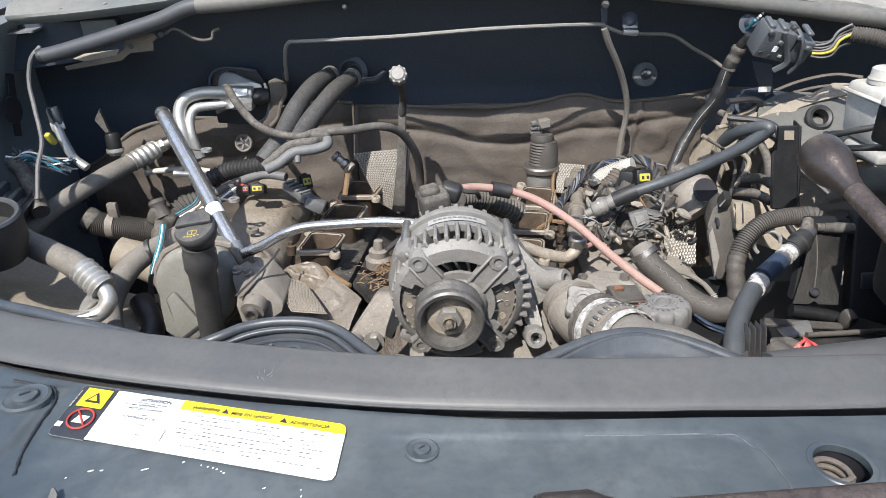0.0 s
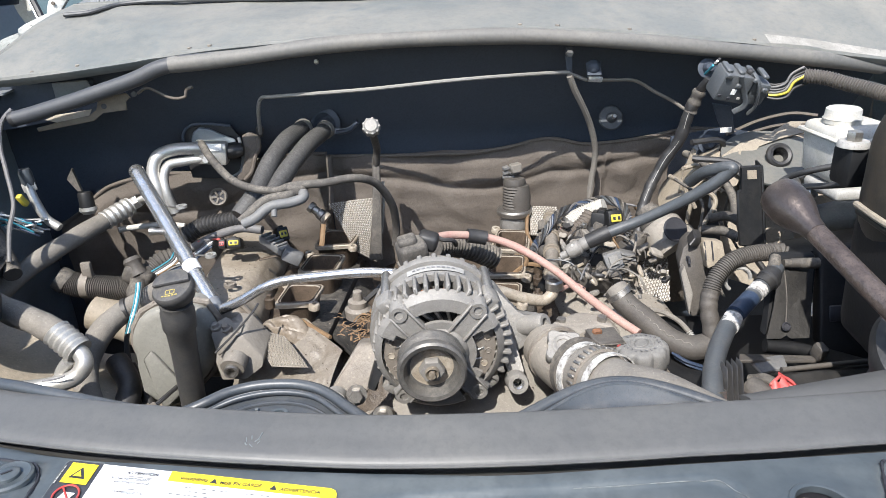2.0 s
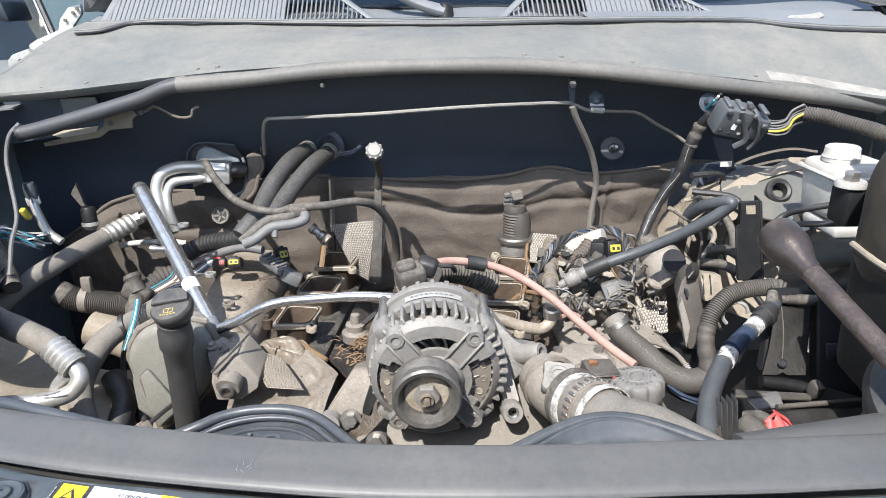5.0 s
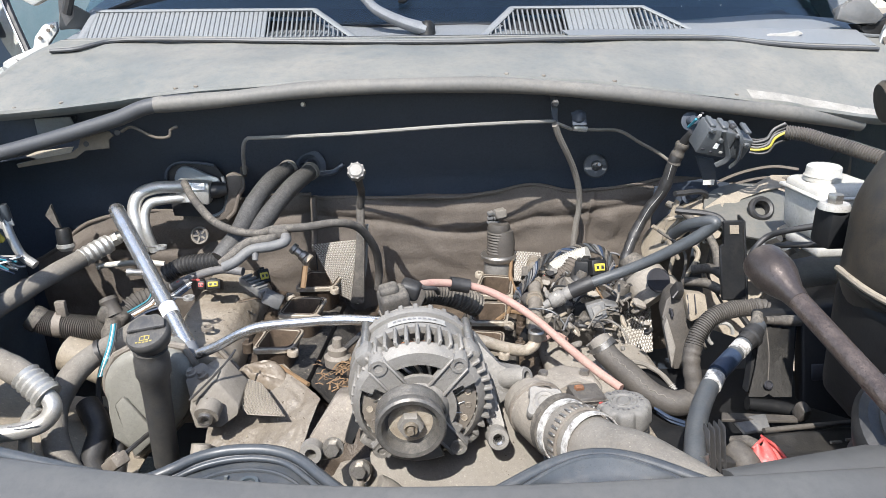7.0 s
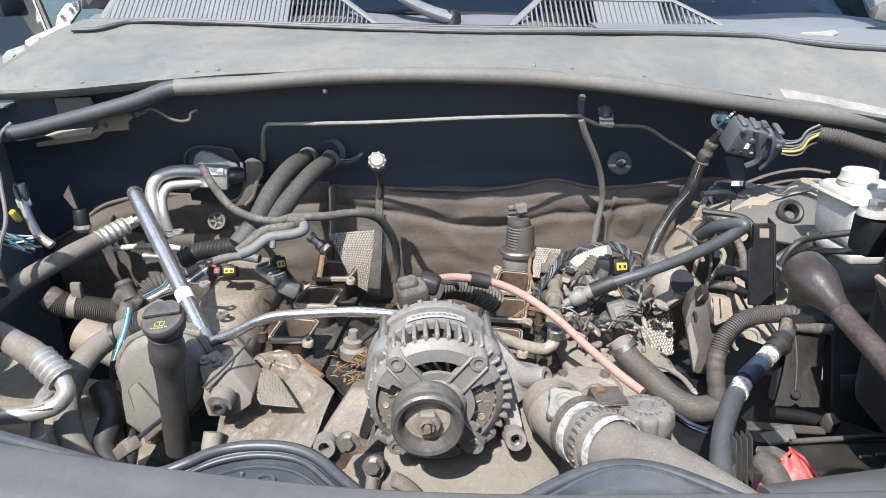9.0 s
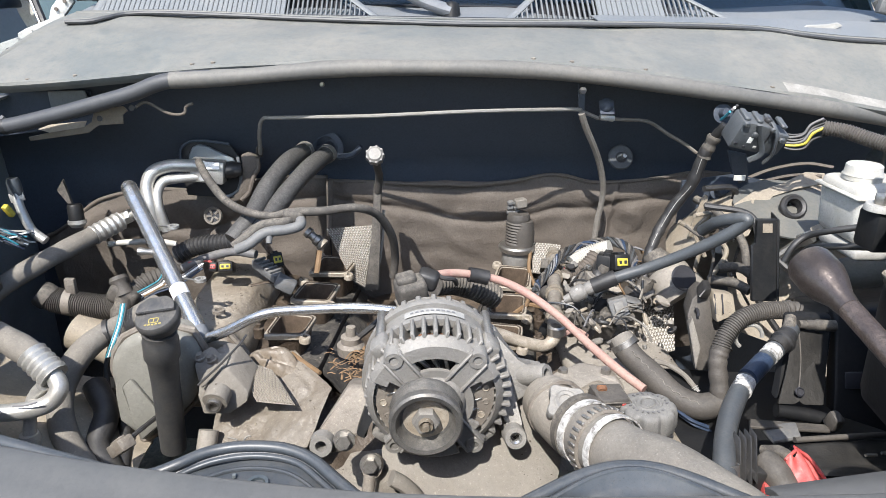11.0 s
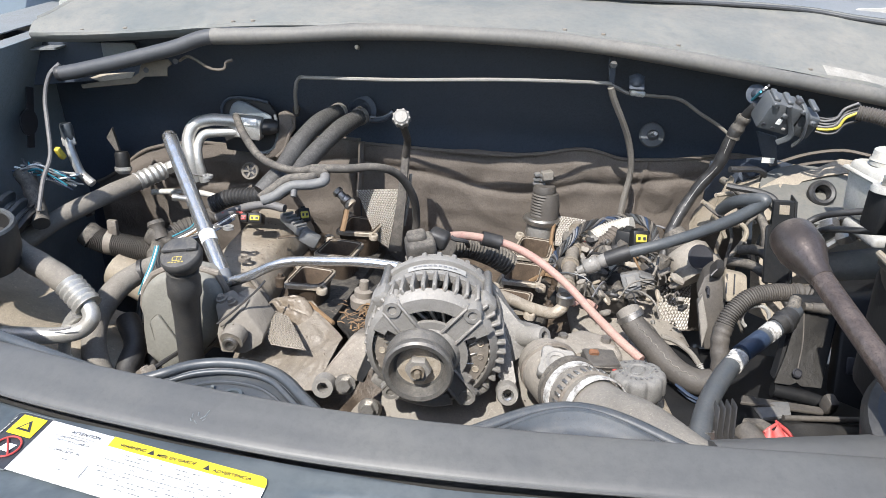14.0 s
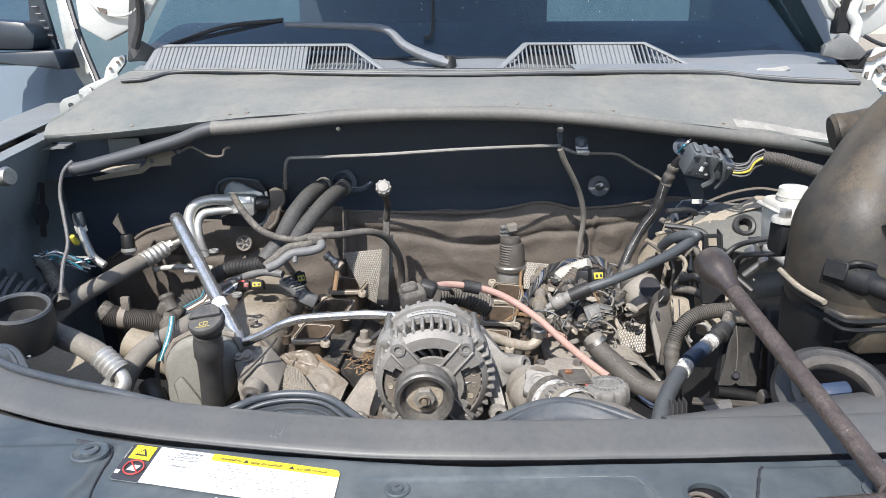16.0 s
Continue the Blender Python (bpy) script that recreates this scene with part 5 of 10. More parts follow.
letters("ATTENTION", 0.0180, 0.0068, 0.0036, "ink", 0.0012, label)
letters("R-134a REFRIGERANT", 0.010, 0.0118, 0.0026, "ink", 0.0012, label)
letters("FACTORY CHARGE", 0.013, 0.0148, 0.0026, "ink", 0.0012, label)
letters("COMPRESSOR OIL", 0.0135, 0.0225, 0.0026, "ink", 0.0012, label)
rng = random.Random(3)


def text_line(s, end, d):
    """One faint line of print: a row of short bars."""
    while s < end:
        w = min(rng.uniform(0.0010, 0.0036), end - s)
        if rng.random() < 0.8:
            part("text_bar", sheet(lambda u, v: on_label(s + w * u, d + 0.0005 * v, 0.0008), 2, 1, 0.0002), "ink_pale", label)
        s += w + rng.uniform(0.0006, 0.0012)


for row, runs in enumerate((((0.058, 0.090), (0.094, 0.110), (0.114, 0.140)), ((0.062, 0.072), (0.096, 0.106)), ((0.051, 0.082), (0.088, 0.112), (0.118, 0.136)), ((0.064, 0.072), (0.092, 0.116), (0.124, 0.131)), ((0.051, 0.080), (0.084, 0.118), (0.122, 0.140)), ((0.050, 0.074), (0.092, 0.104), (0.116, 0.132)), ((0.060, 0.084), (0.090, 0.120), (0.126, 0.141)), ((0.072, 0.080), (0.096, 0.104)), ((0.062, 0.086), (0.097, 0.112), (0.120, 0.141)))):
    for s0, s1 in runs:
        text_line(s0 - 0.0006 * row, s1, 0.0115 + row * 0.0031)
for row in range(3):
    part("text_bar", label_patch(0.024 + 0.002 * row, 0.029 + 0.001 * row, 0.0180 + 0.008 * row, 0.0185 + 0.008 * row, 0.0008), "ink_pale", label)
part("rule", label_patch(0.0175, 0.037, 0.0078, 0.0082, 0.0008), "ink_pale", label)
part("divider", label_patch(0.0440, 0.0443, 0.026, 0.036, 0.0008), "ink_pale", label)
# paint chips on the cover in front of the label
rng = random.Random(8)
bm = bmesh.new()
for x, y, w in ((-0.1885, 0.2119, 0.0036), (-0.1832, 0.2121, 0.0022), (-0.1605, 0.2126, 0.0048), (-0.1420, 0.2176, 0.0015), (-0.1318, 0.2150, 0.0007), (-0.1279, 0.2139, 0.0016), (-0.1250, 0.2130, 0.0012), (-0.1227, 0.2120, 0.0016), (-0.1200, 0.2105, 0.0011), (-0.1181, 0.2092, 0.0012), (-0.1994, 0.2070, 0.0012), (-0.0947, 0.1985, 0.0018), (-0.0756, 0.1965, 0.0008), (-0.0748, 0.1923, 0.0010)):
    z = cover_z(x, y) + 0.0005
    prism([(x + w * 0.5 * math.cos(a) * rng.uniform(0.7, 1.1), y + 0.12 * w * math.cos(a) + 0.0006 * math.sin(a) * rng.uniform(0.5, 1.2), z) for a in (0.2, 1.1, 2.1, 3.2, 4.2, 5.3)], (0, 0, 0.0002), 0, 1, bm)
tagged(obj("paint_chips", bm, "label", False), "small white paint chips on the cover", "paint chips", kind="stuff")

# side trays that close the bay at its front corners and below
for s, x in ((-1, -0.56), (1, 0.60)):
    tagged(obj("wall_side_tray", sheet(lambda u, v: Vector((x + s * 0.16 * u, 0.30 + 0.1 * v, 1.09 - 0.5 * v)), 6, 8, 0.004), "dark"), "dark plastic tray at the bay corner", "tray", kind="structure")
tagged(obj("wall_radiator", block((1.3, 0.06, 0.62), Matrix.Translation((0.03, 0.23, 0.76)), 0.01), "dark"), "dark radiator core behind the grille", "radiator", kind="structure")
tagged(obj("floor_undertray", block((1.5, 1.1, 0.02), Matrix.Translation((0.03, 0.75, 0.42)), 0.004), "dark"), "dark dirty undertray below the engine", "undertray", kind="structure")

# ---- engine: large masses ----
def intake_port(corners, label):
    """An open intake port: a thin flange on four corners round a rounded opening that leads down into the head."""
    a, b, c, d = [Vector(q) for q in corners]
    n = (b - a).cross(d - a).normalized()
    if n.z < 0:
        n = -n
    t = thing("intake_port", (a + b + c + d) / 4, label, "intake port", "intake ports")

    def loop(w, r, drop):
        out = []
        for qx, qy, a0 in ((1, 1, 0), (-1, 1, 90), (-1, -1, 180), (1, -1, 270)):
            for k in range(6):
                g = radians(a0 + 18 * k)
                u, v = 0.5 + 0.5 * (qx * (w - r) + r * math.cos(g)), 0.5 + 0.5 * (qy * (w - r) + r * math.sin(g))
                out.append(a.lerp(b, u).lerp(d.lerp(c, u), v) + n * drop)
        return out

    def shell(rings, close=False):
        bm = bmesh.new()
        vs = [[bm.verts.new(p) for p in r] for r in rings]
        for p, q in zip(vs, vs[1:]):
            for k in range(24):
                bm.faces.new((p[k], p[(k + 1) % 24], q[(k + 1) % 24], q[k]))
        if close:
            bm.faces.new(vs[-1])
        return bm
    part("flange", shell([loop(0.90, 0.3, -0.009), loop(1.0, 0.28, -0.007), loop(1.0, 0.28, -0.001), loop(0.97, 0.28, 0.0), loop(0.80, 0.24, 0.0), loop(0.79, 0.24, -0.001)]), "port", t, "pale gasket face")
    part("gasket_bead", sweep(bmesh.new(), [*loop(0.86, 0.26, 0.0005), loop(0.86, 0.26, 0.0005)[0]], 0.0011, 6), "oily", t, "brown gasket trace")
    part("port_wall", shell([loop(0.79, 0.24, -0.001), loop(0.76, 0.22, -0.012), loop(0.70, 0.22, -0.075)], True), "soot", t, "sooty brown port wall")
    part("runner", shell([loop(0.90, 0.3, -0.008), loop(0.84, 0.3, -0.02), loop(0.86, 0.3, -0.085)]), "oily", t, "grimy runner below the flange")
    for p in (a.lerp(c, -0.04), c.lerp(a, -0.04)):
        p = p - n * 0.003
        part("screw_boss", lathe([(0.0032, 0.0035), (0.0068, 0.0035), (0.0078, 0.002), (0.0080, -0.005), (0.0032, -0.005), (0.0032, 0.0035)], along(p, p + n), 16), "port", t)
    return t


# engine block below everything
def valley(u, v):
    x, y = -0.24 + 0.48 * u, 0.60 + 0.60 * v
    z = 0.835 + 0.06 * abs(2 * u - 1) ** 1.5 + 0.02 * noise.noise(Vector((x * 9, y * 9, 0.3))) + 0.01 * noise.noise(Vector((x * 30, y * 30, 2))) - 0.075 * sig((0.775 - y) * 50)
    return Vector((x, y, z))


block_thing = thing("engine_block", (0, 0.85, 0.5), "dusty engine block with oily valley cover", "engine block")
part("valley_cover", sheet(valley, 70, 70, -0.006), "oily", block_thing, "brown oily dirt over the valley")
part("crankcase", prism([(-0.24, 0.62, 0.82), (-0.1, 0.62, 0.80), (0.1, 0.62, 0.80), (0.24, 0.62, 0.82), (0.2, 0.62, 0.5), (-0.2, 0.62, 0.5)], (0, 0.56, 0), 0.01), "engine", block_thing)


def timing_cover(u, v):
    a = (u - 0.5) * 2
    x = 0.03 + 0.27 * a
    top = 0.835 - 0.02 * math.cos(a * 5) + 0.03 * abs(a)
    z = top - 0.30 * v
    return Vector((x, 0.615 - 0.03 * math.cos(a * 1.5) - 0.02 * v + wobble((x, z, 0), 14, 0.012), z))


part("timing_cover", sheet(timing_cover, 50, 24, -0.01), "engine", block_thing, "pale dusty timing cover")


def valve_cover(side, outline, y0, y1, label, skin="engine"):
    t = thing("valve_cover", (outline[0][0], y0, outline[0][1]), label, "valve cover", "valve covers")
    front = [(x, y0, z) for x, z in outline]
    part("shell", prism(front, (0, y1 - y0, 0), 0.012, 3), skin, t)
    cx = sum(p[0] for p in outline) / len(outline)
    cz = sum(p[1] for p in outline) / len(outline)
    rim = [Vector((cx + (x - cx) * 1.03, y0 + 0.02, cz + (z - cz) * 1.03)) for x, z in outline]
    part("gasket_rail", sweep(bmesh.new(), [*rim, rim[0]], 0.005, 8), "alu_dark", t)
    return t


end_cover = valve_cover(-1, [(-0.3683, 0.8219), (-0.3733, 0.8659), (-0.3857, 0.9001), (-0.3909, 0.9275), (-0.3870, 0.9495), (-0.3726, 0.9718), (-0.3503, 0.9836), (-0.3154, 0.9866), (-0.2884, 0.9802), (-0.2759, 0.9529), (-0.2914, 0.8866), (-0.3326, 0.8437)], 0.735, 0.79, "dusty grey end cover of the cylinder head", "end_grey")
part("facet", prism([(-0.3752, 0.7350, 0.9142), (-0.3621, 0.7350, 0.9273), (-0.3364, 0.7350, 0.8836), (-0.3336, 0.7350, 0.8594), (-0.3617, 0.7350, 0.8334), (-0.3686, 0.7350, 0.8684)], (0, -0.006, 0.001), 0.004, 2), "end_grey", end_cover, "raised flat facet")
head_l = valve_cover(-1, [(-0.36, 0.84), (-0.372, 0.90), (-0.335, 0.952), (-0.262, 0.95), (-0.238, 0.915), (-0.245, 0.84)], 0.79, 1.12, "beige dusty valve cover with brown oil stains beside the ports", "head_brown")
valve_cover(1, [(0.38, 0.80), (0.39, 0.86), (0.36, 0.90), (0.27, 0.915), (0.20, 0.90), (0.22, 0.82)], 0.68, 1.12, "pale dusty valve cover with debris on it")
part("cover_hole", lathe([(0.005, 0.002), (0.009, 0.002), (0.009, -0.003), (0.005, -0.003), (0.005, 0.002)], Matrix.Translation((-0.283, 0.852, 0.962)), 20), "alu_dark", head_l)
part("oil_stain_ridge", tube([(-0.259, 0.943, 0.961), (-0.226, 0.949, 0.963), (-0.195, 0.915, 0.955)], 0.004, 8, 8, 0.4), "oily", head_l)

PORT = "open intake port with pale gasket flange and sooty throat"
intake_port(((-0.201, 0.865, 0.954), (-0.147, 0.865, 0.948), (-0.157, 0.800, 0.950), (-0.213, 0.800, 0.950)), PORT)
intake_port(((-0.184, 0.985, 0.951), (-0.125, 0.985, 0.946), (-0.138, 0.920, 0.943), (-0.199, 0.920, 0.947)), PORT)
intake_port(((-0.173, 1.105, 0.949), (-0.106, 1.105, 0.943), (-0.121, 1.040, 0.940), (-0.188, 1.040, 0.940)), PORT)
intake_port(((0.137, 1.070, 0.945), (0.197, 1.070, 0.939), (0.183, 1.000, 0.929), (0.115, 1.000, 0.934)), PORT)
intake_port(((0.110, 0.945, 0.949), (0.169, 0.945, 0.945), (0.156, 0.880, 0.939), (0.096, 0.880, 0.942)), PORT)
intake_port(((0.088, 0.825, 0.958), (0.143, 0.825, 0.952), (0.132, 0.770, 0.949), (0.078, 0.770, 0.953)), "open intake port with oily flange half hidden by a fuel tube")
# cylinder heads between the ports and the valley
for s, pts in ((-1, [(-0.179, 0.800, 0.965), (-0.151, 1.100, 0.933)]), (1, [(0.105, 0.770, 0.967), (0.160, 1.060, 0.926)])):
    a, b = Vector(pts[0]), Vector(pts[1])
    t = thing("cylinder_head", a - Vector((0, 0, 0.04)), "grimy cylinder head, darkened for shade, below the intake ports", "cylinder head", "cylinder heads")
    o = [a + Vector((-0.045, -0.02, -0.050)), a + Vector((0.045, -0.02, -0.050)), b + Vector((0.045, 0.03, -0.050)), b + Vector((-0.045, 0.03, -0.050))]
    # casting and runner wall carry the shade between the ports in their colour
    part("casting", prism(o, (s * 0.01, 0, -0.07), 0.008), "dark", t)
    part("runner_wall", prism([o[1 if s < 0 else 0] + Vector((0, 0.01, -0.01)), o[2 if s < 0 else 3] + Vector((0, 0, -0.01)), o[2 if s < 0 else 3] + Vector((-s * 0.06, 0, -0.09)), o[1 if s < 0 else 0] + Vector((-s * 0.06, 0.01, -0.09))], (0, 0, -0.01), 0.003), "dark", t, "runner wall coloured black for its shade")
    for k in range(4):
        p = a.lerp(b, 0.12 + 0.25 * k) + Vector((s * 0.05, 0, -0.02))
        part("stud", lathe([(0, 0.008), (0.0036, 0.008), (0.0042, 0.003), (0.0075, 0.002), (0.0075, -0.012), (0, -0.012)], Matrix.Translation(p), 12), "oily", t)


# ---- alternator ----
ALT = Vector((0.012, 0.60, 0.993))
AX = Matrix.Translation(ALT) @ Matrix.Scale(1.15, 4) @ Matrix.Rotation(radians(90), 4, "X") @ Matrix.Rotation(radians(2), 4, "X")   # z axis looks to the front
alt = thing("alternator", ALT - Vector((0, 0, 0.07)), "dusty cast aluminium alternator with ribbed pulley and label", "alternator")
R = 0.0655
part("stator", lathe([(0, -0.042), (R - 0.004, -0.042), (R - 0.002, -0.038), (R - 0.002, -0.018), (R - 0.004, -0.016), (0, -0.016)], AX, 64), "alu", alt, "smooth stator ring")
part("core", lathe([(0, -0.075), (0.042, -0.075), (0.047, -0.07), (0.047, 0.008), (0, 0.008)], AX, 48), "dark", alt, "dark windings inside")
part("front_shoulder", lathe([(0.055, 0.0195), (0.0595, 0.0165), (0.0625, 0.012), (0.0615, 0.009), (0.055, 0.012), (0.055, 0.0195)], AX, 64), "alu", alt)
part("front_band", lathe([(R - 0.006, -0.010), (R + 0.001, -0.010), (R + 0.002, -0.014), (R + 0.001, -0.018), (R - 0.006, -0.018), (R - 0.006, -0.010)], AX, 64), "alu", alt)
part("rear_band", lathe([(R - 0.006, -0.040), (R + 0.001, -0.040), (R + 0.002, -0.044), (R + 0.001, -0.05), (R - 0.006, -0.05), (R - 0.006, -0.040)], AX, 64), "alu", alt)
part("rear_shoulder", lathe([(0.03, -0.078), (0.052, -0.076), (0.058, -0.070), (0.0615, -0.064), (0.056, -0.062), (0.03, -0.068)], AX, 64), "alu", alt)
fin = part("fin", block((0.0038, 0.021, 0.028), AX @ Matrix.Translation((0, R - 0.0080, 0.000)), 0.0014, 1), "alu", alt)
AXI = AX.inverted()
for k in range(1, 40):
    a = 2 * math.pi * k / 40
    if abs((k % 40) - 20) < 3:
        continue
    short = Matrix.Translation((0, -0.0045, 0)) if 5 < k < 17 else Matrix.Translation((0, 0.002, 0)) if 22 < k < 37 else Matrix()
    same_part(fin, AX @ Matrix.Rotation(a, 4, "Z") @ short @ AXI, alt)
rfin = part("rear_fin", block((0.0052, 0.016, 0.018), AX @ Matrix.Translation((0, R - 0.010, -0.057)), 0.0012, 1), "alu", alt)
for k in range(1, 26):
    same_part(rfin, AX @ Matrix.Rotation(2 * math.pi * k / 26, 4, "Z") @ AXI, alt)
coil_w = part("winding", lathe([(0, 0.010), (0.003, 0.009), (0.0042, 0.004), (0.0042, -0.006), (0, -0.008)], AX @ Matrix.Translation((0, 0.0505, 0.0)), 8), "rust", alt, "dusty copper winding loop")
for k in range(-7, 8):
    if k:
        same_part(coil_w, AX @ Matrix.Rotation(k * 0.13, 4, "Z") @ AXI, alt)
# front frame: hub, ring and four spokes with windows between them
part("hub", lathe([(0.016, 0.030), (0.024, 0.030), (0.027, 0.026), (0.028, 0.016), (0.016, 0.016), (0.016, 0.030)], AX, 40), "alu", alt)
bm = bmesh.new()
rad = (0.027, 0.032, 0.0345, 0.046, 0.0485, 0.056, 0.0595)
hgt = (0.020, 0.0205, 0.0205, 0.0205, 0.0205, 0.020, 0.0165)
NA = 96
grid = [[bm.verts.new(AX @ Vector((r * math.cos(2 * math.pi * k / NA), r * math.sin(2 * math.pi * k / NA), h))) for k in range(NA)] for r, h in zip(rad, hgt)]
for i in range(6):
    for k in range(NA):
        deg = 360 * (k + 0.5) / NA
        if i == 2 and min(abs((deg - c + 180) % 360 - 180) for c in (90, 0, 180, 270)) < 31:
            continue
        if i >= 3 and (deg > 292 or deg < 28 or 158 < deg < 238) and min(abs((deg - c + 180) % 360 - 180) for c in (51, 129, 231, 309)) > 9:
            continue
        bm.faces.new((grid[i][k], grid[i][(k + 1) % NA], grid[i + 1][(k + 1) % NA], grid[i + 1][k]))
bm.normal_update()
bmesh.ops.solidify(bm, geom=bm.faces[:], thickness=0.005)
part("face_plate", bm, "alu", alt, "cast front face with curved vents")
for c in (20, 50, 80, 110, 228, 250, 270):
    part("rivet", lathe([(0, 0.0015), (0.0022, 0.001), (0.0026, 0)], AX @ Matrix.Rotation(radians(c + 12), 4, "Z") @ Matrix.Translation((0.0525, 0, 0.020)), 10), "alu", alt)
for k, a in enumerate((45, 135, 225, 315)):
    m = AX @ Matrix.Rotation(radians(a - 90 + (6 if k in (0, 2) else -6)), 4, "Z")
    part("spoke", block((0.020, 0.038, 0.007), m @ Matrix.Translation((0, 0.043, 0.021)), 0.0025), "alu", alt)
    for q in (-1, 1):
        part("spoke_rib", block((0.0026, 0.036, 0.006), m @ Matrix.Translation((q * 0.0085, 0.042, 0.0245)), 0.001, 1), "alu", alt)
    part("bolt_boss", lathe([(0.0042, 0.0235), (0.0078, 0.0235), (0.0088, 0.0215), (0.0095, 0.0), (0.0042, 0.0), (0.0042, 0.0235)], m @ Matrix.Translation((0.0, 0.0575, 0.003)), 24), "alu", alt)
    part("through_bolt", lathe([(0, 0.008), (0.0035, 0.008), (0.0045, 0.006), (0.0045, -0.06), (0, -0.06)], m @ Matrix.Translation((0.010 if k in (0, 2) else -0.010, 0.0665, 0.002)), 14), "steel", alt)
    part("corner_lug", block((0.018, 0.016, 0.022), m @ Matrix.Translation((0.009 if k in (0, 2) else -0.009, 0.0645, 0.000)), 0.005, 2), "alu", alt)
blade = part("fan_blade", block((0.003, 0.016, 0.006), AX @ Matrix.Rotation(0.3, 4, "Z") @ Matrix.Translation((0, 0.036, 0.012)) @ Matrix.Rotation(0.5, 4, "Z"), 0.0008, 1), "steel", alt)
for k in range(1, 22):
    same_part(blade, AX @ Matrix.Rotation(2 * math.pi * k / 22, 4, "Z") @ AXI, alt)
for d0, d1 in ((-60, 30), (150, 241)):
    ring = [(0.0345, radians(d0 + (d1 - d0) * k / 14)) for k in range(15)] + [(0.0535, radians(d1 - (d1 - d0) * k / 14)) for k in range(15)]
    part("side_web", prism([AX @ Vector((r * math.cos(a), r * math.sin(a), 0.0145)) for r, a in ring], AX.to_3x3() @ Vector((0, 0, -0.004)), 0), "alu_dark", alt, "recessed oily web", False)
    for k in range(4):
        a = radians(d0 + (d1 - d0) * (0.2 + 0.2 * k))
        part("web_hole", lathe([(0, 0.0003), (0.0022 + 0.0006 * (k % 2), 0.0003), (0.0026 + 0.0006 * (k % 2), 0.0009), (0.0034, -0.001)], AX @ Matrix.Translation((0.0465 * math.cos(a), 0.0465 * math.sin(a), 0.0147)), 14), "port" if k % 2 else "alu_dark", alt)
# maker's plate on the stator, as plain bars
plate = part("maker_plate", sheet(lambda u, v: AX @ Vector(((R + 0.0006) * math.sin((u - 0.5) * 0.86), (R + 0.0006) * math.cos((u - 0.5) * 0.86), -0.021 - 0.010 * v)), 20, 3, 0.0004), "plastic_pale", alt, "white plate with grey print")
for k in range(9):
    u0 = 0.10 + k * 0.085
    part("print_bar", sheet(lambda u, v: AX @ Vector(((R + 0.0014) * math.sin((u0 + 0.055 * u - 0.5) * 0.86), (R + 0.0014) * math.cos((u0 + 0.055 * u - 0.5) * 0.86), -0.025 - 0.0022 * v)), 3, 1, 0.0002), "ink_grey", plate)
# pulley
PUL = Matrix.Translation((0.002, 0.531, 0.995)) @ Matrix.Scale(1.07, 4) @ Matrix.Rotation(radians(92), 4, "X")
pts = [(0.0145, -0.012), (0.024, -0.010), (0.0262, -0.004), (0.0275, 0.001), (0.0315, 0.002), (0.0335, 0.0), (0.0338, -0.006)]
for k in range(6):
    z = -0.0078 - k * 0.0024
    pts += [(0.0326, z), (0.0320, z - 0.0005), (0.0298, z - 0.0012), (0.0320, z - 0.0019), (0.0326, z - 0.0023)]
pts += [(0.0336, -0.0224), (0.0336, -0.0245), (0.026, -0.025), (0.018, -0.025)]
pulley = part("pulley", lathe(pts, PUL, 64), "pulley", alt, "black ribbed belt pulley")
part("pulley_dish", lathe([(0, -0.011), (0.0255, -0.0105), (0.0255, -0.013), (0, -0.013)], PUL, 40), "port", pulley, "rust-dusted dish")
part("shaft_nut", hexagon(0.0125, 0.010, PUL @ Matrix.Translation((0, 0, -0.011))), "alu", pulley, "worn hex nut")
part("shaft_end", lathe([(0, 0.006), (0.003, 0.006), (0.0035, 0.0), (0.0062, 0.003), (0.007, 0.0), (0.007, -0.006)], PUL @ Matrix.Translation((0, 0, 0.0005)), 20), "lug_dirt", pulley, "rusty shaft end")
part("shaft", lathe([(0, -0.07), (0.016, -0.07), (0.016, -0.02), (0, -0.02)], PUL, 24), "steel", alt)
# terminal cap at the back and the bracket behind
cap = thing("terminal_cap", (-0.028, 0.700, 1.058), "grey-black rubber terminal boots at the alternator's back", "terminal boot")
part("boot", block((0.036, 0.032, 0.034), Matrix.Translation((-0.013, 0.715, 1.052)) @ pose(0, 0, 0, 10, -10, 14), 0.006, 3), "rubber_dusty", cap, "smoky boxy boot")
part("boot_top", block((0.024, 0.022, 0.014), Matrix.Translation((-0.019, 0.715, 1.068)) @ pose(0, 0, 0, 6, -12, 10), 0.005, 3), "rubber_dusty", cap)
part("side_boot", block((0.026, 0.026, 0.022), Matrix.Translation((0.007, 0.735, 1.060)) @ pose(0, 0, 0, 0, 16, -10), 0.006, 3), "rubber", cap)
part("boot_lip", block((0.042, 0.036, 0.005), Matrix.Translation((-0.009, 0.715, 1.036)) @ pose(0, 0, 0, 10, -10, 14), 0.002, 2), "rubber_dusty", cap)

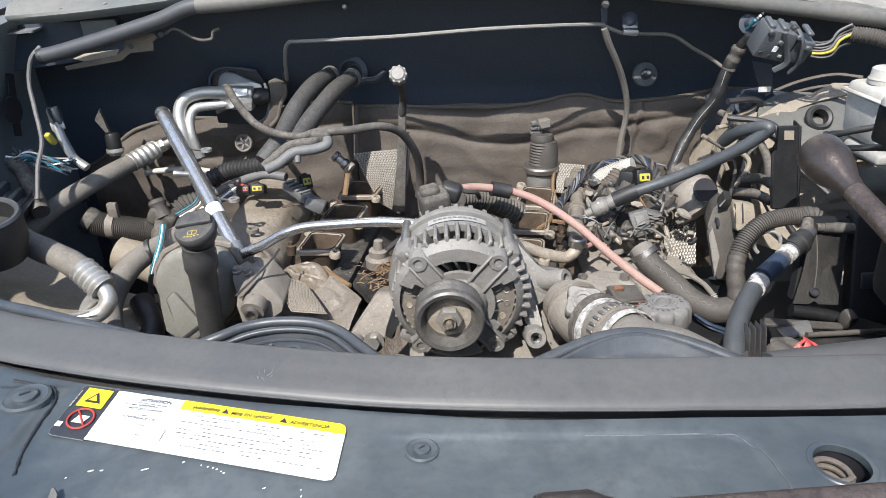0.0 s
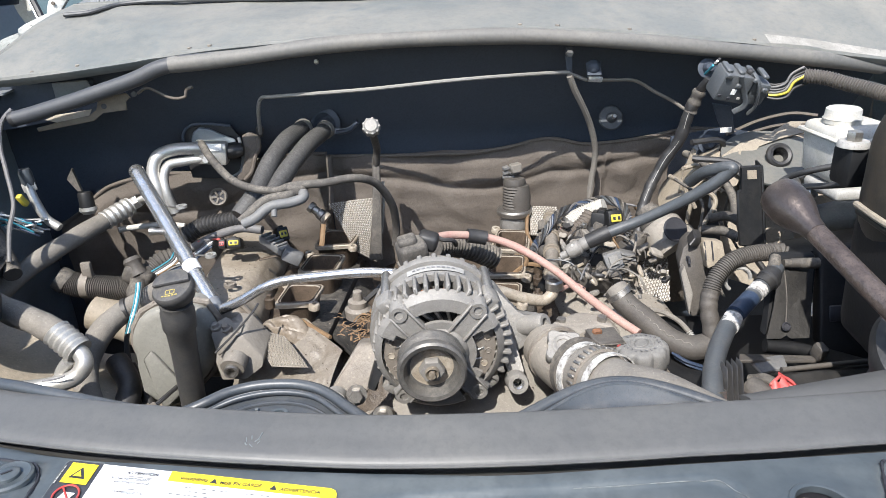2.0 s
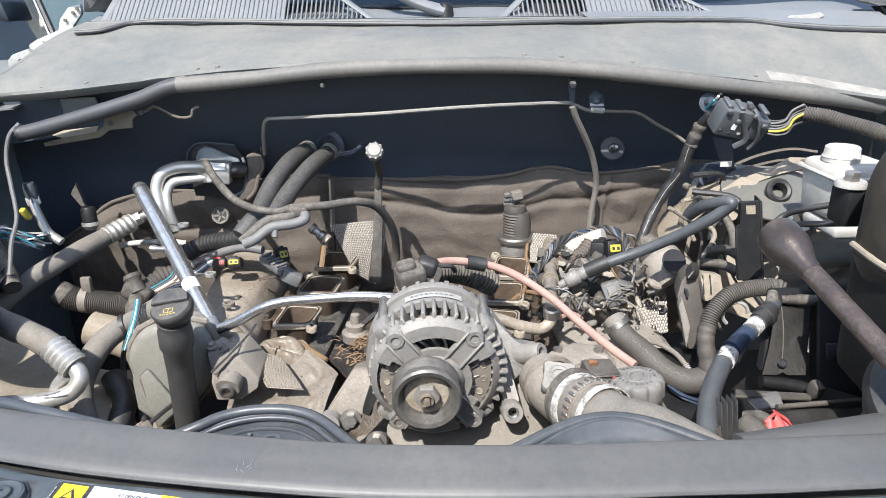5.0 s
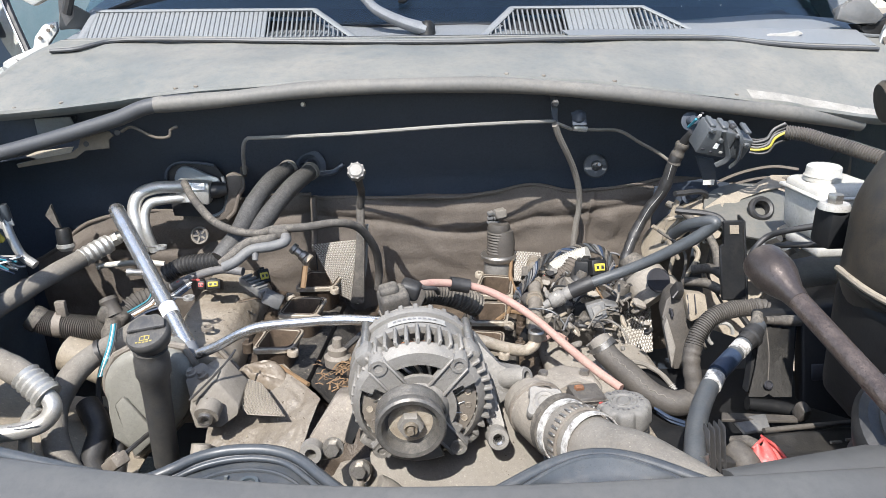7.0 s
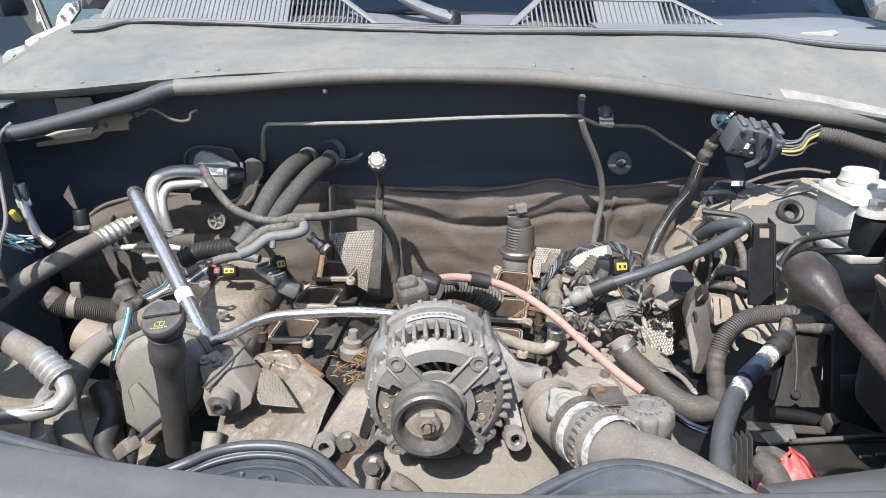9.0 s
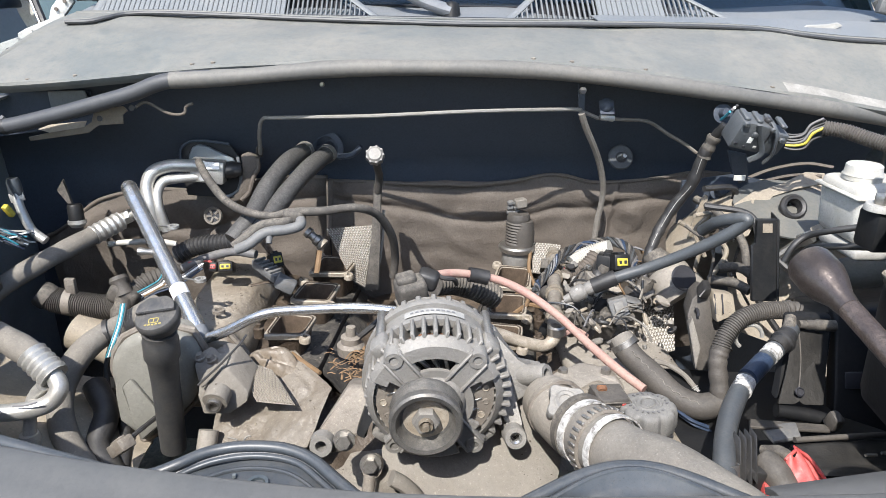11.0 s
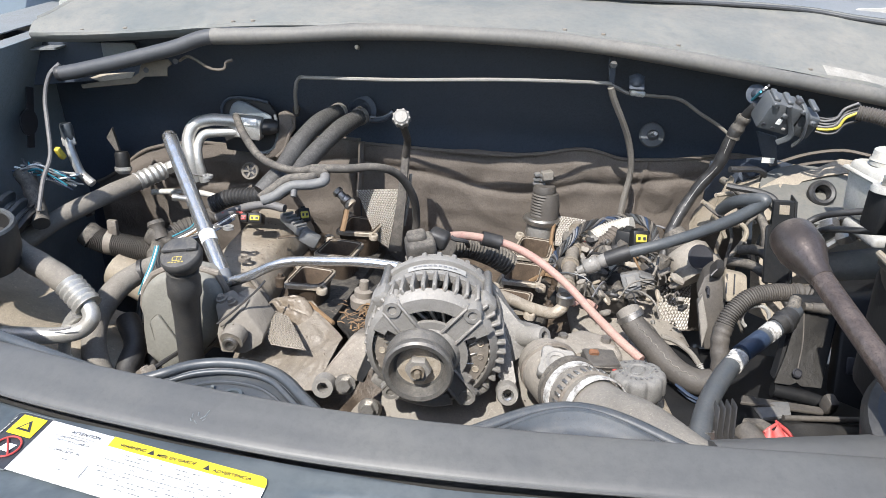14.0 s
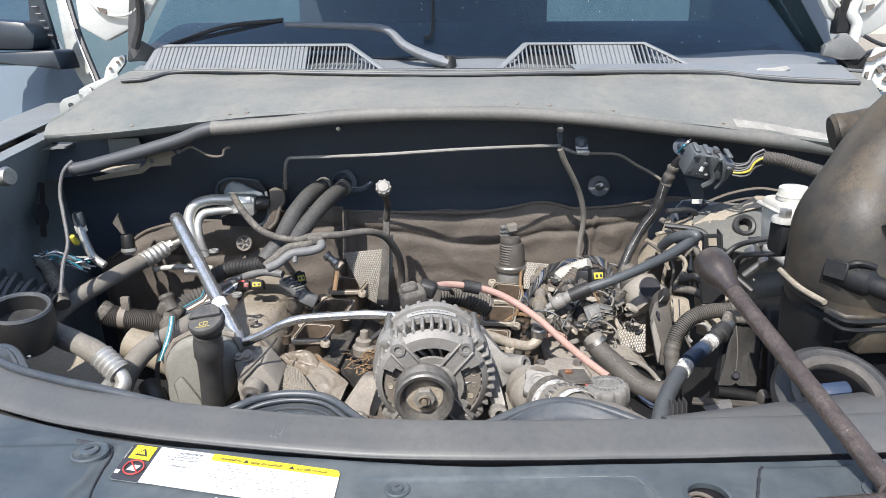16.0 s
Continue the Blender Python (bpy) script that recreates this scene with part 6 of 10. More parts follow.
bracket = thing("alternator_bracket", (0.081, 0.660, 0.995), "cast aluminium bracket that carries the alternator", "bracket")
part("arm", prism([(0.0685, 0.6550, 1.0328), (0.0798, 0.6500, 1.0254), (0.0880, 0.6450, 1.0021), (0.1018, 0.6200, 0.9689), (0.1076, 0.6000, 0.9484), (0.1095, 0.5920, 0.9372), (0.0910, 0.5920, 0.9352), (0.0905, 0.6000, 0.9515), (0.0843, 0.6200, 0.9624), (0.0742, 0.6450, 0.9912)], (0, 0.022, -0.004), 0.004, 2), "alu", bracket)
part("upper_slab", prism([(0.0656, 0.6680, 1.0359), (0.0818, 0.6640, 1.0298), (0.1091, 0.6520, 0.9883), (0.1347, 0.6480, 0.9918), (0.1381, 0.6440, 0.9785), (0.1173, 0.6360, 0.9626), (0.0971, 0.6400, 0.9731), (0.0798, 0.6550, 1.0068)], (0.002, 0.022, -0.006), 0.004, 2), "alu", bracket, "pale sloping slab")
part("web", prism([(0.0862, 0.6550, 1.0096), (0.1006, 0.6550, 0.9964), (0.1257, 0.6500, 0.9902), (0.1348, 0.6450, 0.9782), (0.1294, 0.6400, 0.9679), (0.1015, 0.6300, 0.9505), (0.0955, 0.6400, 0.9682)], (0, 0.02, -0.006), 0.003, 2), "alu", bracket)
part("pivot_eye", lathe([(0.0068, 0.010), (0.0112, 0.010), (0.0122, 0.008), (0.0122, -0.016), (0.0068, -0.016), (0.0068, 0.010)], along((0.0982, 0.588, 0.9402), Vector((0.0982, 0.588, 0.9402)) + Vector((0.02, -0.9, 0.3))), 28), "alu", bracket)
part("eye_sleeve", lathe([(0.0045, 0.004), (0.0068, 0.006), (0.0068, -0.014), (0.0045, -0.012)], along((0.0982, 0.588, 0.9402), Vector((0.0982, 0.588, 0.9402)) + Vector((0.02, -0.9, 0.3))), 24), "chrome", bracket, "bright bushing")
part("boss", lathe([(0.006, 0.014), (0.0105, 0.014), (0.0118, 0.011), (0.0125, -0.02), (0.006, -0.02), (0.006, 0.014)], along((0.1283, 0.64, 0.9843), Vector((0.1283, 0.64, 0.9843)) + Vector((0.6, -0.5, 0.35))), 24), "alu", bracket)
part("foot", prism([(-0.125, 0.610, 0.913), (-0.113, 0.610, 0.935), (-0.083, 0.640, 0.972), (-0.058, 0.640, 0.972), (-0.051, 0.620, 0.964), (-0.074, 0.600, 0.935), (-0.078, 0.600, 0.913), (-0.105, 0.600, 0.910)], (0, 0.05, -0.02), 0.005), "alu_dark", bracket)
part("foot_eye", lathe([(0.006, 0.016), (0.012, 0.016), (0.013, 0.0), (0.006, 0.0), (0.006, 0.016)], along((-0.109, 0.605, 0.924), Vector((-0.109, 0.605, 0.924)) + Vector((0, -1, 0.25))), 24), "alu", bracket)
part("belt_arm", prism([(-0.071, 0.585, 0.944), (-0.062, 0.600, 0.967), (-0.049, 0.600, 0.997), (-0.043, 0.600, 0.991), (-0.055, 0.590, 0.963), (-0.060, 0.580, 0.942)], (0, 0.015, 0), 0.003), "plastic", bracket)
bolt((-0.085, 0.600, 0.928), (0, -1, 0.3), 0.008)
bolt((-0.056, 0.585, 0.908), (0, -1, 0.3), 0.0078)
stud = thing("tensioner_stud", (-0.056, 0.585, 0.895), "dusty hex head on a short stud below the alternator", "stud")
part("stud", tube([(-0.056, 0.590, 0.902), (-0.059, 0.580, 0.877)], 0.007, 12), "alu_dark", stud)
part("collar", lathe([(0, 0.006), (0.011, 0.005), (0.0125, -0.01), (0, -0.01)], along((-0.055, 0.590, 0.900), Vector((-0.055, 0.590, 0.900)) + Vector((0, -1, 0.3))), 20), "alu_dark", stud)


pump = thing("water_pump", (0.05, 0.575, 0.90), "pale dusty water pump plate below the alternator", "water pump")


def pump_plate(u, v):
    y = 0.660 - 0.105 * v
    bow = max(0.0, (0.625 - y) / 0.07) ** 2
    x = -0.046 + 0.040 * bow + (0.205 - 0.085 * bow) * u
    return Vector((x, y, 0.883 + 0.97 * (y - 0.591) + 0.004 * noise.noise(Vector((x * 18, y * 18, 6))) - 0.010 * (2 * u - 1) ** 8))


part("front_plate", sheet(pump_plate, 40, 24, -0.012), "plate_grey", pump, "smooth pale front plate")
part("lower_arc", tube([(-0.0335, 0.5720, 0.9001), (-0.0204, 0.5720, 0.8912), (-0.0065, 0.5720, 0.8748), (0.0028, 0.5720, 0.8535)], 0.011, 12, 8, 0.7), "plate_grey", pump, "curved cast rib")
part("lower_casting", prism([(-0.0559, 0.5850, 0.8384), (-0.0474, 0.5850, 0.8805), (-0.0340, 0.5850, 0.8894), (-0.0157, 0.5850, 0.8743), (0.0000, 0.5850, 0.8418)], (0, 0.05, 0), 0.006, 2), "plate_grey", pump, "cast flange below the plate")
for q in [(0.0097, 0.6000, 0.8402), (0.0863, 0.6000, 0.8396), (0.1536, 0.6000, 0.8430)]:
    part("casting_foot", block((0.030, 0.03, 0.05), Matrix.Translation(q), 0.006, 2), "plate_grey", pump)

# ---- hoses, pipes and cables ----
def hose(name, pts, r, material, label, category="hose", sides=14, rib=0.0, group=""):
    t = thing(name, pts[0], label, category, group)
    bm = ribbed(pts, r, rib) if rib else tube(pts, lambda s: r * (1 + 0.03 * math.sin(s * 17)), sides, 10)
    part("tube", bm, material, t)
    return t


def clamp(parent, p, d, r, material="steel", width=0.010, screw=True):
    """A hose clamp band round p, along d, with its screw."""
    m = along(Vector(p) - Vector(d).normalized() * width / 2, Vector(p) + Vector(d))
    c = part("clamp", lathe([(r, 0), (r + 0.0015, 0), (r + 0.0015, width), (r, width), (r, 0)], m, 28), material, parent)
    if screw:
        part("clamp_screw", block((0.008, 0.014, width * 0.9), m @ Matrix.Translation((r + 0.004, 0, width / 2)), 0.002, 1), material, c)
    return c


def crimp(parent, a, b, r, material="pipe"):
    """A swaged metal sleeve with rings from a to b."""
    a, b = Vector(a), Vector(b)
    n = (b - a).length
    prof = [(r * 0.7, 0), (r, 0.001)]
    for k in range(5):
        s = n * (k + 0.5) / 5
        prof += [(r * 1.06, s - n * 0.05), (r * 0.94, s + n * 0.06)]
    return part("crimp_sleeve", lathe(prof + [(r, n), (r * 0.6, n)], along(a, b), 24), material, parent, "swaged aluminium sleeve")


# fuel rail
rail = thing("fuel_rail", (-0.284, 0.775, 0.960), "bright steel fuel rail with white tag above the valve cover", "fuel rail")
ra, rb = Vector((-0.427, 0.962, 1.108)), Vector((-0.285, 0.775, 0.964))
part("rail_tube", tube([ra, rb], 0.0112, 20, 12), "chrome", rail)
part("end_plug", lathe([(0, 0.008), (0.009, 0.008), (0.0112, 0.004), (0.0112, -0.004), (0, -0.004)], along(ra, ra * 2 - rb), 20), "chrome", rail)
part("blue_seal", lathe([(0.0095, 0), (0.0115, 0.002), (0.0115, 0.012), (0.007, 0.018), (0, 0.02)], along(rb - (rb - ra).normalized() * 0.012, rb), 20), "wiper", rail, "dull end seal")
part("tag", lathe([(0.0113, 0), (0.0116, 0.001), (0.0116, 0.017), (0.0113, 0.018)], along(ra.lerp(rb, 0.70), rb), 24), "label", rail, "white paper tag")
rn = along(ra.lerp(rb, 0.47), ra.lerp(rb, 0.47) + Vector((-1, -0.2, 0.15)))
part("test_port", lathe([(0, 0.03), (0.005, 0.03), (0.006, 0.026), (0.0045, 0.02), (0.0045, 0), (0, 0)], rn, 16), "steel", rail)
for k in (0.25, 0.62):
    p = ra.lerp(rb, k)
    part("rail_tab", prism([p + Vector((0.005, 0, -0.004)), p + Vector((0.03, 0.0, -0.006)), p + Vector((0.036, 0.004, -0.010)), p + Vector((0.03, 0.012, -0.01)), p + Vector((0.005, 0.012, -0.008))], (0, 0, -0.002), 0.0008, 1), "steel", rail)
    part("tab_eye", lathe([(0.0042, 0.002), (0.008, 0.002), (0.008, -0.002), (0.0042, -0.002), (0.0042, 0.002)], Matrix.Translation(p + Vector((0.036, 0.005, -0.009))), 20), "pipe", rail)

cross = hose("crossover_tube", [(-0.280, 0.772, 0.960), (-0.249, 0.768, 0.974), (-0.215, 0.765, 0.993), (-0.186, 0.765, 1.002), (-0.136, 0.760, 1.008), (-0.079, 0.755, 1.012), (-0.020, 0.750, 1.009)], 0.0068, "chrome", "bright bent fuel crossover tube", "fuel tube")

# aluminium air-conditioning pipes at the firewall
ac = thing("ac_pipes", (-0.361, 1.100, 1.105), "two bent aluminium pipes with a connector block at the firewall", "pipes")
part("pipe", tube([(-0.432, 1.050, 1.012), (-0.435, 1.050, 1.052), (-0.441, 1.060, 1.082), (-0.432, 1.070, 1.105), (-0.408, 1.080, 1.113), (-0.380, 1.085, 1.113), (-0.358, 1.090, 1.111)], 0.0105, 16, 8), "pipe", ac)
part("pipe", tube([(-0.414, 1.050, 1.012), (-0.422, 1.050, 1.048), (-0.425, 1.060, 1.073), (-0.417, 1.070, 1.089), (-0.397, 1.080, 1.092), (-0.364, 1.090, 1.093)], 0.0078, 16, 8), "pipe", ac)
part("block", block((0.055, 0.026, 0.038), Matrix.Translation((-0.350, 1.095, 1.102)) @ Matrix.Rotation(radians(6), 4, "Y"), 0.004), "pipe", ac, "machined connector block")
part("tag", block((0.022, 0.001, 0.012), Matrix.Translation((-0.339, 1.079, 1.114)), 0.0003, 1), "label", ac, "white printed tag")
part("fitting", lathe([(0, 0.035), (0.010, 0.033), (0.014, 0.02), (0.014, 0.0), (0, 0)], along((-0.331, 1.100, 1.101), (-0.305, 1.105, 1.102)), 20), "rubber", ac, "black fitting")
part("block_bolt", hexagon(0.006, 0.006, along((-0.356, 1.080, 1.093), Vector((-0.356, 1.080, 1.093)) + Vector((0, -1, 0.2)))), "steel", ac)
recess = thing("pass_through", (-0.358, 1.130, 1.129), "dark pass-through opening with raised rim and rubber flap in the firewall", "grommet plate")
part("plate", prism([(-0.4065, 1.1280, 1.1044), (-0.4040, 1.1280, 1.1265), (-0.3932, 1.1280, 1.1400), (-0.3760, 1.1280, 1.1450), (-0.3208, 1.1280, 1.1393), (-0.3084, 1.1280, 1.1204), (-0.3069, 1.1280, 1.0815), (-0.3158, 1.1280, 1.0535), (-0.3385, 1.1280, 1.0462), (-0.4002, 1.1280, 1.0503)], (0, 0.004, 0), 0), "blade", recess, "", False)
part("rim", tube([(-0.4035, 1.1220, 1.1058), (-0.4019, 1.1220, 1.1279), (-0.3912, 1.1220, 1.1413), (-0.3741, 1.1220, 1.1463), (-0.3465, 1.1220, 1.1449), (-0.3192, 1.1220, 1.1406)], 0.0026, 8), "firewall", recess, "raised rim")
part("rim", tube([(-0.3069, 1.1180, 1.1208), (-0.3040, 1.1180, 1.0987), (-0.3047, 1.1180, 1.0792), (-0.3108, 1.1180, 1.0623), (-0.3229, 1.1180, 1.0532), (-0.3384, 1.1180, 1.0500)], 0.0030, 8), "fender", recess, "worn rim edge")
part("flap", prism([(-0.3876, 1.1120, 1.1208), (-0.3804, 1.1120, 1.1360), (-0.3687, 1.1120, 1.1428), (-0.3527, 1.1120, 1.1374), (-0.3121, 1.1120, 1.1182), (-0.3098, 1.1120, 1.1010), (-0.3242, 1.1120, 1.1075), (-0.3514, 1.1120, 1.1138), (-0.3844, 1.1120, 1.1075)], (0, 0.008, 0), 0.004, 2), "inner", recess, "teal-grey rubber flap")
flap = thing("insulation_flap", (-0.2857, 1.1, 1.089), "torn brown flap of insulation beside the pass-through", "insulation flap")
part("flap", prism([(-0.2995, 1.1080, 1.1250), (-0.2861, 1.1080, 1.1309), (-0.2719, 1.1080, 1.1236), (-0.2715, 1.1080, 1.1026), (-0.2800, 1.1080, 1.0889), (-0.2895, 1.1080, 1.0625), (-0.3039, 1.1080, 1.0474), (-0.3290, 1.1080, 1.0411), (-0.3245, 1.1080, 1.0501), (-0.3048, 1.1080, 1.0603), (-0.2961, 1.1080, 1.0868)], (0, 0.010, 0), 0.003, 2), "insulation", flap)
part("fold", tube([(-0.3031, 1.1050, 1.0483), (-0.2888, 1.1050, 1.0633), (-0.2793, 1.1050, 1.0897), (-0.2708, 1.1050, 1.1033), (-0.2704, 1.1050, 1.1224)], 0.0035, 8), "insulation", flap)

h = hose("ac_hose", [(-0.639, 0.880, 0.950), (-0.607, 0.930, 0.974), (-0.568, 0.980, 0.993), (-0.529, 1.040, 1.007)], 0.0152, "hose_dust", "dusty black air-conditioning hose with swaged end")
crimp(h, (-0.531, 1.040, 1.006), (-0.499, 1.080, 1.019), 0.0156)
part("end_pipe", tube([(-0.516, 1.118, 1.007), (-0.490, 1.118, 1.020), (-0.471, 1.120, 1.029)], 0.008, 14), "pipe", h)
part("hex", hexagon(0.0125, 0.014, along((-0.509, 1.118, 1.011), (-0.493, 1.118, 1.019))), "pipe", h)
clamp(h, (-0.646, 1.075, 0.943), (0.8, 0.3, 0.2), 0.0168, "rubber_dusty", 0.012)
hose("metal_line", [(-0.542, 1.110, 0.965), (-0.523, 1.120, 0.965), (-0.465, 1.120, 0.968), (-0.427, 1.120, 0.963)], 0.0052, "white_plastic", "thin pale metal line along the firewall", "pipe")

low = hose("ac_hose", [(-0.578, 0.760, 1.005), (-0.541, 0.750, 0.988), (-0.498, 0.730, 0.980), (-0.465, 0.715, 0.969)], 0.0166, "hose_dust", "thick dusty air-conditioning hose with aluminium elbow")
crimp(low, (-0.468, 0.716, 0.971), (-0.436, 0.700, 0.949), 0.0176)
part("elbow", tube([(-0.439, 0.700, 0.953), (-0.431, 0.695, 0.945), (-0.429, 0.690, 0.936), (-0.436, 0.685, 0.926), (-0.449, 0.680, 0.920), (-0.475, 0.675, 0.917), (-0.509, 0.670, 0.918), (-0.553, 0.665, 0.919)], 0.0105, 18, 8), "pipe", low, "bent aluminium elbow")
part("elbow_print", tube([(-0.469, 0.664, 0.932), (-0.455, 0.664, 0.933), (-0.441, 0.664, 0.937)], 0.0010, 6), "ink_grey", low)
stand = hose("service_line", [(-0.4466, 0.6900, 0.9426), (-0.4603, 0.6900, 0.9255), (-0.4670, 0.6850, 0.8970), (-0.4713, 0.6800, 0.8599)], 0.0075, "pipe", "upright aluminium service line with cap", "pipe")
part("collar", lathe([(0.007, 0.012), (0.0105, 0.011), (0.0118, 0.006), (0.0118, -0.004), (0.0105, -0.009), (0.007, -0.01)], Matrix.Translation((-0.4697, 0.682, 0.8707)), 20), "pipe", stand)

conduit = hose("corrugated_hose", [(-0.578, 0.950, 0.945), (-0.556, 0.950, 0.933), (-0.516, 0.945, 0.928), (-0.472, 0.940, 0.927), (-0.440, 0.940, 0.946)], 0.0185, "cloth_tape", "dusty corrugated hose with a strap", "hose", 16, 0.0034)
clamp(conduit, (-0.536, 0.948, 0.931), (1, 0, -0.1), 0.0195, "alu_dark", 0.012)
part("strap_tab", block((0.016, 0.010, 0.026), Matrix.Translation((-0.529, 0.945, 0.959)), 0.003), "alu_dark", conduit)
part("open_end", lathe([(0.012, 0.004), (0.019, 0.004), (0.0205, 0), (0.0205, -0.012)], along(Vector((-0.576, 0.950, 0.944)), Vector((-0.582, 0.950, 0.949))), 20), "rubber_dusty", conduit)
lowhose = hose("heater_hose", [(-0.384, 0.900, 0.949), (-0.409, 0.860, 0.942), (-0.436, 0.830, 0.936), (-0.455, 0.800, 0.923), (-0.469, 0.770, 0.894), (-0.457, 0.730, 0.870), (-0.433, 0.700, 0.841), (-0.382, 0.660, 0.814)], 0.0165, "hose_dust", "thick dusty heater hose bending down beside the engine")
clamp(lowhose, (-0.430, 0.835, 0.938), (0.8, 0.2, 0.2), 0.0168, "rubber", 0.006, False)
joint = thing("hose_joint", (-0.440, 0.920, 0.953), "black plastic hose joint with cable ties", "joint")
part("body", block((0.045, 0.03, 0.03), Matrix.Translation((-0.442, 0.925, 0.953)) @ Matrix.Rotation(0.5, 4, "Y"), 0.009, 3), "rubber_dusty", joint)
part("neck", lathe([(0, 0.03), (0.012, 0.03), (0.014, 0.024), (0.011, 0.018), (0.014, 0), (0, 0)], along((-0.439, 0.920, 0.955), (-0.450, 0.930, 0.978)), 18), "cloth_tape", joint)
part("lower_neck", lathe([(0, 0.035), (0.012, 0.035), (0.016, 0.02), (0.013, 0.01), (0.016, 0), (0, 0)], along((-0.440, 0.920, 0.949), (-0.445, 0.905, 0.924)), 18), "rubber_dusty", joint)
hose("wire_loom", [(-0.454, 0.885, 0.895), (-0.445, 0.840, 0.877), (-0.426, 0.800, 0.848), (-0.385, 0.760, 0.839)], 0.004, "rubber", "thin black loom hanging down", "wire loom", 8)
hose("corrugated_hose", [(-0.441, 0.940, 0.944), (-0.421, 0.960, 0.959), (-0.393, 0.980, 0.964), (-0.386, 1.000, 0.970)], 0.0145, "cloth_tape", "bluish corrugated hose joined to a black fitting", "hose", 14, 0.006)
for k, c in enumerate(("blue", "wire", "label", "wire")):
    hose("wire", [(-0.426, 0.920, 0.937), (-0.402, 0.940, 0.949), (-0.371, 0.950, 0.958), (-0.337, 0.970, 0.978)], 0.0016, c, "loose thin wire beside the corrugated hose", "wire", 6, 0, "loose wires").matrix_basis = Matrix.Translation(Vector((-0.426, 0.920, 0.937)) + Vector((0, 0.004 * k, 0.003 * k)))

# small vent hose over the engine
hose("vent_hose", [(-0.3444, 1.0300, 1.1320), (-0.3184, 0.9800, 1.1197), (-0.2804, 0.9300, 1.0996), (-0.2400, 0.8900, 1.0946), (-0.2033, 0.8800, 1.0923), (-0.1791, 0.8750, 1.0995), (-0.1328, 0.8700, 1.1033), (-0.0901, 0.8650, 1.1096), (-0.0616, 0.8900, 1.0924), (-0.0425, 0.9200, 1.0508), (-0.0386, 0.9450, 1.0058), (-0.0419, 0.9500, 0.9721)], 0.0060, "rubber_dusty", "thin dusty black vent hose looping over the engine")
clip = thing("line_clip", (-0.1756, 0.8750, 1.0951), "black plastic clip holding two fuel lines", "clip")
part("saddle", block((0.03, 0.02, 0.018), Matrix.Translation((-0.1738, 0.8750, 1.0942)), 0.006, 3), "rubber_dusty", clip)
part("channel", tube([(-0.1667, 0.8750, 1.0942), (-0.1637, 0.8600, 1.0867), (-0.1805, 0.8550, 1.0816), (-0.2096, 0.8500, 1.0783), (-0.2306, 0.8400, 1.0653), (-0.2466, 0.8400, 1.0583)], 0.0072, 12), "plastic_grey", clip)
part("channel", tube([(-0.1791, 0.8700, 1.0908), (-0.1860, 0.8650, 1.0883), (-0.2152, 0.8600, 1.0850), (-0.2363, 0.8500, 1.0711), (-0.2512, 0.8450, 1.0598)], 0.0072, 12), "rubber_dusty", clip)
part("peg", lathe([(0, 0.012), (0.004, 0.012), (0.005, 0), (0, 0)], along((-0.2043, 0.8500, 1.0756), (-0.2042, 0.8450, 1.0678)), 10), "plastic_grey", clip)

# heater hoses in braided sleeves
for pts in ([(-0.2642, 0.8900, 1.0527), (-0.2447, 0.9150, 1.0754), (-0.2361, 0.9550, 1.0930), (-0.2253, 0.9900, 1.1137), (-0.2095, 1.0350, 1.1302), (-0.1903, 1.1000, 1.1361)], [(-0.2470, 0.8900, 1.0529), (-0.2255, 0.9150, 1.0672), (-0.2121, 0.9550, 1.0847), (-0.1964, 0.9900, 1.1028), (-0.1768, 1.0350, 1.1208), (-0.1536, 1.1000, 1.1310)]):
    hh = hose("heater_hose", pts, 0.0142, "braid", "black heater hose in a braided sleeve at the firewall", "hose", 16, 0.0, "heater hoses")
    d = Vector(pts[-1]) - Vector(pts[-2])
    part("end_ring", lathe([(0.010, 0.003), (0.0155, 0.003), (0.0155, -0.006), (0.010, -0.006)], along(pts[-1], Vector(pts[-1]) + d), 24), "hose_dust", hh, "dusty cut end")
grom = thing("firewall_grommet", (-0.127, 1.130, 1.137), "dark rubber grommet round the hose outlet", "grommet")
part("lip", tube([(-0.138, 1.120, 1.121), (-0.115, 1.120, 1.125), (-0.099, 1.120, 1.139)], 0.008, 10, 8, 0.6), "firewall", grom)
part("socket", lathe([(0.01, 0), (0.026, 0), (0.028, 0.006), (0.02, 0.01)], along((-0.154, 1.135, 1.135), Vector((-0.154, 1.135, 1.135)) + Vector((-0.3, -0.9, 0.0))), 24), "firewall", grom)

# dipstick
dip = thing("dipstick", (-0.085, 1.000, 0.926), "dipstick with pale scalloped cap on a dark tube", "dipstick")
dm = along((-0.0658, 0.9561, 1.1566), (-0.0659, 0.9450, 1.1633)) @ Matrix.Scale(0.88, 4)
part("cap", lathe([(0, 0.026), (0.010, 0.026), (0.014, 0.022), (0.015, 0.012), (0.012, 0.004), (0.009, 0), (0, 0)], dm, 24), "alu", dip, "pale grey scalloped cap")
lobe = part("grip", lathe([(0, 0.024), (0.0024, 0.023), (0.003, 0.018), (0.0028, 0.008), (0, 0.007)], dm @ Matrix.Translation((0.0130, 0, 0)), 10), "alu", dip)
for k in range(1, 9):
    same_part(lobe, dm @ Matrix.Rotation(2 * math.pi * k / 9, 4, "Z") @ dm.inverted(), dip)
part("neck", tube([(-0.0658, 0.9561, 1.1566), (-0.0655, 0.9956, 1.1327), (-0.0652, 1.035, 1.1089), (-0.069, 1.050, 1.080)], 0.0062, 10), "rubber_dusty", dip)
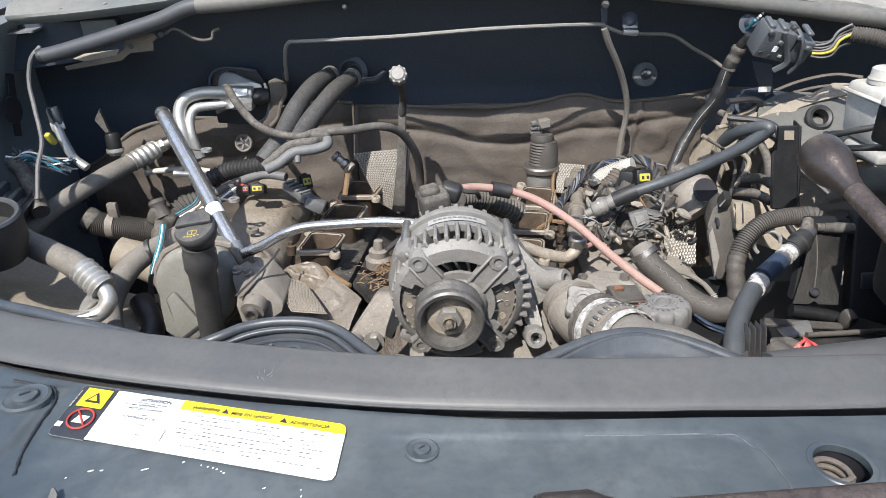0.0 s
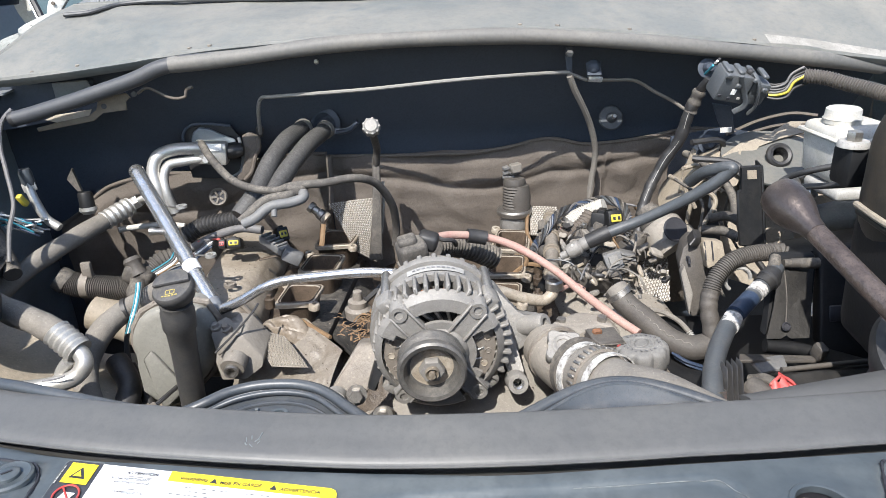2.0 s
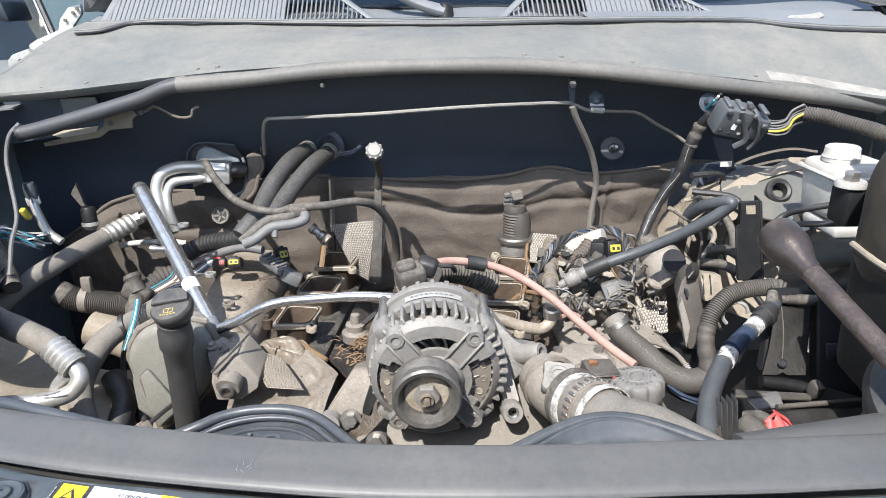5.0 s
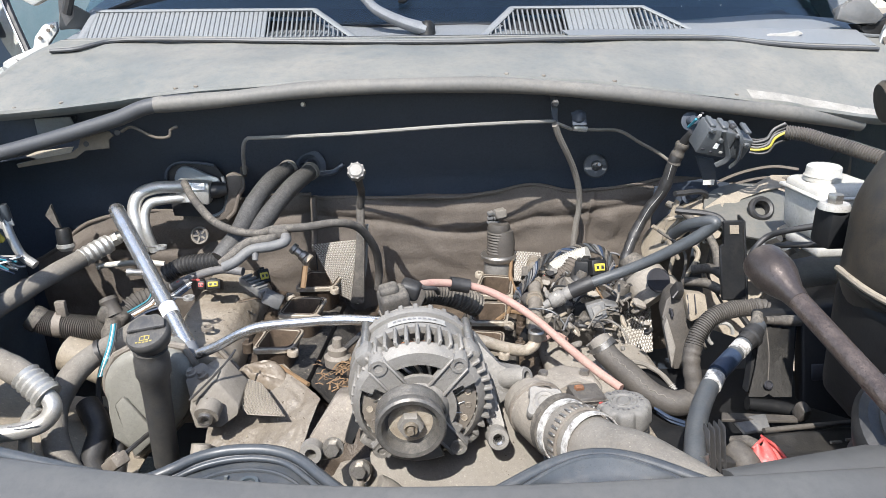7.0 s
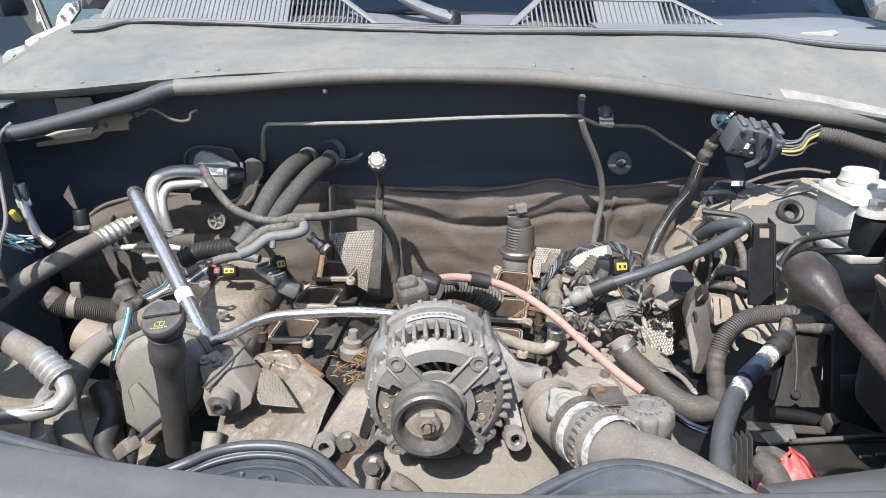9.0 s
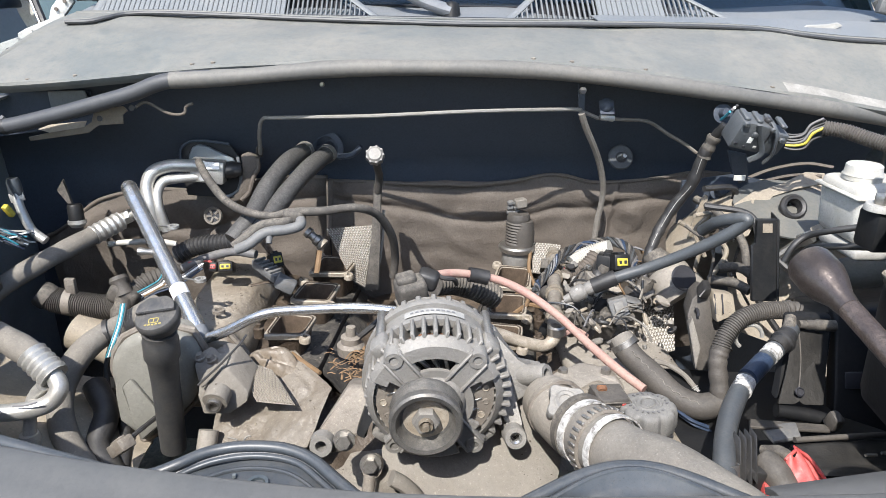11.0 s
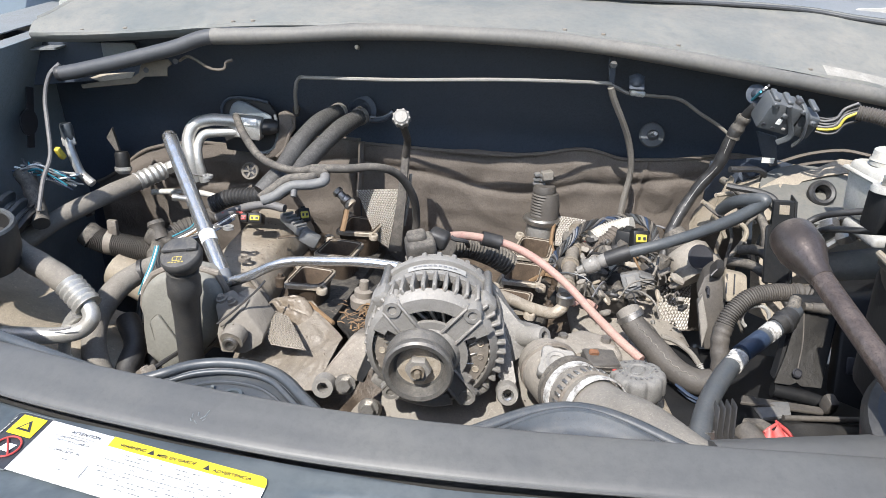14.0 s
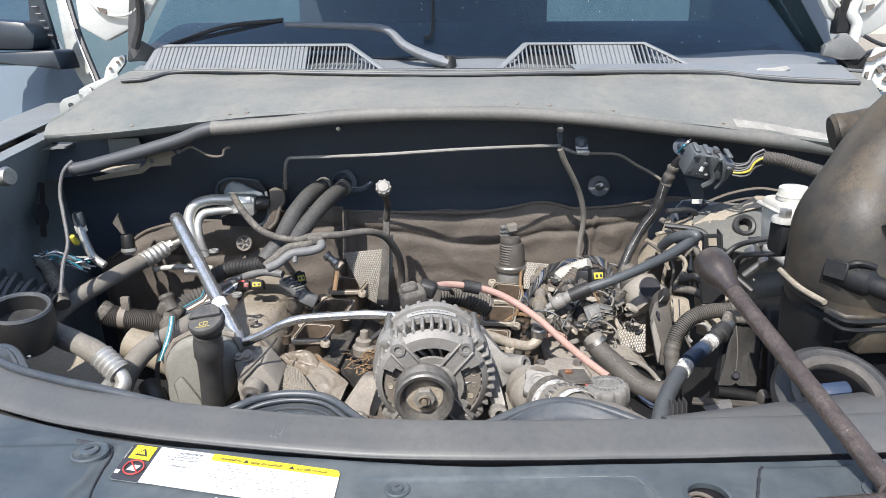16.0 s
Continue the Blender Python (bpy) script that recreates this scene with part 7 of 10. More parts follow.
part("tube", prism([(-0.075, 1.050, 1.092), (-0.062, 1.050, 1.092), (-0.065, 1.030, 1.003), (-0.067, 1.010, 0.921), (-0.091, 1.010, 0.921), (-0.080, 1.030, 1.002)], (0, 0.012, 0), 0.003), "rubber_dusty", dip, "flat dark guide")
part("rod", tube([(-0.060, 1.060, 1.046), (-0.063, 1.050, 0.995), (-0.068, 1.040, 0.959)], 0.003, 8), "engine", dip)
hose("metal_line", [(-0.156, 1.130, 1.079), (-0.157, 1.125, 1.030), (-0.159, 1.120, 0.980)], 0.006, "insulation", "thin brown line running down the firewall", "pipe")

# oil filler
oil = thing("oil_filler", (-0.324, 0.700, 0.881), "black oil filler neck with a ribbed cap", "oil filler")
oc = Vector((-0.296, 0.676, 1.040))
ob = Vector((-0.315, 0.715, 0.836))
om = along(ob, oc) @ Matrix.Diagonal((0.86, 0.86, 1, 1))
n = (oc - ob).length
part("neck", lathe([(0, 0), (0.0185, 0), (0.019, n * 0.55), (0.0205, n * 0.70), (0.0235, n * 0.73), (0.0235, n * 0.84), (0.0215, n * 0.86), (0.0225, n * 0.90), (0, n * 0.90)], om, 36), "oil_cap", oil)
cmx = Matrix.Translation(oc) @ pose(0, 0, 0, 24, -9, 0) @ Matrix.Scale(0.87, 4)
ocap = part("cap", lathe([(0, 0.0062), (0.021, 0.0062), (0.0262, 0.0052), (0.0285, 0.002), (0.0285, -0.006), (0.026, -0.010), (0.023, -0.018), (0, -0.018)], cmx, 44), "oil_cap", oil, "grey-black oil cap with yellow symbol")
part("grip_bar", prism([cmx @ Vector(q) for q in ((-0.026, 0.000, 0.005), (0.026, 0.000, 0.005), (0.0235, 0.014, 0.005), (0.012, 0.024, 0.005), (-0.012, 0.024, 0.005), (-0.0235, 0.014, 0.005))], tuple(cmx.to_3x3() @ Vector((0, 0.001, 0.0065))), 0.0022, 2), "oil_cap", ocap, "raised grip")
for q in range(10):
    x = (-0.0215 + 0.0022 * q) if q < 5 else (0.0105 + 0.0022 * (q - 5))
    part("grip_rib", block((0.0009, 0.0012, 0.005), cmx @ Matrix.Translation((x, -0.0002, 0.0082)), 0.0003, 1), "oil_cap", ocap)
om2 = cmx @ Matrix.Translation((0.0, -0.012, 0.0066))
for q, w in ((Vector((-0.006, 0, 0)), (0.0011, 0.006, 0.0006)), (Vector((0.006, 0, 0)), (0.0011, 0.006, 0.0006)), (Vector((0, 0.0035, 0)), (0.011, 0.0011, 0.0006)), (Vector((0, -0.0035, 0)), (0.011, 0.0011, 0.0006)), (Vector((0.0, 0.0, 0)), (0.0011, 0.005, 0.0006))):
    part("symbol_bar", block(w, om2 @ Matrix.Translation(q), 0), "yellow_faded", ocap, "", False)
for q in range(5):
    part("print_bar", block((0.0032, 0.0018, 0.0006), om2 @ Matrix.Translation((-0.0095 + 0.0046 * q, -0.0068 + 0.0004 * abs(q - 2), -0.0002)), 0), "yellow_faded", ocap, "", False)
# ribbon of teal wires out of the taped joint, and a thin black rod
for k in range(4):
    hose("wire", [(-0.415, 0.860, 0.968), (-0.411, 0.845, 0.964), (-0.407, 0.820, 0.954), (-0.407, 0.800, 0.943), (-0.418, 0.800, 0.918)], 0.0012, ("teal", "label", "teal", "hose_blue")[k], ("thin teal", "thin white", "thin teal", "thin blue-grey")[k] + " wire hanging from the taped joint", "wire", 6, 0, "ribbon wires").matrix_basis = Matrix.Translation(Vector((-0.415, 0.860, 0.968)) + Vector((0.0026 * k - 0.0045, 0, 0.0006 * k)))
for k in range(4):
    hose("wire", [(-0.411, 0.900, 0.969), (-0.393, 0.900, 0.979), (-0.378, 0.900, 0.989), (-0.376, 0.920, 0.998)], 0.0013, ("teal", "wire", "label", "wood")[k], ("teal", "grey", "white", "tan")[k] + " wire fanning out of the taped joint", "wire", 6, 0, "fanned wires").matrix_basis = Matrix.Translation(Vector((-0.411, 0.900, 0.969)) + Vector((0.0026 * k, 0, -0.0022 * k)))
hose("thin_rod", [(-0.270, 0.700, 0.936), (-0.247, 0.715, 0.954), (-0.225, 0.730, 0.974), (-0.217, 0.740, 0.983)], 0.0014, "rubber", "thin black rod leaning over the sensor housing", "rod", 6)

# sensor housing beside the filler
sh = thing("sensor_housing", (-0.244, 0.690, 0.919), "dusty cast housing with a bright hollow bolt", "housing")
part("body", prism([(-0.2719, 0.7150, 0.9364), (-0.2541, 0.7200, 0.9478), (-0.2376, 0.7200, 0.9452), (-0.2131, 0.7100, 0.9187), (-0.2149, 0.7050, 0.9081), (-0.2358, 0.7000, 0.8943), (-0.2677, 0.7000, 0.8946), (-0.2736, 0.7050, 0.9183)], (0.004, 0.045, 0.012), 0.0025, 2), "plate_grey", sh)
part("barrel", lathe([(0, 0), (0.0150, 0), (0.0155, 0.004), (0.0150, 0.018), (0, 0.018)], along((-0.246, 0.705, 0.9254), (-0.2486, 0.684, 0.9181)), 28), "plate_grey", sh)
bm_ = along((-0.2486, 0.684, 0.9181), (-0.2477, 0.668, 0.9176))
part("hollow_bolt", lathe([(0, -0.008), (0.0050, -0.006), (0.0058, 0.004), (0.0082, 0.004), (0.0092, 0.002), (0.0092, -0.008), (0, -0.010)], bm_, 24), "steel", sh)
part("cap_block", prism([(-0.2786, 0.7200, 0.9519), (-0.2656, 0.7250, 0.9578), (-0.2551, 0.7250, 0.9505), (-0.2407, 0.7200, 0.9493), (-0.2569, 0.7120, 0.9324), (-0.2709, 0.7080, 0.9261)], (0.002, 0.022, 0.006), 0.002, 2), "plate_grey", sh)
for q in [(-0.2715, 0.7300, 0.9541), (-0.2592, 0.7300, 0.9508)]:
    part("nipple", lathe([(0, 0.010), (0.004, 0.010), (0.0055, 0.006), (0.0075, 0.005), (0.0075, -0.004), (0, -0.004)], along(q, Vector(q) + Vector((-0.2, -0.2, 0.9))), 14), "alu_dark", sh)
part("drain_post", tube([(-0.263, 0.700, 0.872), (-0.265, 0.690, 0.855), (-0.267, 0.680, 0.829)], 0.012, 14), "engine", sh)


# ---- woven heat shields ----
def weave(name, corners, nu, nv, label, skin="shield_pale"):
    """A quilted sheet of small raised pyramids between four corners."""
    a, b, c, d = [Vector(p) for p in corners]
    nrm = (b - a).cross(d - a).normalized()
    if nrm.y > 0:
        nrm = -nrm
    f = lambda u, v: a.lerp(b, u).lerp(d.lerp(c, u), v) + nrm * (0.006 * math.sin(u * 3.1) * math.sin(v * 3.1))
    t = thing(name, a, label, "heat shield", "heat shields")
    part("backing", sheet(lambda u, v: f(u, v) - nrm * 0.003, 8, 8, 0.002), "alu_dark", t)
    bm = bmesh.new()
    h = (b - a).length / nu * 0.45
    for j in range(nv):
        for i in range(nu):
            o = 0.5 if j % 2 else 0.0
            cen = f(min(1, (i + 0.5 + o * 0.9) / nu), (j + 0.5) / nv)
            e = [f(min(1, (i + 0.5 + o * 0.9 + q) / nu), min(1, max(0, (j + 0.5 + s) / nv))) for q, s in ((-0.47, 0), (0, -0.6), (0.47, 0), (0, 0.6))]
            top = bm.verts.new(cen + nrm * h)
            vs = [bm.verts.new(p) for p in e]
            for k in range(4):
                bm.faces.new((top, vs[k], vs[(k + 1) % 4]))
    tagged(part("quilting", bm, skin, t, "", False), kind="stuff")
    return t


weave("heat_shield", ((-0.2515, 0.7789, 0.9317), (-0.1919, 0.7496, 0.9278), (-0.1554, 0.6989, 0.9083), (-0.2046, 0.7106, 0.9063)), 13, 13, "dusty quilted heat shield below the intake ports", "fabric")
weave("heat_shield", ((-0.164, 1.115, 0.994), (-0.081, 1.115, 1.001), (-0.083, 1.070, 0.894), (-0.117, 1.070, 0.915)), 16, 24, "pale quilted heat shield against the firewall")
weave("heat_shield", ((0.3471, 0.950, 0.9405), (0.4023, 0.950, 0.9347), (0.3783, 0.860, 0.892), (0.3296, 0.840, 0.8912)), 10, 18, "bright quilted heat shield beside the steering column")
weave("heat_shield", ((0.202, 1.110, 0.972), (0.253, 1.110, 0.967), (0.233, 1.060, 0.930), (0.196, 1.060, 0.934)), 10, 13, "pale quilted heat shield behind the sensor")

# ---- small engine things on the near head ----
def plug(name, at, axis, size, material, label, face="yellow"):
    """A rectangular wiring connector with a coloured lock and a latch."""
    t = thing(name, at, label, "connector", "wiring connectors")
    m = along(at, Vector(at) + Vector(axis))
    w, h, d = size
    part("shell", block((w, h, d), m, 0.0022, 2), material, t)
    part("latch", block((w * 0.4, h * 0.2, d * 0.8), m @ Matrix.Translation((0, h * 0.55, 0)), 0.001, 1), material, t)
    if face:
        part("lock", block((w * 0.7, h * 0.5, d * 0.12), m @ Matrix.Translation((0, 0, d * 0.5)), 0.001, 1), face, t, "coloured lock")
        for q in (-0.16, 0.16):
            part("pin_hole", block((w * 0.16, h * 0.2, d * 0.06), m @ Matrix.Translation((w * q, 0, d * 0.56)), 0, 1), "ink", t, "", False)
    return t


plug("connector", (-0.294, 0.950, 0.988), (0.1, -1, 0.5), (0.022, 0.016, 0.03), "plastic", "black wiring connector with yellow lock")
plug("connector", (-0.225, 0.970, 0.991), (0.5, -0.9, 0.5), (0.018, 0.022, 0.03), "plastic", "black wiring connector with yellow lock lying loose")
plug("connector", (-0.314, 0.955, 0.986), (0, -1, 0.5), (0.012, 0.014, 0.02), "plastic", "black wiring connector with red lock", "red")
inj = thing("injector_clip", (-0.225, 0.930, 0.985), "grey slotted plastic injector clip lying on the head", "clip")
im = along((-0.252, 0.960, 0.993), (-0.201, 0.910, 0.980))
part("channel", block((0.018, 0.014, 0.060), im @ Matrix.Translation((0, 0, 0.03)), 0.003), "plastic_grey", inj)
for k in range(5):
    part("tooth", block((0.020, 0.004, 0.004), im @ Matrix.Translation((0, 0.009, 0.010 + 0.010 * k)), 0.001, 1), "plastic_grey", inj)
part("foot", block((0.03, 0.02, 0.02), Matrix.Translation((-0.198, 0.905, 0.980)) @ Matrix.Rotation(0.5, 4, "Y"), 0.004), "plastic_grey", inj)
hose("wiring_loom", [(-0.384, 1.000, 0.989), (-0.351, 1.000, 1.004), (-0.313, 0.990, 1.012), (-0.279, 0.980, 1.020)], 0.014, "rubber", "taped wiring loom across the valve cover", "wiring loom", 14, 0.007)
hose("wiring_loom", [(-0.372, 0.985, 0.972), (-0.334, 0.980, 0.991), (-0.287, 0.970, 1.006), (-0.251, 0.960, 1.005)], 0.007, "wire", "dusty grey wiring loom", "wiring loom", 10)
hose("wire", [(-0.361, 0.980, 0.983), (-0.333, 0.975, 0.989), (-0.310, 0.960, 0.986)], 0.0022, "red", "thin red harness wire", "wire", 6)
tb = thing("temperature_sensor", (-0.176, 1.060, 0.996), "brass temperature sensor with a black cable", "sensor")
tm = along((-0.189, 1.060, 1.009), (-0.161, 1.050, 0.987)) @ Matrix.Scale(0.8, 4)
part("body", lathe([(0, 0), (0.011, 0.001), (0.012, 0.010), (0.009, 0.012), (0.009, 0.024), (0.012, 0.026), (0.012, 0.036), (0, 0.038)], tm, 20), "steel", tb)
part("collar", lathe([(0, 0.038), (0.0135, 0.038), (0.0135, 0.048), (0, 0.05)], tm, 20), "port", tb)
stick = thing("dry_twig", (-0.169, 1.030, 0.963), "dry twig caught in the engine", "twig", "dry twigs")
part("stem", tube([(-0.165, 1.030, 0.985), (-0.167, 1.020, 0.967), (-0.169, 1.010, 0.953)], 0.005, 6, 4, 0.5), "wood", stick)
tw = thing("dry_twig", (-0.151, 0.780, 0.917), "dry twig lying in the valley", "twig", "dry twigs")
part("stem", tube([(-0.175, 0.800, 0.923), (-0.151, 0.780, 0.917), (-0.132, 0.760, 0.916)], 0.003, 6), "wood", tw)
rng = random.Random(11)
bm = bmesh.new()
base = Vector((-0.084, 0.720, 0.950))
for k in range(90):
    p = base + Vector((rng.gauss(0, 0.014), rng.uniform(-0.03, 0.05), rng.uniform(-0.006, 0.006)))
    d = Vector((rng.uniform(-1, 1), rng.uniform(-1, 1), rng.uniform(-0.3, 0.3))) * rng.uniform(0.004, 0.010)
    sweep(bm, [p - d, p + Vector((0, 0, 0.002)), p + d], rng.uniform(0.0006, 0.0014), 4, True, 0.5)
tagged(obj("leaf_litter", bm, "wood"), "dry brown leaf litter in the engine valley", "leaf litter", kind="stuff")
blanket_edge = [Vector(q) for q in [(-0.2691, 0.8150, 0.9182), (-0.1780, 0.8150, 0.9425), (-0.1139, 0.7350, 0.9223), (-0.1374, 0.6650, 0.8874), (-0.1894, 0.6550, 0.8686), (-0.2631, 0.6800, 0.8573)]]


def blanket(u, v):
    """The sheet between a back edge, a fold in the middle and a front edge."""
    back, mid, front = blanket_edge[0].lerp(blanket_edge[1], u), blanket_edge[0].lerp(blanket_edge[5], 0.5).lerp(blanket_edge[2], u), blanket_edge[5].lerp(blanket_edge[3], u)
    p = back.lerp(mid, v * 2) if v < 0.5 else mid.lerp(front, v * 2 - 1)
    k = abs(noise.noise(Vector((u * 2.2 + 3, v * 2.4, 2.0)))) * 0.014 + abs(noise.noise(Vector((u * 6, v * 6, 7.0)))) * 0.005 + 0.0018 * noise.noise(Vector((u * 17, v * 17, 1.0)))
    hollow = 0.012 * math.exp(-((u - 0.35) / 0.25) ** 2 - ((v - 0.45) / 0.35) ** 2)
    return p + Vector((0, -0.3 * k, k * 0.7 - 0.017 - hollow))


foil_ = thing("heat_foil", blanket_edge[0], "crumpled dust-caked foil blanket round the quilted shield", "foil")
part("sheet", sheet(blanket, 46, 46, -0.0012), "blanket", foil_)
crease = [blanket(0.16 + 0.10 * math.sin(k * 0.5), 0.80 + 0.012 * k) + Vector((0, 0, 0.001)) for k in range(6)]
part("cast_mark", sweep(bmesh.new(), crease, 0.0011, 6), "alu", foil_, "scratched mark")
part("cast_mark", sweep(bmesh.new(), [blanket(0.14 + 0.022 * k, 0.90 - 0.012 * k) + Vector((0, 0, 0.001)) for k in range(6)], 0.0011, 6), "alu", foil_, "scratched mark")
part("cast_mark", sweep(bmesh.new(), [blanket(0.36 + 0.035 * math.cos(a), 0.84 + 0.035 * math.sin(a)) + Vector((0, 0, 0.001)) for a in (0.8 + k * 0.45 for k in range(11))], 0.0011, 6), "alu", foil_, "scratched ring")
fa, fb_, fc_, fd = [Vector(q) for q in [(-0.2367, 0.8000, 0.9402), (-0.1765, 0.8000, 0.9521), (-0.1492, 0.7600, 0.9254), (-0.2089, 0.7650, 0.9305)]]


def crumple_at(u, v):
    p = fa.lerp(fb_, u).lerp(fd.lerp(fc_, u), v)
    k = abs(noise.noise(Vector((u * 2.0, v * 2.0, 2.0)))) * 0.016 + abs(noise.noise(Vector((u * 5, v * 5, 7.0)))) * 0.003
    return p + Vector((0.004 * noise.noise(Vector((u * 4, v * 4, 0))), -0.2 * k, k - 0.016 - 0.012 * (2 * u - 1) ** 4 - 0.016 * v ** 4))


brown_ = thing("torn_foil", fa, "smooth oily brown foil bulging over the heat shield", "foil")
part("sheet", sheet(crumple_at, 26, 20, -0.0008), "foil", brown_)
kn = thing("knock_sensor", (-0.093, 0.770, 0.958), "grimy knock sensor with a lead", "sensor")
km = along((-0.092, 0.765, 0.943), Vector((-0.091, 0.765, 0.969)))
part("base", lathe([(0, 0), (0.017, 0), (0.018, 0.012), (0.013, 0.016), (0.013, 0.024), (0.007, 0.026), (0.006, 0.038), (0, 0.039)], km, 20), "alu_dark", kn)
part("lead", tube([(-0.085, 0.765, 0.962), (-0.067, 0.770, 0.976), (-0.053, 0.780, 0.985)], 0.004, 8), "rubber", kn)


# flakes of dirt and crumbs lying on the engine
def crumbs(count, seed, kinds):
    rng = random.Random(seed)
    dg = bpy.context.evaluated_depsgraph_get()
    dg.update()
    bm = bmesh.new()
    made = 0
    for k in range(count * 6):
        x, y = rng.uniform(-0.36, 0.38), rng.uniform(0.56, 1.08)
        hit, p, nrm, _, ob, _ = scene.ray_cast(dg, Vector((x, y, 1.03)), Vector((0, 0, -1)))
        if not hit or nrm.z < 0.55 or p.z < 0.8 or ob.parent is None or ob.parent.name.split(".")[0] not in kinds:
            continue
        r = rng.uniform(0.0006, 0.0017) * (1.8 if rng.random() < 0.08 else 1.0)
        v = [bm.verts.new(p + Vector((rng.uniform(-1, 1), rng.uniform(-1, 1), rng.uniform(0, 0.6))) * r) for _ in range(5)]
        bmesh.ops.convex_hull(bm, input=v)
        made += 1
        if made >= count:
            break
    return bm


ENGINE_PARTS = ("engine_block", "valve_cover", "cylinder_head", "heat_foil", "torn_foil", "intake_port", "water_pump", "sensor_housing")
tagged(obj("pale_flakes", crumbs(700, 78, ENGINE_PARTS + ("heat_shield", "alternator_bracket")), "tan", False), "pale flakes of brittle plastic and grit on the engine", "flakes", kind="stuff")
tagged(obj("dirt_crumbs", crumbs(2000, 77, ENGINE_PARTS), "oily", False), "brown crumbs of dried dirt scattered over the engine", "dirt", kind="stuff")

# ---- far side: sensor, cables, harness ----
sen = thing("egr_sensor", (0.172, 1.100, 0.940), "black ribbed sensor on a grey flange with worn terminals", "sensor")
sm = along(Vector((0.172, 1.100, 0.935)), Vector((0.172, 1.100, 0.935)) + Vector((0, 0.0, 1)))
part("base", lathe([(0, 0), (0.024, 0), (0.026, 0.006), (0.024, 0.026), (0, 0.026)], sm, 28), "alu", sen)
part("flange", lathe([(0, 0.026), (0.030, 0.026), (0.032, 0.030), (0.032, 0.034), (0.029, 0.037), (0, 0.037)], sm, 32), "steel", sen, "dull metal flange")
prof = [(0, 0.037), (0.026, 0.037)]
for k in range(8):
    prof += [(0.027, 0.041 + k * 0.0052), (0.0243, 0.0436 + k * 0.0052)]
part("ribbed_body", lathe(prof + [(0.026, 0.086), (0.022, 0.094), (0, 0.094)], sm @ Matrix.Diagonal((0.80, 0.80, 1, 1)), 32), "cloth_tape", sen, "dusty ribbed body")
part("side_shell", lathe([(0, 0.037), (0.020, 0.037), (0.021, 0.060), (0.017, 0.082), (0, 0.084)], sm @ Matrix.Translation((-0.008, 0.004, 0)), 24), "cloth_tape", sen)
for k in range(6):
    part("terminal", block((0.011, 0.010, 0.0065), sm @ Matrix.Translation((0.004 + 0.011 * (k % 2), -0.008 + 0.003 * (k // 2), 0.094 + 0.009 * (k // 2))) @ pose(0, 0, 0, 0, 12, 8 * (k % 3)), 0.0012, 1), "plastic_grey", sen, "worn grey terminal")
part("plug_top", block((0.020, 0.018, 0.016), sm @ Matrix.Translation((-0.002, 0, 0.112)) @ pose(0, 0, 0, 4, 8, 10), 0.002, 1), "hose_dust", sen)

red = hose("battery_cable", [(0.013, 0.770, 1.050), (0.041, 0.790, 1.045), (0.079, 0.800, 1.037), (0.112, 0.800, 1.027), (0.145, 0.790, 1.012), (0.178, 0.760, 0.996), (0.206, 0.720, 0.980), (0.231, 0.670, 0.972), (0.253, 0.640, 0.964)], 0.0054, "cable_red", "faded pink-red battery cable with taped joint", "cable")
part("tape", tube([(0.062, 0.798, 1.040), (0.075, 0.800, 1.037), (0.088, 0.800, 1.034)], 0.0098, 14), "rubber", red, "black tape wrap")
hose("corrugated_conduit", [(0.017, 0.820, 1.017), (0.044, 0.840, 1.010), (0.076, 0.850, 0.997), (0.106, 0.860, 0.978)], 0.0165, "rubber_dusty", "grey dusty corrugated conduit behind the alternator", "conduit", 14, 0.0055)
hose("wire", [(0.019, 0.775, 1.051), (0.026, 0.770, 1.047), (0.040, 0.770, 1.045), (0.045, 0.780, 1.034)], 0.003, "rubber", "short black lead at the terminal boots", "wire", 8)
band = thing("alternator_strap", (0.044, 0.700, 1.043), "dark band behind the alternator", "strap")
part("band", tube([(0.001, 0.700, 1.035), (0.031, 0.710, 1.038), (0.058, 0.710, 1.033), (0.077, 0.700, 1.018), (0.087, 0.680, 1.013)], 0.005, 8, 8, 0.5), "rubber", band)

tan = hose("fuel_return_tube", [(0.084, 0.760, 0.977), (0.112, 0.770, 0.963), (0.139, 0.775, 0.951), (0.163, 0.780, 0.944), (0.177, 0.785, 0.950), (0.181, 0.790, 0.962)], 0.0082, "port", "tan dusty fuel tube with a bend", "fuel tube")
part("collar", lathe([(0.007, 0), (0.0125, 0.001), (0.0125, 0.012), (0.0095, 0.014)], along((0.182, 0.790, 0.956), (0.181, 0.790, 0.975)), 18), "steel", tan)
rr = thing("fuel_rail", (0.188, 0.860, 0.953), "grimy steel fuel rail along the far intake ports", "fuel rail")
a, b = Vector((0.180, 0.790, 0.962)), Vector((0.234, 1.080, 0.964))
part("rail_tube", tube([a, b], lambda s: 0.0105 + 0.0008 * math.sin(s * 60), 16, 20), "alu_dark", rr)
for k in (0.12, 0.4, 0.62, 0.9):
    p = a.lerp(b, k)
    part("rail_boss", lathe([(0.0105, -0.008), (0.0135, -0.007), (0.0135, -0.002), (0.0118, 0.0), (0.0135, 0.002), (0.0135, 0.007), (0.0105, 0.008)], along(p, b), 18), "lug_dirt", rr, "dirty collar")
    part("injector", lathe([(0, 0), (0.007, 0), (0.008, 0.02), (0.006, 0.03), (0, 0.032)], along(p + Vector((-0.004, 0, 0)), p + Vector((-0.02, 0, -0.03))), 14), "plastic", rr, "black injector body")

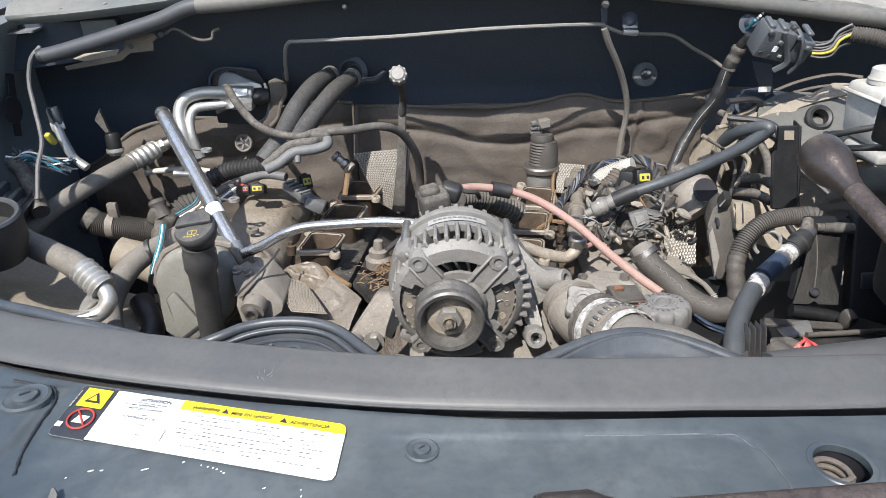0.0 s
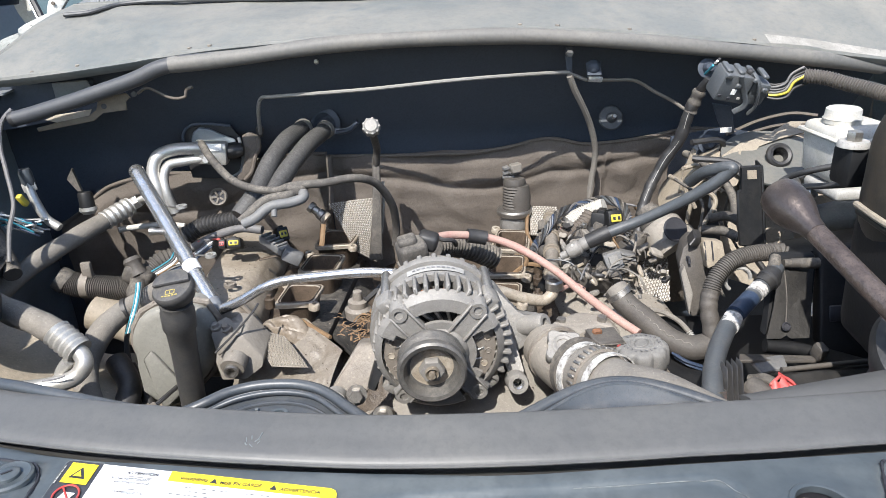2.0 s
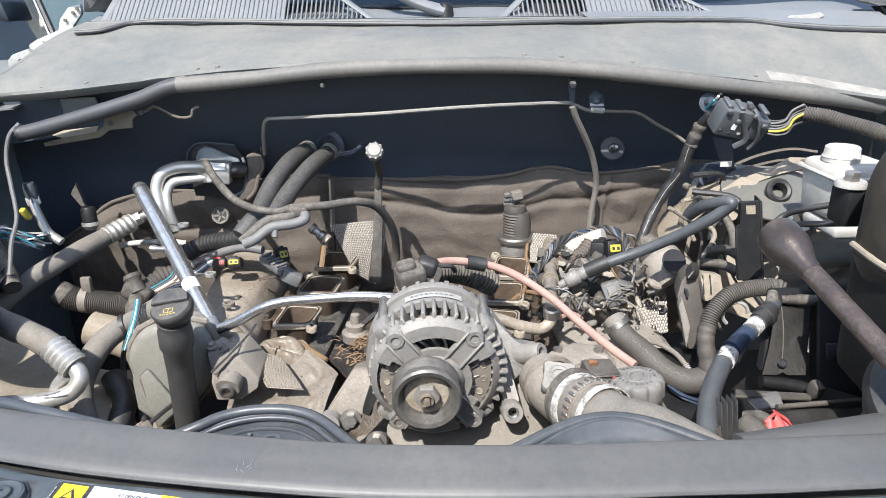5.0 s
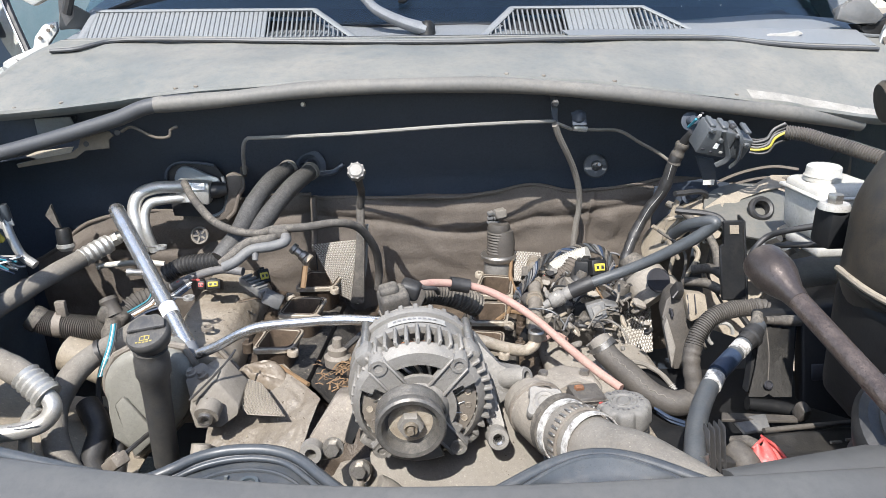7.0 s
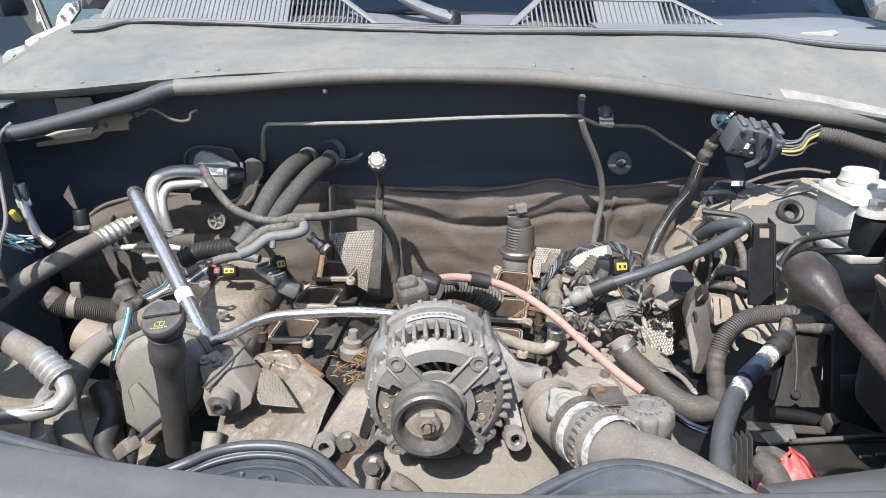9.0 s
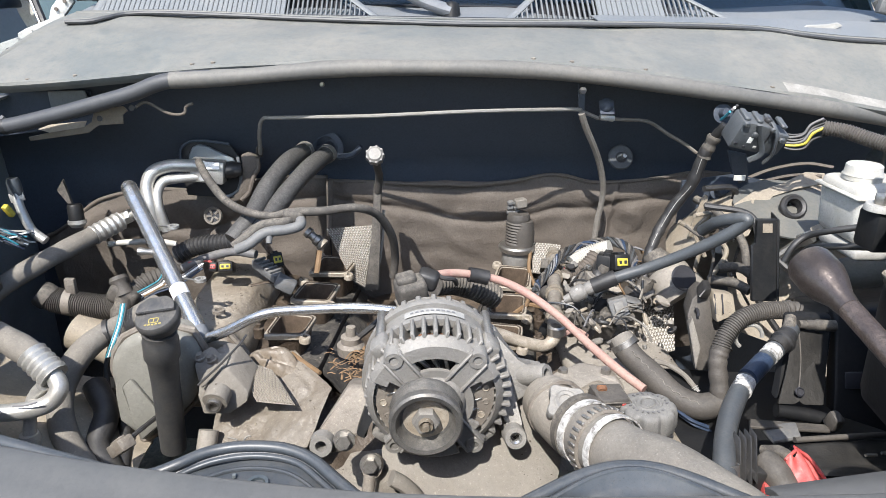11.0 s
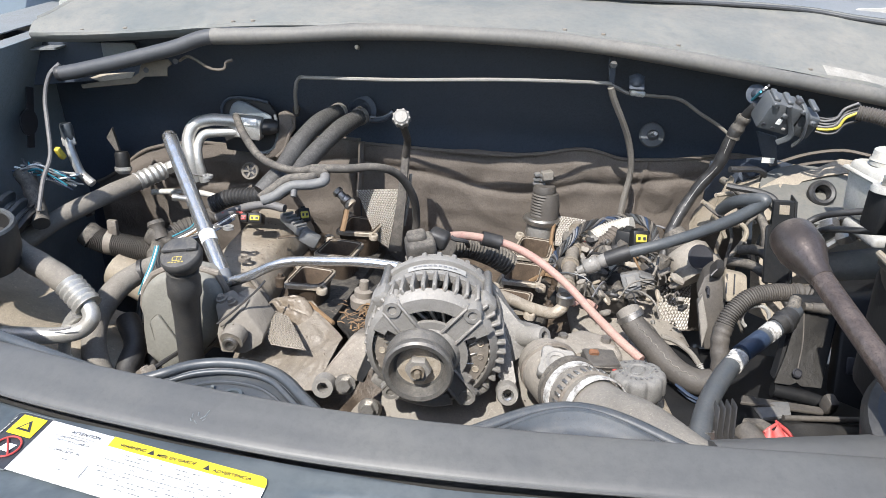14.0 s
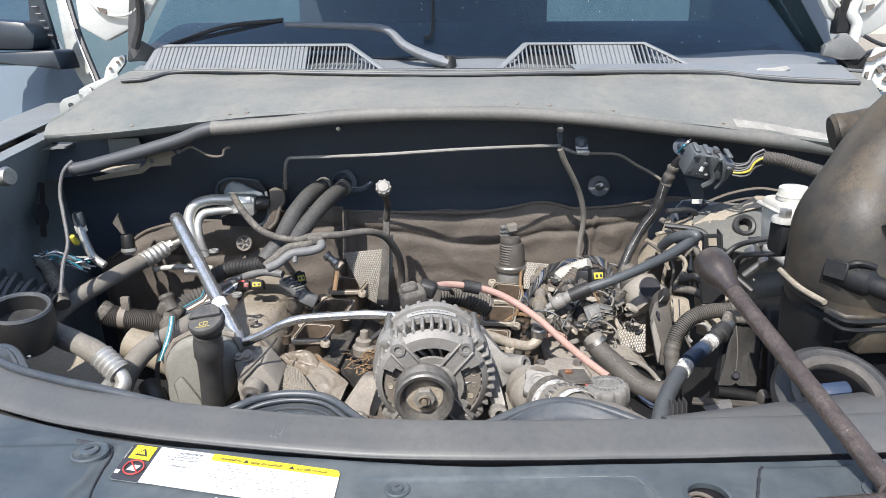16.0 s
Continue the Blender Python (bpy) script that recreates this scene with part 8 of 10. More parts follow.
fc = hose("fuel_hose", [(0.241, 0.845, 1.002), (0.270, 0.840, 1.017), (0.312, 0.830, 1.037), (0.354, 0.810, 1.066), (0.387, 0.790, 1.095), (0.405, 0.779, 1.115), (0.409, 0.776, 1.123), (0.402, 0.785, 1.122), (0.387, 0.810, 1.109), (0.382, 0.840, 1.087)], 0.0080, "hose_blue", "grey fuel hose with quick connector", "hose")
fm = along((0.204, 0.850, 0.979), (0.245, 0.845, 1.004)) @ Matrix.Scale(0.82, 4)
part("quick_connector", lathe([(0, 0), (0.007, 0), (0.008, 0.012), (0.012, 0.014), (0.014, 0.020), (0.014, 0.036), (0.010, 0.040), (0.012, 0.044), (0.012, 0.056), (0.010, 0.07), (0, 0.07)], fm, 20), "alu", fc, "worn quick connector")
part("clip", block((0.02, 0.026, 0.012), fm @ Matrix.Translation((0, 0, 0.028)), 0.004), "white_plastic", fc)
part("sleeve", tube([(0.241, 0.845, 1.002), (0.257, 0.842, 1.011), (0.271, 0.840, 1.018)], 0.0112, 14), "rubber", fc)

# harness bundle: a twisted arc over a pale corrugated sleeve
arc_ = [Vector(q) for q in ((0.1770, 0.930, 0.952), (0.1830, 0.940, 0.9640), (0.2052, 0.960, 0.9825), (0.2278, 0.985, 0.9978), (0.268, 1.030, 0.993), (0.309, 1.030, 1.003), (0.337, 1.010, 1.001), (0.343, 0.980, 0.988), (0.334, 0.950, 0.967))]
lead = spline(arc_, 12)
for k in range(7):
    turn = []
    for i, p in enumerate(lead):
        a = i * 0.32 + k * 2 * math.pi / 7
        turn.append(p + Vector((0.0052 * math.cos(a), 0.003 * math.sin(a + 1), 0.0052 * math.sin(a))))
    t = thing("wire", turn[0], ("black", "blue-grey", "black", "dusty black", "black", "blue", "dark")[k] + " wire of the twisted harness arc", "wire", "harness wires")
    part("strand", sweep(bmesh.new(), turn, 0.0024, 6), ("rubber", "hose_blue", "rubber", "rubber_dusty", "rubber", "blue", "wire")[k], t)
hose("corrugated_sleeve", [(0.246, 1.000, 0.975), (0.266, 1.010, 0.983), (0.289, 1.010, 0.993), (0.308, 1.000, 1.002)], 0.0125, "white_plastic", "dirty white corrugated sleeve of the harness", "conduit", 14, 0.004)
hose("corrugated_conduit", [(0.228, 0.980, 0.958), (0.249, 0.985, 0.965), (0.271, 0.990, 0.975), (0.285, 1.000, 0.989)], 0.0125, "insulation", "brown corrugated conduit in the harness", "conduit", 14, 0.006)
hose("wire_loom", [(0.194, 0.930, 0.957), (0.200, 0.900, 0.952), (0.193, 0.870, 0.943), (0.189, 0.830, 0.941)], 0.011, "rubber_dusty", "taped harness branch along the far ports", "wiring loom", 12)
hose("wire_loom", [(0.291, 0.970, 0.987), (0.278, 0.950, 0.976), (0.278, 0.940, 0.964), (0.263, 0.920, 0.961)], 0.013, "rubber", "black harness branch under the fuel hose", "wiring loom", 12)
for k, (pts, mm) in enumerate((([(0.233, 0.990, 0.971), (0.242, 0.985, 0.967), (0.252, 0.985, 0.971)], "red"), ([(0.283, 0.960, 0.991), (0.286, 0.955, 0.980), (0.283, 0.950, 0.972)], "red"), ([(0.258, 0.940, 0.971), (0.265, 0.940, 0.973), (0.265, 0.930, 0.968)], "red"))):
    hose("wire", pts, 0.0022, mm, "short faded red wire in the harness", "wire", 6, 0, "red wires")
plug("connector", (0.304, 0.940, 1.001), (0.1, -1, 0.4), (0.024, 0.024, 0.035), "plastic", "black wiring connector with yellow lock in the harness")
plug("connector", (0.293, 0.960, 0.991), (-0.4, -1, 0.2), (0.03, 0.03, 0.04), "plastic", "black connector in the harness", "")
gcn = thing("connector", (0.29, 0.86, 0.955), "dusty grey boxy connector with ribs and a framed window", "connector", "wiring connectors")
part("shell", prism([(0.2728, 0.8700, 0.9687), (0.2980, 0.8700, 0.9761), (0.3046, 0.8600, 0.9536), (0.2813, 0.8600, 0.9433)], (0.004, 0.022, -0.006), 0.0016, 1), "plastic_grey", gcn)
part("window", prism([(0.2800, 0.8660, 0.9670), (0.2925, 0.8660, 0.9705), (0.2960, 0.8590, 0.9590), (0.2840, 0.8590, 0.9545)], (0, 0.004, 0), 0.0008, 1), "cap_grey", gcn, "framed grey window")
for k in range(3):
    q = Vector((0.0010, -0.0015, -0.0052)) * k
    part("rib", prism([Vector(w) + q for w in ((0.2985, 0.8680, 0.9735), (0.3195, 0.8680, 0.9680), (0.3200, 0.8640, 0.9650), (0.2992, 0.8640, 0.9700))], (0.002, 0.018, -0.001), 0.0007, 1), ("plastic_grey", "cap_grey", "rubber_dusty")[k], gcn)
part("lower_rail", prism([(0.2790, 0.8560, 0.9440), (0.3090, 0.8560, 0.9535), (0.3100, 0.8540, 0.9480), (0.2810, 0.8540, 0.9385)], (0.003, 0.020, -0.002), 0.001, 1), "rubber_dusty", gcn)
for k in range(4):
    part("lead", tube([(0.3195, 0.8750, 0.9690 - 0.004 * k), (0.3270, 0.8900, 0.9760 - 0.002 * k), (0.3330, 0.9100, 0.9850)], 0.0018, 6), ("hose_dust", "rubber", "tan", "wire")[k], gcn)
gcn.matrix_basis = Matrix.Translation((-0.013, -0.040, 0.017)) @ gcn.matrix_basis
plug("connector", (0.265, 0.890, 0.952), (-0.3, -1, 0.5), (0.026, 0.02, 0.03), "plastic", "black connector under the fuel hose", "")
plug("connector", (0.216, 1.040, 0.954), (-0.3, -1, 0.8), (0.02, 0.018, 0.03), "rubber_dusty", "dusty dark connector beside the rail", "")
for k, (pts, mm) in enumerate((([(0.155, 0.970, 0.929), (0.178, 0.950, 0.948), (0.195, 0.950, 0.967)], "wood"), ([(0.141, 0.900, 0.933), (0.165, 0.920, 0.938), (0.183, 0.900, 0.944)], "wood"), ([(0.193, 1.080, 0.966), (0.189, 1.060, 0.940), (0.193, 1.020, 0.926)], "wood"), ([(0.193, 0.800, 0.949), (0.216, 0.820, 0.947), (0.227, 0.800, 0.948)], "cable_red"), ([(0.155, 0.970, 0.934), (0.166, 0.930, 0.943), (0.154, 0.900, 0.938)], "wood"))):
    hose("wire", pts, 0.0034, mm, "dry tan wire end among the ports", "wire", 6, 0, "wire ends")
# dusty lumps of the far valve cover: coil packs
for k, (p, a) in enumerate((((0.227, 0.870, 0.948), 15), ((0.254, 0.840, 0.940), 25), ((0.274, 0.950, 0.967), 20), ((0.326, 0.900, 0.961), 40))):
    t = thing("ignition_coil", p, "dust-caked ignition coil on the valve cover", "ignition coil", "ignition coils")
    m = Matrix.Translation(p) @ pose(0, 0, 0, 12, 14, a)
    part("body", block((0.042, 0.030, 0.024), m, 0.002, 1), "cloth_tape" if k % 2 else "hose_dust", t)
    part("cap", lathe([(0, 0.02), (0.010, 0.02), (0.012, 0.014), (0.012, 0), (0, 0)], m @ Matrix.Translation((0.006, 0, 0.01)), 14), "rubber_dusty", t)
    part("bolt_head", hexagon(0.005, 0.006, m @ Matrix.Translation((-0.016, 0.008, 0.014))), "steel", t)

# broken clips, shards of brittle plastic and stray wires on the far head
rng = random.Random(52)
for k in range(64):
    v = rng.random()
    p = Vector((0.195 + 0.145 * rng.random() + 0.03 * v, 0.775 + 0.23 * v, 0.950 + 0.022 * rng.random() + 0.012 * v))
    a, b, h = rng.uniform(0.005, 0.013), rng.uniform(0.003, 0.008), rng.uniform(0.002, 0.006)
    if abs(p.x - 0.285) < 0.03 and p.y < 0.87:
        p.z -= 0.02
    o = [Vector((a * (1 + 0.3 * rng.uniform(-1, 1)) * math.cos(g), b * (1 + 0.3 * rng.uniform(-1, 1)) * math.sin(g), 0)) for g in (0.2, 1.3, 2.2, 3.3, 4.3, 5.4)]
    m = Matrix.Translation(p) @ pose(0, 0, 0, rng.uniform(-40, 40), rng.uniform(-40, 40), rng.uniform(0, 180))
    tagged(obj("plastic_shard", prism([m @ q for q in o], m.to_3x3() @ Vector((0, 0, h)), 0.0008, 1), ("tan", "hose_dust", "rubber", "port", "alu", "engine")[k % 6]), ("tan", "dusty grey", "black", "pale tan", "pale grey", "beige")[k % 6] + " broken clip shard lying on the far head", "shard", "plastic shards")
for k in range(34):
    v = rng.random()
    p = Vector((0.195 + 0.14 * rng.random() + 0.03 * v, 0.79 + 0.22 * v, 0.962 + 0.02 * rng.random() + 0.012 * v))
    d = Vector((rng.uniform(-0.03, 0.03), rng.uniform(-0.03, 0.03), 0))
    hose("wire", [p - d, p - d * 0.3 + Vector((rng.uniform(-0.01, 0.01), 0, 0.008)), p + d * 0.4 + Vector((0, rng.uniform(-0.01, 0.01), 0.006)), p + d + Vector((0, 0, -0.012))], rng.uniform(0.0010, 0.0022), ("rubber", "wire", "wood", "rubber", "hose_dust", "hose_blue", "cloth_tape", "rubber_dusty")[k % 8], ("black", "grey", "tan", "black", "dusty", "blue-grey", "taped", "dusty black")[k % 8] + " stray wire on the far head", "wire", 6, 0, "stray wires")

# coolant hoses of the far side
hr = hose("coolant_hose", [(0.258, 0.755, 0.967), (0.267, 0.740, 0.954), (0.285, 0.710, 0.943), (0.304, 0.680, 0.932), (0.328, 0.660, 0.927), (0.354, 0.660, 0.931)], 0.0158, "cloth_tape", "dusty black coolant hose with pale seam")
clamp(hr, (0.262, 0.750, 0.963), (0.5, -0.4, -0.7), 0.0166, "steel", 0.008)
part("neck", lathe([(0.011, -0.01), (0.0158, -0.01), (0.0162, 0.004), (0.011, 0.006)], along((0.260, 0.752, 0.966), (0.254, 0.765, 0.974)), 24), "hose_dust", hr)
stitch = spline([Vector(p) + Vector((-0.003, -0.0117, 0.0112)) for p in ((0.267, 0.740, 0.954), (0.285, 0.710, 0.943), (0.304, 0.680, 0.932), (0.328, 0.660, 0.927))], 14)
part("stitch", sweep(bmesh.new(), [p + Vector((0.0009 * math.sin(k * 1.3), 0, 0.0009 * math.sin(k * 1.3))) for k, p in enumerate(stitch)], 0.0005, 5), "hose_dust", hr, "wavering pale stitch")
for k in range(2):
    hose("wire", [(0.305, 0.660, 0.922), (0.317, 0.645, 0.918), (0.336, 0.640, 0.912)], 0.0022, "blue", "thin blue wire under the coolant hose", "wire", 6, 0, "blue wires").matrix_basis = Matrix.Translation(Vector((0.305, 0.660, 0.922)) + Vector((0.004 * k, 0, -0.006 * k)))
frayed = hose("frayed_cable", [(0.3124, 0.7700, 0.9258), (0.3310, 0.7650, 0.9224), (0.3476, 0.7500, 0.9160), (0.3588, 0.7350, 0.9049)], 0.0036, "hose_dust", "pale frayed cable hanging beside the coolant hose", "cable", 8)
part("braid_end", ribbed([(0.3579, 0.7370, 0.9055), (0.3621, 0.7300, 0.8990), (0.3637, 0.7200, 0.8911)], 0.0042, 0.003, 0.3, 8), "plastic_pale", frayed, "bare braided end")

tk = hose("coolant_hose", [(0.251, 0.430, 1.000), (0.258, 0.452, 1.005), (0.272, 0.485, 1.009), (0.298, 0.530, 1.010), (0.329, 0.570, 1.016), (0.363, 0.600, 1.025), (0.391, 0.620, 1.036), (0.409, 0.640, 1.040)], 0.0098, "hose_blue", "smooth blue-grey coolant hose with tape and print")
part("blue_tape", tube([(0.332, 0.572, 1.020), (0.346, 0.584, 1.023), (0.360, 0.597, 1.025)], 0.0102, 16), "blue", tk, "blue tape wrap")
part("print", tube([(0.318, 0.555, 1.0145), (0.324, 0.563, 1.0155), (0.329, 0.569, 1.0175)], lambda s: 0.0099 + 0.0004 * math.sin(s * 21), 16), "paint_worn", tk, "worn white print")
part("print", tube([(0.366, 0.601, 1.0275), (0.373, 0.607, 1.0295), (0.377, 0.610, 1.031)], lambda s: 0.0100 + 0.0004 * math.sin(s * 17), 16), "paint_worn", tk, "worn white print")
part("coupler", tube([(0.379, 0.612, 1.032), (0.391, 0.620, 1.036), (0.400, 0.630, 1.038)], lambda s: 0.0108 + 0.0022 * (0.35 < s < 0.6), 18, 10), "rubber", tk, "black coupler ring")
part("taped_tail", tube([(0.398, 0.628, 1.038), (0.406, 0.638, 1.043), (0.412, 0.650, 1.050)], lambda s: 0.0090 - 0.003 * s, 14), "rubber_dusty", tk, "brown taped tail")
clamp(tk, (0.258, 0.450, 1.003), (0, 0.4, 0.9), 0.0101, "steel", 0.012)
for k in range(4):
    part("fin", prism([Vector(q) + Vector((0.0058 * k, 0.002 * k, 0)) for q in ((0.277, 0.470, 1.019), (0.279, 0.470, 1.020), (0.270, 0.440, 0.991), (0.268, 0.440, 0.991))], (0, 0.014, 0), 0.001, 1), "rubber", tk, "black rubber fin")
part("clamp_comb", block((0.020, 0.012, 0.024), Matrix.Translation((0.288, 0.460, 0.985)) @ Matrix.Rotation(0.2, 4, "Y"), 0.002), "rubber", tk)
cz = hose("corrugated_conduit", [(0.3525, 0.680, 0.985), (0.3631, 0.690, 1.0062), (0.3853, 0.700, 1.0246), (0.4157, 0.705, 1.0314), (0.4464, 0.705, 1.0319)], 0.0104, "cloth_tape", "black corrugated conduit with taped end", "conduit", 14, 0.0029)
part("taped_run", tube([(0.3532, 0.655, 0.921), (0.3532, 0.662, 0.945), (0.3515, 0.676, 0.978), (0.3560, 0.683, 0.994)], lambda s: 0.0108 + 0.0006 * math.sin(s * 40), 14), "cloth_tape", cz, "taped lower run")
part("taped_end", tube([(0.4364, 0.705, 1.0320), (0.4464, 0.705, 1.0325), (0.4530, 0.703, 1.0290)], lambda s: 0.0112 + 0.0010 * math.sin(s * 23), 14), "cloth_tape", cz, "dusty taped end")

# thermostat housing, its hose and the filler cap
th = thing("thermostat_housing", (0.131, 0.600, 0.961), "pale dusty thermostat housing with a hex boss", "thermostat housing")
part("dome", prism([(0.134, 0.630, 0.977), (0.152, 0.670, 0.973), (0.190, 0.700, 0.970), (0.229, 0.690, 0.968), (0.238, 0.650, 0.965), (0.207, 0.610, 0.960), (0.165, 0.590, 0.962), (0.136, 0.600, 0.974)], (0, 0.01, -0.06), 0.012, 3), "engine", th)
for q in ((0.164, 0.665, 0.968), (0.216, 0.670, 0.965), (0.216, 0.635, 0.962)):
    part("cover_bolt", hexagon(0.006, 0.007, Matrix.Translation(Vector(q) + Vector((0, 0, 0.002)))), "steel", th)
part("rib", tube([(0.151, 0.645, 0.967), (0.189, 0.670, 0.966), (0.226, 0.660, 0.965)], 0.005, 8, 8, 0.5), "engine", th)
part("elbow", tube([(0.140, 0.620, 0.962), (0.142, 0.590, 0.969), (0.152, 0.560, 0.971), (0.164, 0.530, 0.978)], lambda s: 0.030 - 0.001 * s, 24, 8), "engine", th)
part("flange_edge", lathe([(0.03, 0), (0.0335, 0.001), (0.0335, 0.006), (0.03, 0.007)], along((0.142, 0.600, 0.969), (0.152, 0.560, 0.971)), 28), "alu_dark", th)
boss_m = along((0.144, 0.567, 0.987), Vector((0.141, 0.562, 1.005)) + Vector((0, -0.012, 0.01))) @ Matrix.Rotation(radians(40), 4, "Z")
part("square_boss", prism([boss_m @ Vector((0.0185 * (1 + 0.22 * math.cos(4 * a)) * math.cos(a), 0.0185 * (1 + 0.22 * math.cos(4 * a)) * math.sin(a), 0.004)) for a in (2 * math.pi * k / 32 for k in range(32))], boss_m.to_3x3() @ Vector((0, 0, 0.015)), 0.0015, 1), "alu", th, "four-lobed boss with cast mark")
part("boss_mark", lathe([(0.007, 0.0205), (0.010, 0.0215), (0.012, 0.0205)], along((0.144, 0.567, 0.987), Vector((0.141, 0.562, 1.005)) + Vector((0, -0.012, 0.01))), 20), "alu", th)
uh = hose("radiator_hose", [(0.160, 0.545, 0.977), (0.172, 0.510, 0.985), (0.188, 0.475, 0.993), (0.205, 0.440, 1.004), (0.222, 0.405, 1.010), (0.240, 0.365, 1.010), (0.252, 0.33, 1.0)], 0.0305, "hose_dust", "thick dusty upper radiator hose with a worn clamp", "hose", 22)
for p, ww in (((0.162, 0.540, 0.978), 0.012), ((0.170, 0.517, 0.983), 0.010), ((0.177, 0.500, 0.988), 0.008)):
    clamp(uh, p, Vector((0.188, 0.475, 0.993)) - Vector((0.160, 0.545, 0.977)), 0.0318, "paint_worn" if ww != 0.010 else "alu_dark", ww, False)
hd = (Vector((0.188, 0.475, 0.993)) - Vector((0.160, 0.545, 0.977))).normalized()
ct = Vector((0.170, 0.517, 0.983))
band_ = part("toothed_band", lathe([(0.0318, -0.006), (0.0345, -0.005), (0.0345, 0.005), (0.0318, 0.006)], along(ct, ct + hd), 40), "alu_dark", uh, "toothed clamp band")
for k in range(30):
    part("tooth", block((0.0024, 0.0032, 0.010), along(ct, ct + hd) @ Matrix.Rotation(k * math.pi / 15, 4, "Z") @ Matrix.Translation((0.0349, 0, 0)), 0.0006, 1), "steel", band_)
part("collar", lathe([(0.031, -0.005), (0.0345, -0.004), (0.0345, 0.004), (0.031, 0.005)], along(Vector((0.158, 0.548, 0.978)), Vector((0.158, 0.548, 0.978)) + hd), 40), "rubber_dusty", uh, "dark rubber collar")
rc = thing("coolant_filler", (0.231, 0.560, 0.984), "dusty black radiator cap with worn embossed print", "radiator cap")
rm = along((0.229, 0.560, 0.977), Vector((0.226, 0.556, 1.005)) + Vector((0, 0.006, 0.012)))
part("neck", lathe([(0, -0.05), (0.02, -0.05), (0.022, 0.0), (0, 0.0)], rm, 24), "alu_dark", rc)
bm = bmesh.new()
rings = []
for r, h, w in ((0.0, 0.0210, 0.0), (0.0105, 0.0210, 0.0), (0.0115, 0.0222, 0.0), (0.0135, 0.0222, 0.0), (0.0145, 0.0210, 0.0), (0.0225, 0.0205, 0.02), (0.0262, 0.0190, 0.07), (0.0282, 0.0165, 0.10), (0.0290, 0.013, 0.11), (0.0292, 0.000, 0.11), (0.0278, -0.003, 0.08), (0.020, -0.003, 0.0)):
    rings.append([bm.verts.new(rm @ Vector((r * (1 - w * max(0.0, math.cos(8 * a)) ** 2) * math.cos(a), r * (1 - w * max(0.0, math.cos(8 * a)) ** 2) * math.sin(a), h))) for a in (2 * math.pi * k / 96 for k in range(96))])
for a, b in zip(rings, rings[1:]):
    for k in range(96):
        bm.faces.new((a[k], a[(k + 1) % 96], b[(k + 1) % 96], b[k]))
bmesh.ops.remove_doubles(bm, verts=bm.verts[:], dist=0.00001)
part("cap", bm, "cap_grey", rc, "scalloped grey cap")
part("under_lip", lathe([(0.0265, -0.0005), (0.0275, -0.003), (0.025, -0.007), (0.02, -0.007)], rm, 40), "rubber", rc, "black lip under the cap")
part("emboss_oval", lathe([(0.0072, 0.0226), (0.0082, 0.0236), (0.0092, 0.0226)], rm @ Matrix.Diagonal((1.25, 0.8, 1, 1)) @ Matrix.Translation((0, 0, -0.001)), 28), "cap_grey", rc)
for k in range(22):
    if k not in (5, 6, 16, 17):
        part("print_bar", block((0.0030, 0.0016, 0.0008), rm @ Matrix.Rotation(k * math.pi / 11, 4, "Z") @ Matrix.Translation((0.0185, 0, 0.0215)) @ Matrix.Rotation(0.5 * (k % 3), 4, "Z"), 0, 1), "wire", rc, "", False)
oc_m = Matrix.Translation((0.1903, 0.575, 0.9928)) @ pose(0, 0, 0, 8, 6, 12)
ocn = thing("connector", oc_m.translation, "ribbed brown-black sensor connector with an orange lock", "connector", "wiring connectors")
part("shell", block((0.034, 0.028, 0.022), oc_m, 0.002, 1), "cloth_tape", ocn)
for k in range(4):
    part("rib", block((0.036, 0.030, 0.0022), oc_m @ Matrix.Translation((0.001, 0, -0.008 + 0.0052 * k)), 0.0006, 1), "rubber_dusty", ocn)
part("lock", block((0.010, 0.006, 0.005), oc_m @ Matrix.Translation((-0.008, 0.004, 0.0125)), 0.001, 1), "rust", ocn, "faded orange lock")
part("pin", block((0.004, 0.002, 0.003), oc_m @ Matrix.Translation((0.010, -0.0145, 0.006)), 0.0005, 1), "red", ocn)
tagged(obj("casting_lug", prism([(0.158, 0.620, 0.972), (0.202, 0.650, 0.974), (0.270, 0.620, 0.950), (0.278, 0.545, 0.943), (0.256, 0.525, 0.923), (0.194, 0.545, 0.938)], (0.0, 0.05, -0.05), 0.008), "lug_dirt"), "dust-caked front cover casting below the filler cap", "casting")

# ---- firewall line, brackets and the big connector ----
fl = hose("brake_line", [(-0.2642, 1.1000, 1.1297), (-0.2539, 1.0600, 1.1746), (-0.2433, 1.0450, 1.1970), (-0.2169, 1.0340, 1.2010), (-0.0793, 1.0140, 1.2083), (0.0792, 0.9850, 1.2218), (0.2276, 1.0180, 1.2209), (0.2497, 1.0270, 1.2160), (0.2765, 1.0300, 1.2057)], 0.0031, "alu", "thin metal line along the firewall", "pipe", 8)
part("end_nut", lathe([(0, 0.02), (0.006, 0.018), (0.007, 0.004), (0.004, 0), (0, 0)], along((-0.269, 1.125, 1.137), (-0.275, 1.130, 1.113)), 12), "rubber_dusty", fl)
part("far_run", tube([(0.2765, 1.0300, 1.2057), (0.3211, 1.0450, 1.2015), (0.3621, 1.0500, 1.1978), (0.3979, 1.0500, 1.1778), (0.4280, 1.0500, 1.1617), (0.4463, 1.0450, 1.1489)], 0.0028, 8), "hose_dust", fl)
part("clip", block((0.024, 0.012, 0.010), Matrix.Translation((0.2903, 1.032, 1.2068)) @ Matrix.Rotation(0.1, 4, "Y"), 0.003), "pipe", fl, "bright metal clip")
